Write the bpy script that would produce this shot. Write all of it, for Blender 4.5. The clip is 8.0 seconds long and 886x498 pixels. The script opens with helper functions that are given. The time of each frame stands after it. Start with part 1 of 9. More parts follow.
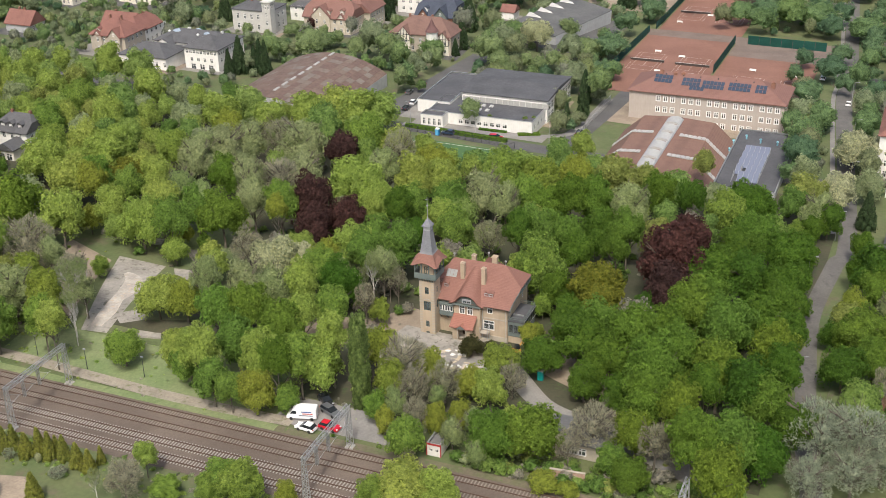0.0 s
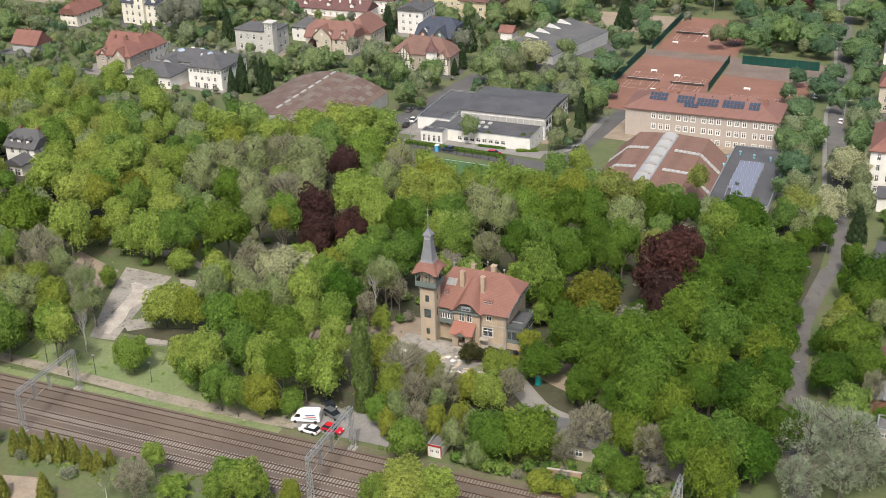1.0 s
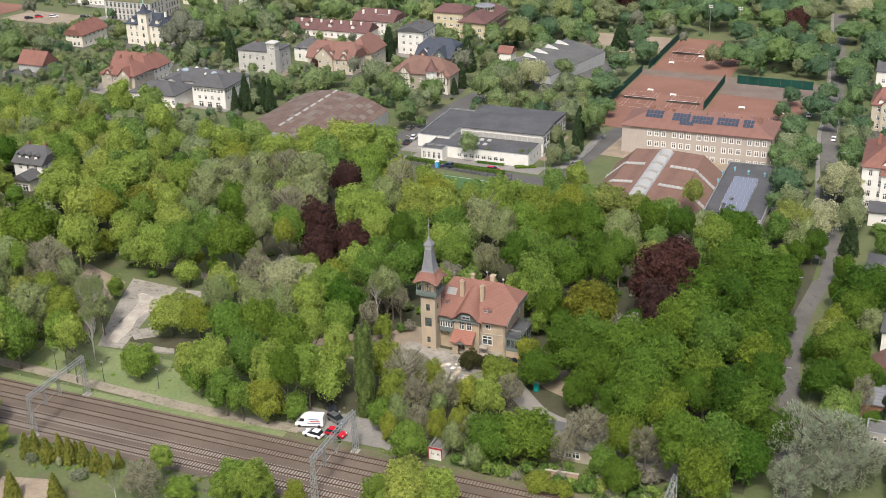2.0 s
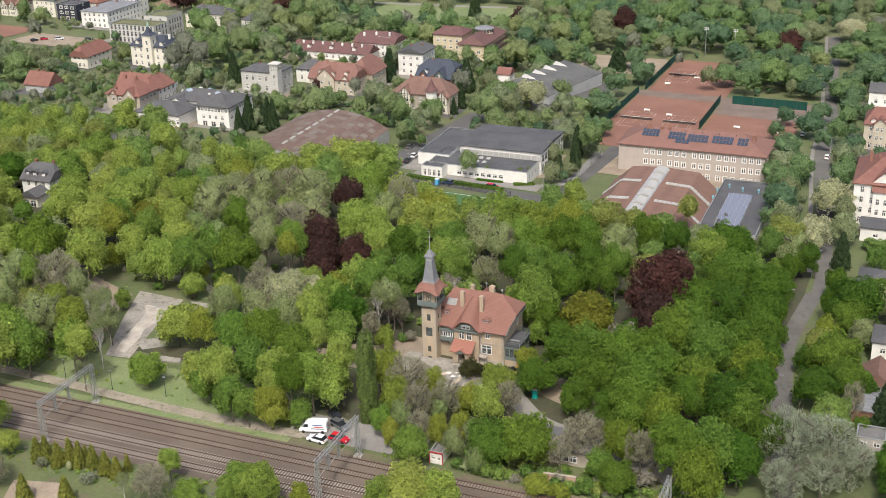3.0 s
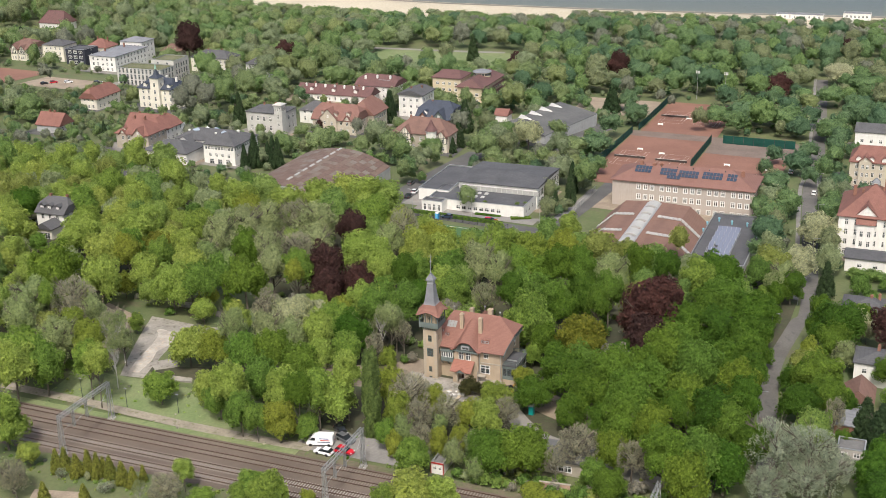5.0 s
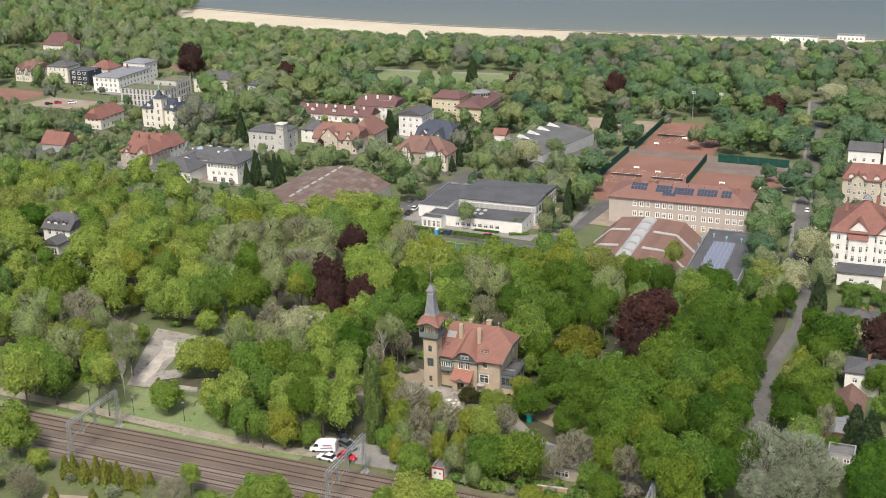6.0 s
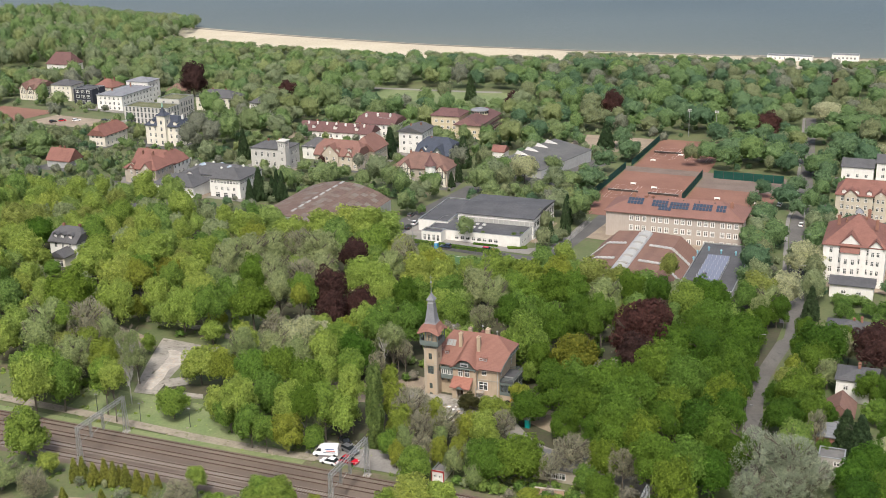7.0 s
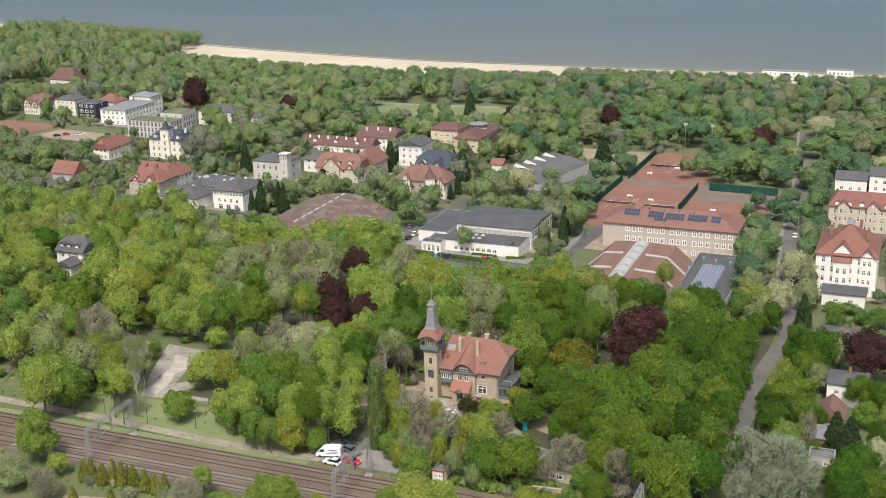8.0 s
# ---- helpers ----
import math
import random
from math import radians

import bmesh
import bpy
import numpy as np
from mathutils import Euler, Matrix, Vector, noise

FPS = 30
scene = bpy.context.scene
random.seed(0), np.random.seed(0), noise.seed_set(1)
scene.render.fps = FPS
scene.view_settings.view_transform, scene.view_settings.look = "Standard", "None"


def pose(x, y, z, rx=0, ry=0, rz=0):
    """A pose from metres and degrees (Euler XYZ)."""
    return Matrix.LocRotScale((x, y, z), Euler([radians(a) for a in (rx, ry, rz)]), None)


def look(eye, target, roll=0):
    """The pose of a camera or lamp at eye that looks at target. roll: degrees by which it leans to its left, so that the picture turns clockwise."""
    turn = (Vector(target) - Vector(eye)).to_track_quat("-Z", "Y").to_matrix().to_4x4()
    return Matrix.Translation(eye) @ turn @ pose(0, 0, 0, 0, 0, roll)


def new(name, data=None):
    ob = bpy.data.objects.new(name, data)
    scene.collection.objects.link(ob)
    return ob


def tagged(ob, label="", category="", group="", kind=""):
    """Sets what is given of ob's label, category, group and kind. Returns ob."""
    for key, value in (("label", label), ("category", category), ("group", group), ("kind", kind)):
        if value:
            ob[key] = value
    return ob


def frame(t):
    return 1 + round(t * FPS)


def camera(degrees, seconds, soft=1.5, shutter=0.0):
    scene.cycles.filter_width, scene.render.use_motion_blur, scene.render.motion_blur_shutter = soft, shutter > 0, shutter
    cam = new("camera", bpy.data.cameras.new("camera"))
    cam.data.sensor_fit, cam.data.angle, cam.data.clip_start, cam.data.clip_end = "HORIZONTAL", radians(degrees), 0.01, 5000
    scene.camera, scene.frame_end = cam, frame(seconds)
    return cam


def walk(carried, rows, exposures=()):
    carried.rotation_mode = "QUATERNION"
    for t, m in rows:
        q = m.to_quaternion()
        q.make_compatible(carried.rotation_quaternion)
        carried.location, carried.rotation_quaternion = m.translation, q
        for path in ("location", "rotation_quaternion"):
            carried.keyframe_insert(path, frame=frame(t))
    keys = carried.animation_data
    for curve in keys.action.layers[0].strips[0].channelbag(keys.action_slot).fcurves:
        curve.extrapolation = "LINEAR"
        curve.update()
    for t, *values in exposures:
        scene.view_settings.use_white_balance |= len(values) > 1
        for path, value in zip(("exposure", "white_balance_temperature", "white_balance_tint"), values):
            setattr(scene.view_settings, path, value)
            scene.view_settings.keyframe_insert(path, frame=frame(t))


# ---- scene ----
cam = camera(40.0, 8.0, 0.58)
PATH = [
    (0, (0.01, 0.05, 128.61), (-0.530, 89.714, 84.338), -1.509),
    (0.5, (-0.14, -3.59, 128.54), (-0.602, 86.518, 85.182), -1.500),
    (1, (-0.29, -7.21, 128.49), (-0.689, 83.329, 86.040), -1.490),
    (1.5, (-0.45, -10.82, 128.44), (-0.785, 80.145, 86.911), -1.479),
    (2.25, (-0.70, -16.21, 128.39), (-0.944, 75.373, 88.237), -1.462),
    (3, (-0.96, -21.59, 128.33), (-1.112, 70.595, 89.578), -1.443),
    (3.5, (-1.14, -25.18, 128.29), (-1.225, 67.396, 90.475), -1.430),
    (4, (-1.32, -28.78, 128.24), (-1.338, 64.179, 91.367), -1.417),
    (4.5, (-1.50, -32.38, 128.18), (-1.450, 60.936, 92.250), -1.404),
    (5.25, (-1.77, -37.84, 128.09), (-1.612, 56.002, 93.542), -1.385),
    (6, (-2.04, -43.36, 127.99), (-1.767, 50.957, 94.770), -1.367),
    (6.5, (-2.21, -47.10, 127.92), (-1.867, 47.513, 95.540), -1.356),
    (7, (-2.37, -50.88, 127.86), (-1.965, 43.993, 96.258), -1.345),
    (7.5, (-2.53, -54.73, 127.80), (-2.061, 40.383, 96.913), -1.335),
    (8, (-2.68, -58.64, 127.76), (-2.157, 36.670, 97.494), -1.327),
]
walk(cam, [(t, look(eye, target, roll)) for t, eye, target, roll in PATH])

# ---- world, sun ----
SUN_ELEV, SUN_AZ = radians(55), radians(188)     # azimuth clockwise from +y: behind the camera
world = bpy.data.worlds.new("sky")
scene.world = world
world.use_nodes = True
wn = world.node_tree.nodes
sky = wn.new("ShaderNodeTexSky")
sky.sky_type = "NISHITA"
sky.sun_disc = False
sky.sun_elevation, sky.sun_rotation = SUN_ELEV, SUN_AZ
sky.dust_density = 6.0
world.node_tree.links.new(sky.outputs[0], wn["Background"].inputs[0])
wn["Background"].inputs[1].default_value = 0.15
sun = new("sun", bpy.data.lights.new("sun", "SUN"))
sun.data.energy, sun.data.angle, sun.data.color = 2.2, radians(4.0), (1.0, 0.965, 0.9)
sun_dir = Vector((math.sin(SUN_AZ) * math.cos(SUN_ELEV), math.cos(SUN_AZ) * math.cos(SUN_ELEV), math.sin(SUN_ELEV)))
sun.matrix_world = look(sun_dir * 400, (0, 0, 0))
scene.view_settings.exposure = 0.43

# ---- the lie of the land ----
G = radians(-22.5)                                # the town's grid: railway, park, school, streets
CU, SU = math.cos(G), math.sin(G)


def smooth(a, b, v):
    s = min(1.0, max(0.0, (v - a) / (b - a)))
    return s * s * (3 - 2 * s)


def water_line(x):
    """The bay's edge: a gentle curve."""
    x = min(1500, max(-900, x))
    return 886 - 0.42 * x + 0.00022 * x * x if x > 0 else 886 - 0.5 * x + 0.0005 * x * x


def shore(x, y):
    """Metres past the water line (negative: inland)."""
    return 0.9 * (y - water_line(x))


def land(x, y):
    """The ground's height: a level railway terrace, then a slope down to the beach."""
    z = (-0.045 * min(400, max(-280, x)) - 0.045 * max(y - 205, 0)) * smooth(164, 200, 0.3827 * x + 0.9239 * y)
    k = 3.0
    z = k * math.log(math.exp(min(z, 200) / k) + math.exp(-17.0 / k))
    s = shore(x, y)
    return z - 2.0 * smooth(-35, 10, s) - 6.0 * smooth(5, 80, s)


def grid(u, w):
    """From the town's grid to x, y."""
    return (u * CU - w * SU, u * SU + w * CU)


# ---- materials ----
def mat(name, build):
    m = bpy.data.materials.new(name)
    m.use_nodes = True
    build(m.node_tree, m.node_tree.nodes["Principled BSDF"])
    return m


def link(t, a, b):
    t.links.new(a, b)


def node(t, kind, **values):
    n = t.nodes.new(kind)
    for k, v in values.items():
        n.inputs[k].default_value = v
    return n


def ramp(t, fac, stops):
    r = t.nodes.new("ShaderNodeValToRGB")
    e = r.color_ramp.elements
    while len(e) < len(stops):
        e.new(0.5)
    for el, (p, c) in zip(e, stops):
        el.position, el.color = p, (*c, 1)
    link(t, fac, r.inputs[0])
    return r.outputs[0]


def coords(t, scale=(1, 1, 1), where="Object"):
    c = t.nodes.new("ShaderNodeTexCoord")
    m = t.nodes.new("ShaderNodeMapping")
    m.inputs["Scale"].default_value = scale
    link(t, c.outputs[where], m.inputs[0])
    return m.outputs[0]


def world_pos(t):
    return t.nodes.new("ShaderNodeNewGeometry").outputs["Position"]


def mixc(t, fac, a, b, mode="MIX"):
    m = t.nodes.new("ShaderNodeMix")
    m.data_type, m.blend_type = "RGBA", mode
    for sock, v in ((m.inputs["Factor"], fac), (m.inputs["A"], a), (m.inputs["B"], b)):
        if isinstance(v, (int, float)):
            sock.default_value = v
        elif isinstance(v, tuple):
            sock.default_value = (*v, 1)
        else:
            link(t, v, sock)
    return m.outputs["Result"]


def noise_of(t, vec, scale, detail=4, rough=0.6):
    n = node(t, "ShaderNodeTexNoise", Scale=scale, Detail=detail, Roughness=rough)
    link(t, vec, n.inputs["Vector"])
    return n.outputs["Fac"]


def bump(t, b, height, strength, distance):
    n = node(t, "ShaderNodeBump", Strength=strength, Distance=distance)
    link(t, height, n.inputs["Height"])
    link(t, n.outputs[0], b.inputs["Normal"])


def speckled(name, c1, c2, big=0.15, fine=2.0, rough=0.9, bumpy=0.3, c3=None, metal=0.0, where="world"):
    """A rough surface in two tones: broad stains and a fine grain."""
    def build(t, b):
        v = world_pos(t) if where == "world" else coords(t)
        broad = noise_of(t, v, big, 5)
        grain = noise_of(t, v, fine, 3)
        c = mixc(t, ramp(t, broad, [(0.35, (0, 0, 0)), (0.65, (1, 1, 1))]), c1, c2)
        if c3:
            c = mixc(t, ramp(t, noise_of(t, v, big * 3.7, 4), [(0.55, (0, 0, 0)), (0.68, (1, 1, 1))]), c, c3)
        c = mixc(t, 0.8, c, ramp(t, grain, [(0.3, (0.7, 0.7, 0.7)), (0.72, (1, 1, 1))]), "MULTIPLY")
        link(t, c, b.inputs["Base Color"])
        b.inputs["Roughness"].default_value, b.inputs["Metallic"].default_value = rough, metal
        bump(t, b, grain, bumpy, 0.05)
    return mat(name, build)


def leafy(name, stops, light=0.46, island=0.4):
    """Leaves: each tree takes its own tone between the stops, each clump varies round it."""
    def build(t, b):
        info = t.nodes.new("ShaderNodeObjectInfo").outputs["Random"]
        n = len(stops)
        base = ramp(t, info, [(i / max(1, n - 1), c) for i, c in enumerate(stops)]) if n > 1 else node(t, "ShaderNodeRGB").outputs[0]
        if n == 1:
            base.default_value = (*stops[0], 1)
        isl = t.nodes.new("ShaderNodeNewGeometry").outputs["Random Per Island"]
        c = mixc(t, island, base, ramp(t, isl, [(0.0, (0.62, 0.64, 0.6)), (0.5, (0.92, 0.92, 0.88)), (1.0, (1, 1, 0.92))]), "MULTIPLY")
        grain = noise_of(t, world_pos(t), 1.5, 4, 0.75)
        # noise darks stand for shaded gaps, brights for sunlit leaf tips, all in colour
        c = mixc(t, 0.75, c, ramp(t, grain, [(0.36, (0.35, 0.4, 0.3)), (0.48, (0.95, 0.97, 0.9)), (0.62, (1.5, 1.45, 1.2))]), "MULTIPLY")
        bump(t, b, grain, 1.0, 0.5)
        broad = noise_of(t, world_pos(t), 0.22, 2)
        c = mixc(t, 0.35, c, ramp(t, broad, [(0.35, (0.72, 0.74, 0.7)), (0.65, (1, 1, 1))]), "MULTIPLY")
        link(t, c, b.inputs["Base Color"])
        b.inputs["Roughness"].default_value = 0.65
        b.inputs["Specular IOR Level"].default_value = 0.12
        tr = t.nodes.new("ShaderNodeBsdfTranslucent")
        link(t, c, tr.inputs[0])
        mx = node(t, "ShaderNodeMixShader", Fac=light)
        link(t, b.outputs[0], mx.inputs[1])
        link(t, tr.outputs[0], mx.inputs[2])
        link(t, mx.outputs[0], t.nodes["Material Output"].inputs[0])
    return mat(name, build)


def tiled(name, c1, c2, row=0.35, rough=0.8, stain=(0.5, 0.5, 0.5)):
    """Roof covering: courses and streaks, weathered in patches."""
    def build(t, b):
        v = coords(t)
        w = node(t, "ShaderNodeTexWave", Scale=1.0 / row / 2.0, Distortion=0.6, Detail=1.0)
        w.bands_direction = "Z"
        link(t, v, w.inputs["Vector"])
        broad = noise_of(t, v, 0.35, 5)
        fine = noise_of(t, v, 3.0, 3, 0.7)
        c = mixc(t, ramp(t, fine, [(0.32, (0, 0, 0)), (0.68, (1, 1, 1))]), c1, c2)
        c = mixc(t, ramp(t, broad, [(0.45, (0, 0, 0)), (0.75, (0.55, 0.55, 0.55))]), c, mixc(t, 1.0, c, stain, "MULTIPLY"))
        c = mixc(t, 0.35, c, ramp(t, w.outputs["Fac"], [(0.0, (0.6, 0.6, 0.6)), (0.35, (1, 1, 1))]), "MULTIPLY")
        link(t, c, b.inputs["Base Color"])
        b.inputs["Roughness"].default_value = rough
        bump(t, b, w.outputs["Fac"], 0.4, 0.04)
    return mat(name, build)


def plaster(name, c, dirt=0.7, rough=0.85):
    def build(t, b):
        v = coords(t)
        broad = noise_of(t, v, 0.4, 5, 0.65)
        streak = noise_of(t, coords(t, (2.5, 2.5, 0.25)), 1.0, 3)
        k = mixc(t, ramp(t, broad, [(0.35, (0, 0, 0)), (0.7, (1, 1, 1))]), c, tuple(q * dirt for q in c))
        k = mixc(t, 0.5, k, ramp(t, streak, [(0.3, (0.86, 0.85, 0.82)), (0.6, (1, 1, 1))]), "MULTIPLY")
        link(t, k, b.inputs["Base Color"])
        b.inputs["Roughness"].default_value = rough
        bump(t, b, noise_of(t, v, 12, 2), 0.2, 0.02)
    return mat(name, build)


def paint(name, c, rough=0.4, metal=0.0, coat=0.0, var=0.85):
    def build(t, b):
        n = noise_of(t, coords(t), 1.7, 4)
        link(t, mixc(t, ramp(t, n, [(0.35, (0, 0, 0)), (0.7, (1, 1, 1))]), c, tuple(q * var for q in c)), b.inputs["Base Color"])
        b.inputs["Roughness"].default_value, b.inputs["Metallic"].default_value = rough, metal
        b.inputs["Coat Weight"].default_value = coat
    return mat(name, build)


def glassy(name, tint):
    def build(t, b):
        b.inputs["Base Color"].default_value = (*tint, 1)
        b.inputs["Roughness"].default_value = 0.06
        b.inputs["Transmission Weight"].default_value = 0.85
        b.inputs["IOR"].default_value = 1.45
    return mat(name, build)


GLASS = glassy("window_glass", (0.35, 0.4, 0.42))
FRAME_WHITE = paint("white_frame", (0.72, 0.71, 0.68), 0.5)
SCHOOL_FRAME = paint("broad_white_frame", (0.74, 0.73, 0.7), 0.5)
FRAME_GREEN = paint("dark_green_frame", (0.045, 0.07, 0.06), 0.5)
FRAME_GREY = paint("grey_frame", (0.3, 0.31, 0.32), 0.5)
RED_TILE = tiled("red_clay_tiles", (0.165, 0.072, 0.056), (0.21, 0.098, 0.076))
ORANGE_TILE = tiled("orange_clay_tiles", (0.165, 0.083, 0.066), (0.2, 0.105, 0.084), stain=(0.75, 0.72, 0.7))
MAROON_TILE = tiled("maroon_tiles", (0.1, 0.052, 0.049), (0.14, 0.07, 0.064))
BROWN_TILE = tiled("brown_tiles", (0.14, 0.08, 0.063), (0.185, 0.105, 0.083))
GREY_TILE = tiled("grey_slates", (0.062, 0.063, 0.067), (0.1, 0.1, 0.103))
NAVY_TILE = tiled("blue_black_tiles", (0.03, 0.04, 0.06), (0.055, 0.065, 0.09))
SPIRE = tiled("zinc_grey_slates", (0.16, 0.168, 0.184), (0.216, 0.224, 0.24), stain=(0.56, 0.56, 0.576))
TAR = speckled("roofing_felt", (0.0638, 0.0654, 0.0706), (0.0935, 0.0952, 0.102), 0.12, 1.2, 0.85)
TAR_LIGHT = speckled("light_roofing_felt", (0.12, 0.12, 0.118), (0.16, 0.157, 0.15), 0.12, 1.2, 0.85)
OCHRE = plaster("ochre_plaster", (0.42, 0.338, 0.245), 0.75)
WHITE = plaster("white_render", (0.71, 0.705, 0.67), 0.85)
CREAM = plaster("cream_render", (0.67, 0.64, 0.55), 0.85)
YELLOW = plaster("yellow_render", (0.56, 0.49, 0.34), 0.85)
PINKISH = plaster("pale_pink_render", (0.4, 0.352, 0.312), 0.9)
GREYWALL = plaster("grey_render", (0.4, 0.41, 0.41), 0.8)
BRICK = plaster("red_brick", (0.27, 0.135, 0.095), 0.7)
PALE_GREY = plaster("pale_grey_render", (0.48, 0.475, 0.445), 0.8)
STONE = plaster("pale_stone", (0.4, 0.36, 0.296), 0.75)
CONCRETE = plaster("bare_concrete", (0.42, 0.4, 0.37), 0.7)
BLACKWALL = plaster("black_cladding", (0.03, 0.035, 0.05), 0.8)
STEEL = paint("galvanised_steel", (0.42, 0.43, 0.43), 0.45, 0.6)
DARK_METAL = paint("dark_metal", (0.06, 0.065, 0.07), 0.5, 0.5)
WOOD_GREEN = plaster("grey_green_timber", (0.13, 0.16, 0.15), 0.75)
BARK = speckled("bark", (0.1, 0.085, 0.065), (0.16, 0.14, 0.11), 0.8, 5, 0.95, 0.6)
BIRCH = speckled("birch_bark", (0.6, 0.58, 0.54), (0.4, 0.38, 0.35), 1.2, 5, 0.9, 0.3)
GRASS = speckled("grass", (0.085, 0.12, 0.042), (0.13, 0.145, 0.062), 0.05, 1.1, 0.95, 0.6, (0.13, 0.115, 0.07))
MEADOW = speckled("mown_meadow", (0.15, 0.205, 0.08), (0.205, 0.235, 0.11), 0.09, 1.6, 0.95, 0.5, (0.135, 0.18, 0.07))
ASPHALT = speckled("asphalt", (0.085, 0.083, 0.082), (0.12, 0.117, 0.113), 0.1, 2.2, 0.9, 0.2)
PAVING = speckled("pale_paving", (0.215, 0.203, 0.185), (0.27, 0.257, 0.232), 0.2, 2.5, 0.9, 0.2)
BALLAST = speckled("rusty_ballast", (0.108, 0.084, 0.066), (0.15, 0.118, 0.093), 0.07, 3.5, 0.95, 0.7)
SOIL = speckled("trodden_soil", (0.25, 0.2, 0.15), (0.33, 0.27, 0.2), 0.15, 2.0, 0.95, 0.5)
SAND = speckled("beach_sand", (0.48, 0.425, 0.315), (0.54, 0.485, 0.365), 0.03, 0.6, 0.95, 0.2)
CLAY = speckled("red_clay_court", (0.2, 0.098, 0.069), (0.24, 0.122, 0.088), 0.08, 1.5, 0.95, 0.2)
SLAB = speckled("worn_concrete_slab", (0.34, 0.31, 0.27), (0.5, 0.46, 0.4), 0.3, 2.2, 0.9, 0.3, (0.5, 0.4, 0.31))

LEAF_LIME = leafy("spring_lime_leaves", [(0.36, 0.445, 0.115), (0.31, 0.425, 0.105), (0.385, 0.445, 0.12)])
LEAF_GREEN = leafy("mid_green_leaves", [(0.185, 0.315, 0.065), (0.25, 0.365, 0.08), (0.16, 0.275, 0.062), (0.275, 0.37, 0.085)])
LEAF_DEEP = leafy("deep_green_leaves", [(0.07, 0.155, 0.024), (0.155, 0.245, 0.04), (0.088, 0.19, 0.027), (0.13, 0.215, 0.032), (0.075, 0.16, 0.025)])
LEAF_FRESH = leafy("fresh_green_leaves", [(0.17, 0.27, 0.042), (0.14, 0.25, 0.045), (0.2, 0.275, 0.04), (0.15, 0.265, 0.055)])
LEAF_OCHRE = leafy("ochre_green_leaves", [(0.2, 0.215, 0.035), (0.225, 0.235, 0.042)])
LEAF_OLIVE = leafy("olive_young_leaves", [(0.28, 0.34, 0.065), (0.32, 0.36, 0.07), (0.25, 0.33, 0.07)])
LEAF_GREY = leafy("grey_green_budding_twigs", [(0.32, 0.39, 0.185), (0.34, 0.38, 0.215), (0.28, 0.37, 0.16)])
LEAF_BARE = leafy("bare_twigs", [(0.39, 0.375, 0.29), (0.42, 0.4, 0.32), (0.36, 0.375, 0.24)])
LEAF_POPLAR = leafy("dull_green_leaves", [(0.16, 0.23, 0.075), (0.18, 0.245, 0.085)])
LEAF_COPPER = leafy("copper_beech_leaves", [(0.056, 0.03, 0.03), (0.085, 0.037, 0.035)], 0.2)
LEAF_SILVER = leafy("silver_willow_leaves", [(0.37, 0.425, 0.335), (0.4, 0.445, 0.36)])
LEAF_BLOSSOM = leafy("white_blossom", [(0.47, 0.49, 0.32), (0.55, 0.55, 0.41)])
LEAF_CONIFER = leafy("dark_needles", [(0.05, 0.09, 0.045), (0.075, 0.115, 0.055)])
LEAF_YEW = leafy("dark_yew_needles", [(0.07, 0.075, 0.032), (0.085, 0.085, 0.036)])
LEAF_THUJA = leafy("yellow_green_thuja", [(0.28, 0.29, 0.07), (0.25, 0.275, 0.07)])
# distance haze mixed into the leaf colour: greyer, bluer and paler greens
LEAF_HAZY = [leafy("hazy_woodland_leaves", [(c[0] * 0.97, c[1] * 1.0, c[2] * 1.22)], 0.48, 0.4) for c in ((0.189, 0.281, 0.110), (0.230, 0.310, 0.117), (0.165, 0.252, 0.117), (0.255, 0.320, 0.132), (0.289, 0.331, 0.132), (0.254, 0.281, 0.138), (0.27, 0.315, 0.165), (0.124, 0.205, 0.103), (0.260, 0.270, 0.185), (0.2, 0.29, 0.1))]
LEAF_PARK = [leafy("park_leaves", [(1.22 * c[0], 1.2 * c[1], 1.5 * c[2])], 0.46, 0.35) for c in ((0.2, 0.295, 0.066), (0.235, 0.325, 0.074), (0.17, 0.265, 0.066), (0.255, 0.335, 0.07), (0.285, 0.345, 0.072), (0.24, 0.28, 0.07), (0.265, 0.315, 0.15), (0.125, 0.215, 0.045), (0.26, 0.25, 0.18), (0.22, 0.305, 0.08))]


def water(t, b):
    v = coords(t, (1, 1, 1), "Object")
    broad = noise_of(t, coords(t, (0.3, 1, 1)), 0.004, 4)
    deep = ramp(t, broad, [(0.35, (0.074, 0.1, 0.11)), (0.65, (0.092, 0.121, 0.13))])
    off = node(t, "ShaderNodeVectorMath")
    off.operation = "DOT_PRODUCT"
    off.inputs[1].default_value = (0.42 / 300, 1 / 300, 0)
    link(t, v, off.inputs[0])
    far = node(t, "ShaderNodeMath")
    far.inputs[1].default_value = -886 / 300
    link(t, off.outputs["Value"], far.inputs[0])
    c = mixc(t, ramp(t, far.outputs[0], [(0.0, (0, 0, 0)), (0.25, (0.55, 0.55, 0.55)), (1.0, (1, 1, 1))]), (0.125, 0.138, 0.118), deep)
    link(t, c, b.inputs["Base Color"])
    b.inputs["Roughness"].default_value = 0.5
    bump(t, b, noise_of(t, v, 0.35, 4), 0.7, 0.4)


WATER_M = mat("grey_sea", water)


# ---- builders ----
def part(name, bm, material, parent, label=""):
    me = bpy.data.meshes.new(name)
    bm.to_mesh(me)
    bm.free()
    for m in (material if isinstance(material, (list, tuple)) else [material]):
        me.materials.append(m)
    ob = new(name, me)
    ob.parent = parent
    return tagged(ob, label)


def share(name, me, parent, m=None):
    """Another object on a mesh that exists already."""
    ob = new(name, me)
    ob.parent = parent
    if m is not None:
        ob.matrix_basis = m
    return ob


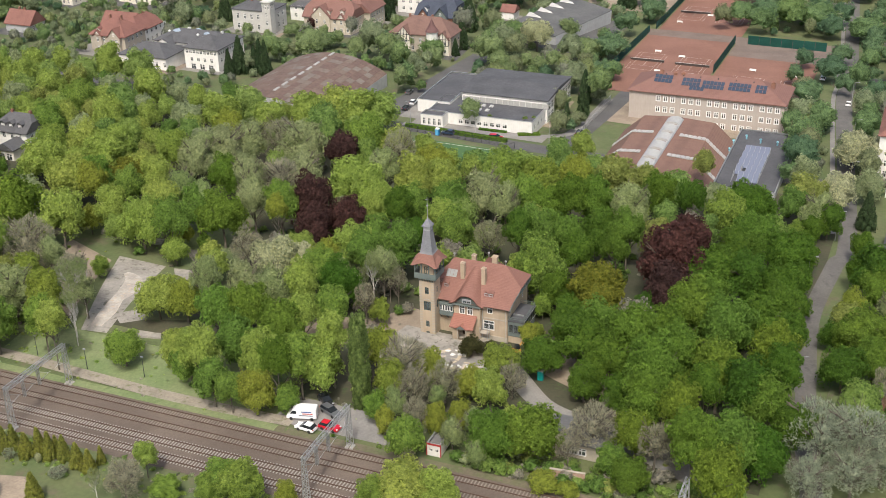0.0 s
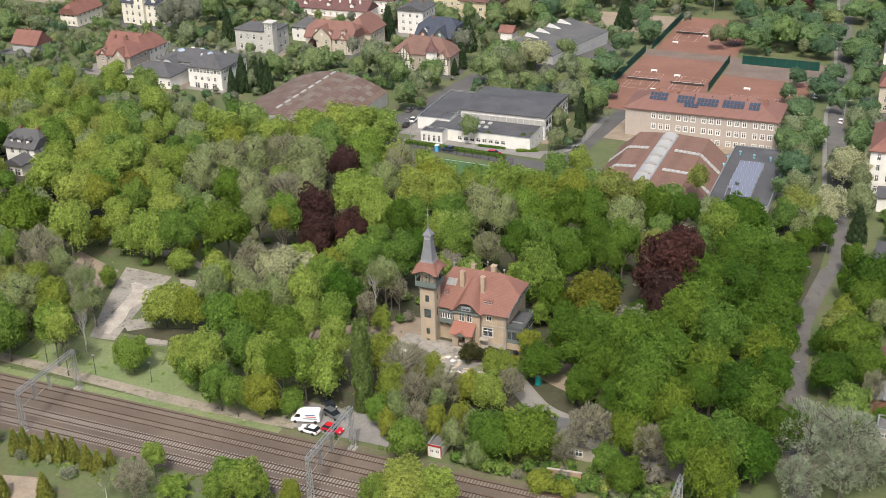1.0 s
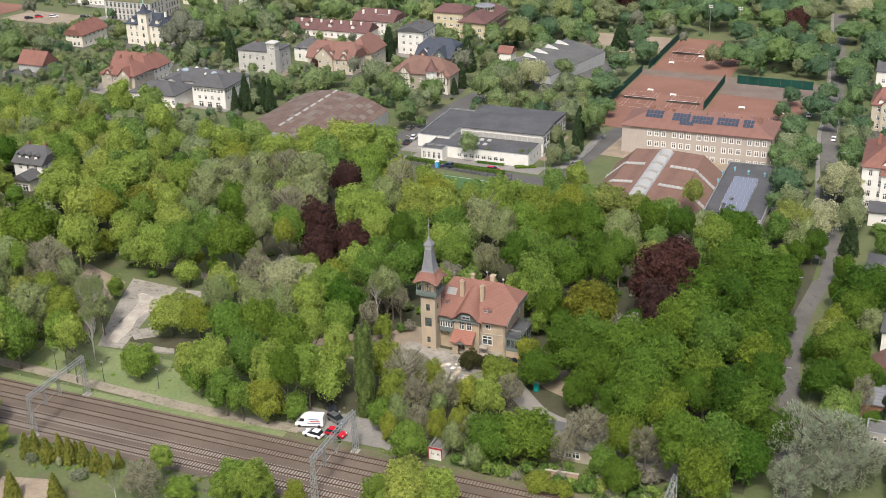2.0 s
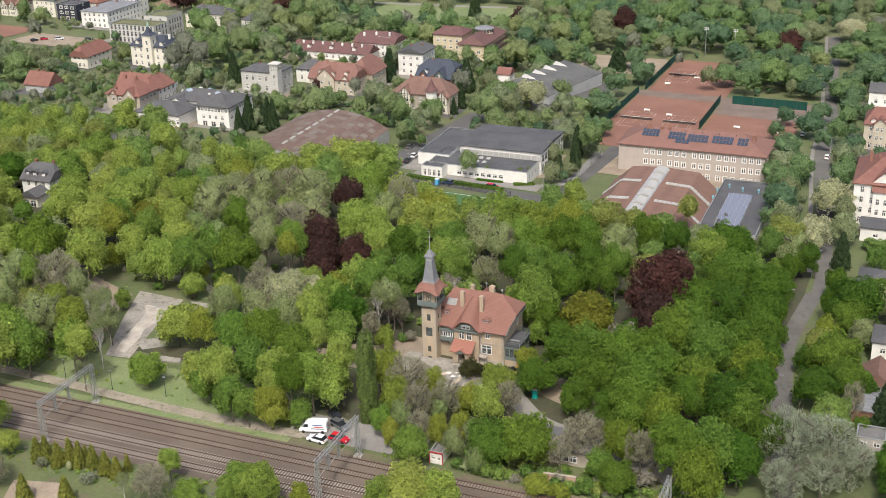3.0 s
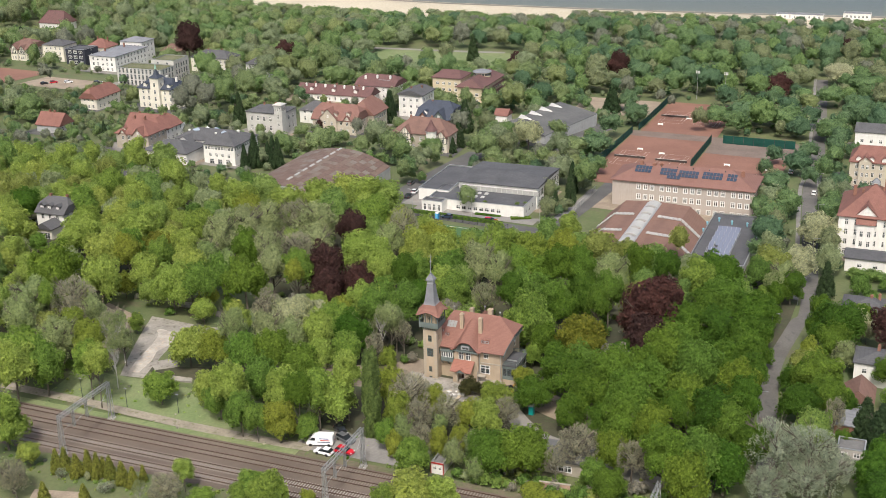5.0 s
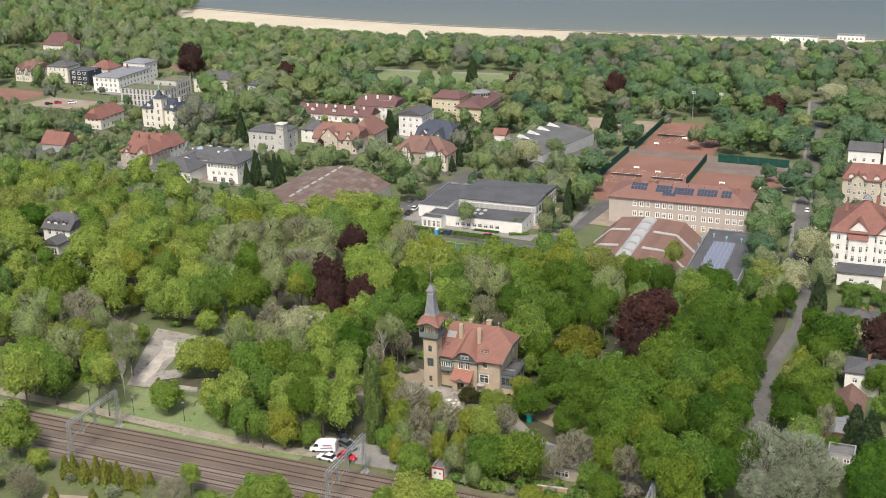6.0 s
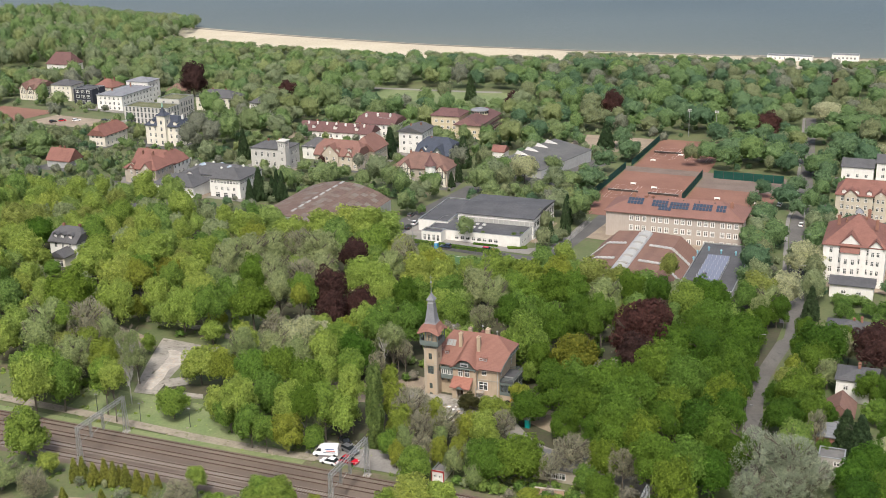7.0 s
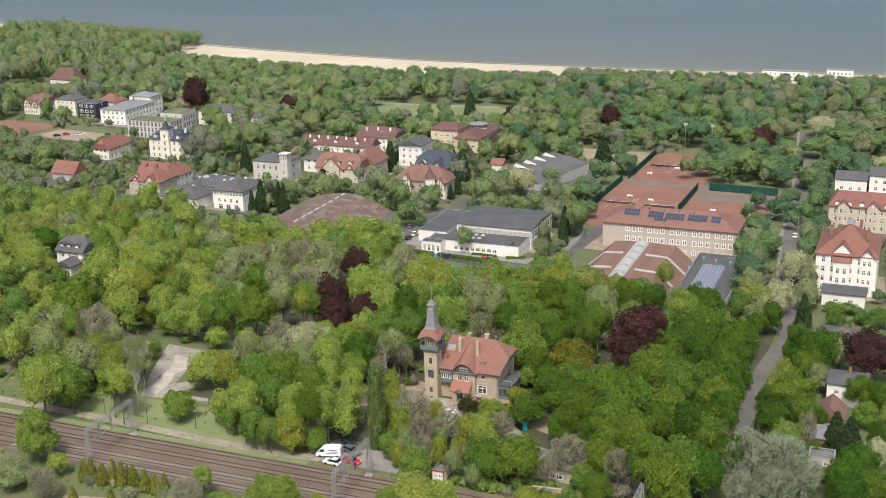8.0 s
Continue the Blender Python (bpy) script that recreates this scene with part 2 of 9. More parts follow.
def thing(name, x, y, z=None, turn=0.0, label="", category="", group=""):
    e = new(name)
    e.empty_display_size = 0.5
    e.matrix_basis = Matrix.Translation((x, y, land(x, y) if z is None else z)) @ Matrix.Rotation(turn, 4, "Z")
    return tagged(e, label, category, group)


def box(bm, x0, y0, z0, x1, y1, z1):
    v = [bm.verts.new(p) for p in ((x0, y0, z0), (x1, y0, z0), (x1, y1, z0), (x0, y1, z0), (x0, y0, z1), (x1, y0, z1), (x1, y1, z1), (x0, y1, z1))]
    for q in ((3, 2, 1, 0), (4, 5, 6, 7), (0, 1, 5, 4), (1, 2, 6, 5), (2, 3, 7, 6), (3, 0, 4, 7)):
        bm.faces.new([v[i] for i in q])


def hull(bm, pts):
    v = [bm.verts.new(p) for p in pts]
    r = bmesh.ops.convex_hull(bm, input=v)
    bmesh.ops.delete(bm, geom=[g for g in set(r["geom_interior"]) | set(r["geom_unused"]) if isinstance(g, bmesh.types.BMVert)], context="VERTS")


def beam(bm, a, b, w):
    """A square bar from a to b."""
    a, b = Vector(a), Vector(b)
    d = (b - a).normalized()
    s = d.cross(Vector((0, 0, 1)) if abs(d.z) < 0.95 else Vector((1, 0, 0))).normalized() * w / 2
    t = d.cross(s).normalized() * w / 2
    v = [bm.verts.new(p + i * s + j * t) for p in (a, b) for i, j in ((-1, -1), (1, -1), (1, 1), (-1, 1))]
    for q in ((3, 2, 1, 0), (4, 5, 6, 7), (0, 1, 5, 4), (1, 2, 6, 5), (2, 3, 7, 6), (3, 0, 4, 7)):
        bm.faces.new([v[i] for i in q])


def tube(bm, rings, n=8, cap=True):
    """Rings of (x, y, z, radius), joined to a tapering tube."""
    prev = None
    for x, y, z, r in rings:
        ring = [bm.verts.new((x + r * math.cos(2 * math.pi * i / n), y + r * math.sin(2 * math.pi * i / n), z)) for i in range(n)]
        if prev:
            for i in range(n):
                bm.faces.new((prev[i], prev[(i + 1) % n], ring[(i + 1) % n], ring[i]))
        elif cap:
            bm.faces.new(ring[::-1])
        prev = ring
    if cap:
        bm.faces.new(prev)


def sheet(name, f, nu, nv, material, label, category="ground", kind="structure", lift=0.05, parent=None):
    """A patch laid over the ground: f(s, t) gives x, y for s, t from 0 to 1."""
    verts, faces = [], []
    for j in range(nv + 1):
        for i in range(nu + 1):
            x, y = f(i / nu, j / nv)
            verts.append((x, y, land(x, y) + lift))
    for j in range(nv):
        for i in range(nu):
            a = j * (nu + 1) + i
            faces.append((a, a + 1, a + nu + 2, a + nu + 1))
    me = bpy.data.meshes.new(name)
    me.from_pydata(verts, [], faces)
    me.materials.append(material)
    return tagged(new(name, me), label, category, "", kind)


def quad(a, b, c, d):
    """For sheet(): the four-cornered patch a, b, c, d."""
    def f(s, t):
        p, q = [a[k] + (b[k] - a[k]) * s for k in (0, 1)], [d[k] + (c[k] - d[k]) * s for k in (0, 1)]
        return p[0] + (q[0] - p[0]) * t, p[1] + (q[1] - p[1]) * t
    return f


def ribbon(pts, width):
    """For sheet(): a band of that width along the points."""
    P = [Vector(p) for p in pts]
    cum = [0.0]
    for a, b in zip(P, P[1:]):
        cum.append(cum[-1] + (b - a).length)
    w = width if isinstance(width, (tuple, list)) else [width] * len(P)

    def at(d):
        i = max(k for k in range(len(P) - 1) if cum[k] <= d + 1e-9)
        s = (d - cum[i]) / (cum[i + 1] - cum[i])
        p0, p1, p2, p3 = P[max(i - 1, 0)], P[i], P[i + 1], P[min(i + 2, len(P) - 1)]
        q = 0.5 * ((2 * p1) + (p2 - p0) * s + (2 * p0 - 5 * p1 + 4 * p2 - p3) * s * s + (3 * p1 - p0 - 3 * p2 + p3) * s ** 3)
        return q, w[i] + (w[i + 1] - w[i]) * s

    def f(s, t):
        d = s * cum[-1]
        p, ww = at(d)
        a, b = at(max(0, d - 0.5))[0], at(min(cum[-1], d + 0.5))[0]
        n = (b - a).normalized()
        return p.x - n.y * ww * (t - 0.5), p.y + n.x * ww * (t - 0.5)
    return f


WINDOWS = {}


def window_meshes(w, h, frame_mat, bars):
    key = (round(w, 2), round(h, 2), frame_mat.name, bars)
    if key not in WINDOWS:
        bm, f = bmesh.new(), 0.3 if frame_mat is SCHOOL_FRAME else min(0.2, max(0.08, 0.1 * w))
        k = 0.12 if frame_mat is SCHOOL_FRAME else 0.055
        us = [-w / 2, -w / 2 + f] + ([-k, k] if bars else []) + [w / 2 - f, w / 2]
        vs = [0, f] + ([h * 0.62, h * 0.62 + 0.15] if bars else []) + [h - f, h]
        for i in range(len(us) - 1):
            for j in range(len(vs) - 1):
                if i % 2 == 0 or j % 2 == 0:
                    bm.faces.new([bm.verts.new((u, -0.03, v)) for u, v in ((us[i], vs[j]), (us[i + 1], vs[j]), (us[i + 1], vs[j + 1]), (us[i], vs[j + 1]))])
        bmesh.ops.remove_doubles(bm, verts=bm.verts, dist=0.001)
        bmesh.ops.solidify(bm, geom=bm.faces[:], thickness=0.1)
        fr = bpy.data.meshes.new("window")
        bm.to_mesh(fr), bm.free()
        fr.materials.append(frame_mat)
        bm = bmesh.new()
        box(bm, -w / 2 + f, -0.012, f, w / 2 - f, 0.012, h - f)
        pane = bpy.data.meshes.new("pane")
        bm.to_mesh(pane), bm.free()
        pane.materials.append(GLASS)
        WINDOWS[key] = fr, pane
    return WINDOWS[key]


def facade(bm, o, d, L, H, holes, depth=0.22, foot=2.0):
    """One outer wall face from o along d with real openings (u0, z0, u1, z1) and their reveals. The inside lies to the left of d."""
    n = Vector((-d.y, d.x, 0))
    us = sorted({0.0, L} | {h[0] for h in holes} | {h[2] for h in holes})
    vs = sorted({-foot, 0.0, H} | {h[1] for h in holes} | {h[3] for h in holes})
    P = lambda u, v, k=0.0: bm.verts.new(o + d * u + n * k + Vector((0, 0, v)))
    for u0, u1 in zip(us, us[1:]):
        for v0, v1 in zip(vs, vs[1:]):
            um, vm = (u0 + u1) / 2, (v0 + v1) / 2
            if any(h[0] < um < h[2] and h[1] < vm < h[3] for h in holes):
                continue
            bm.faces.new((P(u0, v0), P(u1, v0), P(u1, v1), P(u0, v1)))
    for u0, v0, u1, v1 in holes:
        for a, b in (((u0, v0), (u1, v0)), ((u1, v0), (u1, v1)), ((u1, v1), (u0, v1)), ((u0, v1), (u0, v0))):
            bm.faces.new((P(*a, depth), P(*b, depth), P(*b), P(*a)))


def storeys(L, rows, cols, w, h, first=1.0, step=3.2, margin=1.2, skip=()):
    """Openings in rows and columns, evenly spaced."""
    out = []
    for r in range(rows):
        for c in range(cols):
            if (r, c) in skip:
                continue
            u = margin + (L - 2 * margin) * (c + 0.5) / cols
            out.append((u - w / 2, first + r * step, u + w / 2, first + r * step + h))
    return out


def windows(root, o, d, holes, frame_mat, bars=True):
    n = Vector((-d.y, d.x, 0))
    turn = Matrix.Rotation(math.atan2(d.y, d.x), 4, "Z")
    for u0, v0, u1, v1 in holes:
        fr, pane = window_meshes(u1 - u0 - 0.02, v1 - v0 - 0.02, frame_mat, bars)
        ob = share("window", fr, root, Matrix.Translation(o + d * ((u0 + u1) / 2) + n * 0.1 + Vector((0, 0, v0 + 0.01))) @ turn)
        share("pane", pane, ob)


def roof_hull(bm, x0, y0, x1, y1, z, rise, kind, over=0.5, thick=0.22, along="x", hip=1.0):
    """A roof on the rectangle: hip, half-hip, gable, pyramid or mono."""
    X0, Y0, X1, Y1 = x0 - over, y0 - over, x1 + over, y1 + over
    pts = [(x, y, zz) for x in (X0, X1) for y in (Y0, Y1) for zz in (z - 0.05, z + thick)]
    ym, xm = (Y0 + Y1) / 2, (X0 + X1) / 2
    half = (Y1 - Y0) / 2 if along == "x" else (X1 - X0) / 2
    inset = {"hip": half * hip, "gable": 0.0, "half": 0.0, "pyramid": 1e9}.get(kind, 0.0)
    if along == "x":
        inset = min(inset, (X1 - X0) / 2 - 0.05)
        ridge = [(X0 + inset, ym), (X1 - inset, ym)]
    else:
        inset = min(inset, (Y1 - Y0) / 2 - 0.05)
        ridge = [(xm, Y0 + inset), (xm, Y1 - inset)]
    if kind == "half":
        (a, b), (c, d) = ridge
        k = 0.45
        for (px, py), s in ((ridge[0], 1), (ridge[1], -1)):
            e = half * k * 0.9
            if along == "x":
                pts += [(px, py + q * half * k, z + thick + rise * (1 - k)) for q in (-1, 1)] + [(px + s * e, py, z + thick + rise)]
            else:
                pts += [(px + q * half * k, py, z + thick + rise * (1 - k)) for q in (-1, 1)] + [(px, py + s * e, z + thick + rise)]
    else:
        pts += [(px, py, z + thick + rise) for px, py in ridge]
    hull(bm, pts)


def chimney(root, x, y, z0, z1, m=None, w=0.7):
    bm = bmesh.new()
    box(bm, x - w / 2, y - w / 2, z0, x + w / 2, y + w / 2, z1)
    box(bm, x - w / 2 - 0.08, y - w / 2 - 0.08, z1, x + w / 2 + 0.08, y + w / 2 + 0.08, z1 + 0.15)
    box(bm, x - w / 4, y - w / 4, z1 + 0.15, x + w / 4, y + w / 4, z1 + 0.4)
    return part("chimney", bm, m or BRICK, root)


BLOCKS = []          # footprints that stay free of trees


def keep_clear(x, y, L, D, turn=None, m=2.0):
    BLOCKS.append((x, y, L, D, G if turn is None else turn, m))


def house(name, label, category, x, y, L, D, H, roof="hip", rise=3.5, over=0.5, wall=None, cover=None, turn=None, z=None,
          front=(), side=(), left=(), back=(), frame_mat=None, along="x", chim=(), skylights=(), hip=1.0, group=""):
    """A building whose front-left corner stands at x, y; it runs L along its front and D back."""
    turn = G if turn is None else turn
    if z is None:
        c, s = math.cos(turn), math.sin(turn)
        z = min(land(x + u * c - w * s, y + u * s + w * c) for u in (0, L) for w in (0, D)) * 0.5 + land(x + L / 2 * c, y + L / 2 * s) * 0.5
    root = thing(name, x, y, z, turn, label, category, group)
    keep_clear(x, y, L, D, turn)
    bm = bmesh.new()
    sides = ((Vector((0, 0, 0)), Vector((1, 0, 0)), L, front), (Vector((L, 0, 0)), Vector((0, 1, 0)), D, side),
             (Vector((L, D, 0)), Vector((-1, 0, 0)), L, back), (Vector((0, D, 0)), Vector((0, -1, 0)), D, left))
    for o, d, ln, holes in sides:
        facade(bm, o, d, ln, H, list(holes))
    if roof in ("gable", "half"):
        k = 0.5 if roof == "half" else 0.97
        for e in (0, 1):
            if along == "x":
                xx, q = (0.0, L)[e], D
                pts = [(xx, 0, H), (xx, q, H), (xx, q / 2 + q / 2 * (1 - k), H + rise * k), (xx, q / 2 - q / 2 * (1 - k), H + rise * k)]
            else:
                yy, q = (0.0, D)[e], L
                pts = [(0, yy, H), (q, yy, H), (q / 2 + q / 2 * (1 - k), yy, H + rise * k), (q / 2 - q / 2 * (1 - k), yy, H + rise * k)]
            f = bm.faces.new([bm.verts.new(p) for p in pts])
    bmesh.ops.remove_doubles(bm, verts=bm.verts, dist=0.001)
    part("wall", bm, wall or WHITE, root)
    for o, d, ln, holes in sides:
        windows(root, o, d, holes, frame_mat or FRAME_WHITE)
    bm = bmesh.new()
    if roof == "flat":
        box(bm, 0.25, 0.25, H - 0.5, L - 0.25, D - 0.25, H - 0.25)
        part("roof", bm, cover or TAR, root)
        bm = bmesh.new()
        for a in ((-0.05, -0.05, L + 0.05, 0.25), (-0.05, D - 0.25, L + 0.05, D + 0.05), (-0.05, 0.25, 0.25, D - 0.25), (L - 0.25, 0.25, L + 0.05, D - 0.25)):
            box(bm, a[0], a[1], H, a[2], a[3], H + 0.15)
        part("parapet", bm, STEEL, root)
    else:
        roof_hull(bm, 0, 0, L, D, H, rise, roof, over, along=along, hip=hip)
        part("roof", bm, cover or RED_TILE, root)
    for cx, cy, top in chim:
        chimney(root, cx, cy, H + 0.2, H + top)
    for cx, cy, cz in skylights:
        bm = bmesh.new()
        box(bm, -0.4, -0.6, -0.06, 0.4, 0.6, 0.06)
        ob = part("roof_window", bm, GLASS, root)
        ob.matrix_basis = pose(cx, cy, cz, math.degrees(math.atan2(rise, D / 2)))
    return root

# ---- ground, sea, beach ----
def axis(lo, hi, fine_lo, fine_hi, step):
    a = list(np.arange(fine_lo, fine_hi + 0.1, step))
    d, left, right = step, [], []
    v = fine_lo
    while v > lo:
        d *= 1.35
        v -= d
        left.append(v)
    v, d = fine_hi, step
    while v < hi:
        d *= 1.35
        v += d
        right.append(v)
    return left[::-1] + a + right


gx, gy = axis(-3000, 3000, -420, 420, 7), axis(-1500, 2600, 140, 960, 7)
me = bpy.data.meshes.new("ground")
me.from_pydata([(x, y, land(x, y)) for y in gy for x in gx], [],
               [(j * len(gx) + i, j * len(gx) + i + 1, (j + 1) * len(gx) + i + 1, (j + 1) * len(gx) + i) for j in range(len(gy) - 1) for i in range(len(gx) - 1)])
me.materials.append(GRASS)
for f in me.polygons:
    f.use_smooth = True
tagged(new("ground", me), "uneven park grass and bare earth sloping to the sea", "ground", "", "structure")
bm = bmesh.new()
for p in ((-6000, 600), (6000, 600), (6000, 9000), (-6000, 9000)):
    bm.verts.new((*p, -18.6))
bm.faces.new(bm.verts)
ob = part("water", bm, WATER_M, None)
tagged(ob, "calm grey-blue sea beyond the beach", "sea", "", "structure")


def along_shore(s, t):
    x, b = -900 + 2100 * s, -72 + 76 * t
    return x + b * 0.4, water_line(x) + b * 0.92


sheet("beach", along_shore, 120, 12, SAND, "pale sandy beach along the sea", "beach", lift=0.15)


# ---- railway ----
def on_grid(name, u0, w0, u1, w1, material, label, category="ground", lift=0.06, step=4.0, kind="structure"):
    f = lambda s, t: grid(u0 + (u1 - u0) * s, w0 + (w1 - w0) * t)
    return sheet(name, f, max(1, int(abs(u1 - u0) / step)), max(1, int(abs(w1 - w0) / step)), material, label, category, kind, lift)


WEEDY = speckled("weedy_soil", (0.115, 0.12, 0.06), (0.15, 0.125, 0.085), 0.25, 1.8, 0.95, 0.5, (0.1, 0.13, 0.05))
on_grid("railway_bed", -420, 142.6, 330, 159.6, BALLAST, "rusty brown ballast bed under four railway tracks", "ballast", 0.12)
SLEEPER_GREY = speckled("concrete_sleeper", (0.27, 0.25, 0.225), (0.34, 0.32, 0.285), 0.8, 4, 0.9)
SLEEPER_DARK = speckled("old_sleeper", (0.18, 0.155, 0.13), (0.25, 0.22, 0.185), 0.8, 4, 0.95)
RAIL = paint("rusty_rail", (0.12, 0.075, 0.055), 0.6, 0.3)


def railway_track(w, sleeper_len, sleeper_mat, label):
    root = thing("railway_track", *grid(-100, w), 0.0, G, label, "railway track", "railway tracks")
    for k in (-1, 1):
        bm = bmesh.new()
        for z0, z1, h in ((0.2, 0.24, 0.075), (0.24, 0.33, 0.02), (0.33, 0.38, 0.04)):
            box(bm, -300, k * 0.755 - h, z0, 400, k * 0.755 + h, z1)
        part("rail", bm, RAIL, root)
    bm = bmesh.new()
    h = sleeper_len / 2
    v = [bm.verts.new(p) for p in ((-0.13, -h, 0.05), (0.13, -h, 0.05), (0.13, h, 0.05), (-0.13, h, 0.05), (-0.1, -h, 0.21), (0.1, -h, 0.21), (0.1, h, 0.21), (-0.1, h, 0.21))]
    for q in ((4, 5, 6, 7), (0, 1, 5, 4), (1, 2, 6, 5), (2, 3, 7, 6), (3, 0, 4, 7)):
        bm.faces.new([v[i] for i in q])
    first = part("sleeper", bm, sleeper_mat, root)
    first.matrix_basis = Matrix.Translation((-72, 0, 0))
    for i in range(1, 225):
        share("sleeper", first.data, root, Matrix.Translation((-72 + i * 0.62, random.uniform(-0.03, 0.03), 0)))


railway_track(157.8, 1.75, SLEEPER_DARK, "rusty railway track with sleepers sunk in brown ballast")
railway_track(153.85, 1.75, SLEEPER_DARK, "rusty railway track with sleepers sunk in brown ballast")
railway_track(149.45, 2.6, SLEEPER_GREY, "railway track on pale concrete sleepers")
railway_track(145.5, 2.6, SLEEPER_GREY, "railway track on pale concrete sleepers")


def lattice(bm, a, b, w0, w1, steps, bar=0.07):
    """A square lattice mast or girder from a to b, its width going from w0 to w1."""
    a, b = Vector(a), Vector(b)
    d = (b - a).normalized()
    s = d.cross(Vector((1, 0, 0)) if abs(d.x) < 0.9 else Vector((0, 0, 1))).normalized()
    t = d.cross(s)
    corner = lambda f, i, j: a.lerp(b, f) + (s * i + t * j) * (w0 + (w1 - w0) * f) / 2
    for i, j in ((-1, -1), (1, -1), (1, 1), (-1, 1)):
        beam(bm, corner(0, i, j), corner(1, i, j), bar * 1.5)
    ring = ((-1, -1), (1, -1), (1, 1), (-1, 1))
    for k in range(steps):
        f0, f1 = k / steps, (k + 1) / steps
        for q in range(4):
            p, r = ring[q], ring[(q + 1) % 4]
            if k % 2:
                p, r = r, p
            beam(bm, corner(f0, *p), corner(f1, *r), bar)


def gantry(u):
    """A steel portal over the four tracks with drop tubes and arms."""
    root = thing("catenary_gantry", *grid(u, 151.5), 0.0, G, "galvanised steel lattice portal spanning four railway tracks", "gantry", "catenary gantries")
    for w in (-8.3, 8.3):
        bm = bmesh.new()
        lattice(bm, (0, w, 0.4), (0, w, 9.2), 0.95, 0.5, 9, 0.06)
        part("mast", bm, STEEL, root)
        bm = bmesh.new()
        for q in (-0.45, 0.45):
            box(bm, q - 0.35, w - 0.7, -0.3, q + 0.25, w + 0.7, 0.4)
        part("footing", bm, CONCRETE, root)
    bm = bmesh.new()
    lattice(bm, (0, -8.6, 8.8), (0, 8.6, 8.8), 0.75, 0.75, 18, 0.06)
    part("girder", bm, STEEL, root)
    for w in (-3.9, 0.4):
        bm = bmesh.new()
        lattice(bm, (0, w, 4.6), (0, w, 8.45), 0.4, 0.4, 5, 0.05)
        part("drop_tube", bm, STEEL, root)
    for w, k in ((-7.9, 1), (-3.9, 1), (0.4, 1), (7.9, -1)):
        bm = bmesh.new()
        beam(bm, (0, w, 7.4), (0.3, w + k * 2.4, 6.0), 0.07)
        beam(bm, (0, w, 5.2), (0.3, w + k * 2.4, 6.0), 0.07)
        beam(bm, (0.3, w + k * 2.4, 6.0), (0.3, w + k * 3.0, 5.8), 0.06)
        part("cantilever_arm", bm, STEEL, root)
    return root


for gu in (-148.0, -86.4, -26.0):
    gantry(gu)

FOOTWAY = speckled("grey_footway", (0.2, 0.19, 0.18), (0.26, 0.25, 0.235), 0.2, 2.5, 0.9, 0.2)

CINDER = speckled("cinder_path", (0.24, 0.21, 0.165), (0.31, 0.275, 0.22), 0.25, 2.2, 0.95, 0.3, (0.15, 0.16, 0.08))

# ---- roads, paths, yards ----
sheet("cinder_path", ribbon([grid(u, w) for u, w in ((-230, 166), (-165, 164.5), (-148, 163.6), (-130, 162.7), (-112, 162.6), (-100, 163))], 2.9), 80, 2, CINDER, "pale trodden path beside the railway", "path", lift=0.24)
sheet("verge", lambda s, t: grid(-420 + 318 * s, 159.4 + 2.0 * t), 80, 1, MEADOW, "strip of fresh grass between railway and path", "grass", lift=0.18)
sheet("verge", lambda s, t: grid(-102 + 432 * s, 159.4 + 1.8 * t), 110, 1, WEEDY, "weedy brown strip beside the railway", "ground", lift=0.18)
# leaf litter, darkened so that its colour holds the shade under the crowns
SHADED_LITTER = speckled("shade_darkened_litter", (0.045, 0.05, 0.025), (0.075, 0.07, 0.04), 0.12, 1.5, 0.95, 0.6, (0.06, 0.085, 0.03))
on_grid("woodland_floor", -330, 181, -16, 319, SHADED_LITTER, "leaf litter and weeds with canopy shade in their colour", "ground", 0.045, 3.5)
on_grid("woodland_floor", -104, 171.5, -16, 180.8, SHADED_LITTER, "leaf litter and weeds with canopy shade in their colour", "ground", 0.045, 3.5)
on_grid("meadow", -170, 164, -108, 177, MEADOW, "mown meadow beside the railway path", "grass", 0.16)
ROAD_PTS = [(55, 140), (62.4, 176.3), (70.7, 206.7), (79, 232.5), (92.5, 260), (101, 277.5), (133, 385), (143, 413), (157, 454), (178, 520), (200, 590)]
ROAD_TOP = speckled("worn_light_asphalt", (0.112, 0.106, 0.098), (0.152, 0.144, 0.133), 0.12, 2.0, 0.9, 0.2, (0.1, 0.098, 0.09))
sheet("road", ribbon(ROAD_PTS, [4.0, 4.0, 4.0, 4.0, 4.2, 4.6, 5.4, 5.4, 5.4, 5.4, 5.4]), 160, 3, ROAD_TOP, "grey asphalt road lined by trees", "road", lift=0.12)
sheet("pavement", ribbon([(x - 3.4, y + 1.2) for x, y in ROAD_PTS[5:]], 1.4), 120, 1, FOOTWAY, "pale footway beside the road", "pavement", lift=0.22)
STREET_PTS = [grid(u, w) for u, w in ((-420, 331), (-300, 330), (-158, 328.5), (-100, 326), (-60, 329), (-20, 332))]
sheet("street", ribbon(STREET_PTS, 7), 160, 3, ASPHALT, "grey street in front of the white hall", "road", lift=0.1)
sheet("side_street", ribbon([grid(-161, 330), grid(-160, 380), grid(-158, 420)], 9), 40, 3, ASPHALT, "grey side street with parked cars", "road", lift=0.16)
sheet("school_drive", ribbon([grid(-99, 330), grid(-97, 360), grid(-95, 400)], 6), 40, 3, ASPHALT, "asphalt drive beside the school", "road", lift=0.16)
on_grid("forecourt", -150, 331.5, -106, 337, PAVING, "pale paved forecourt of the white hall", "pavement", 0.2)
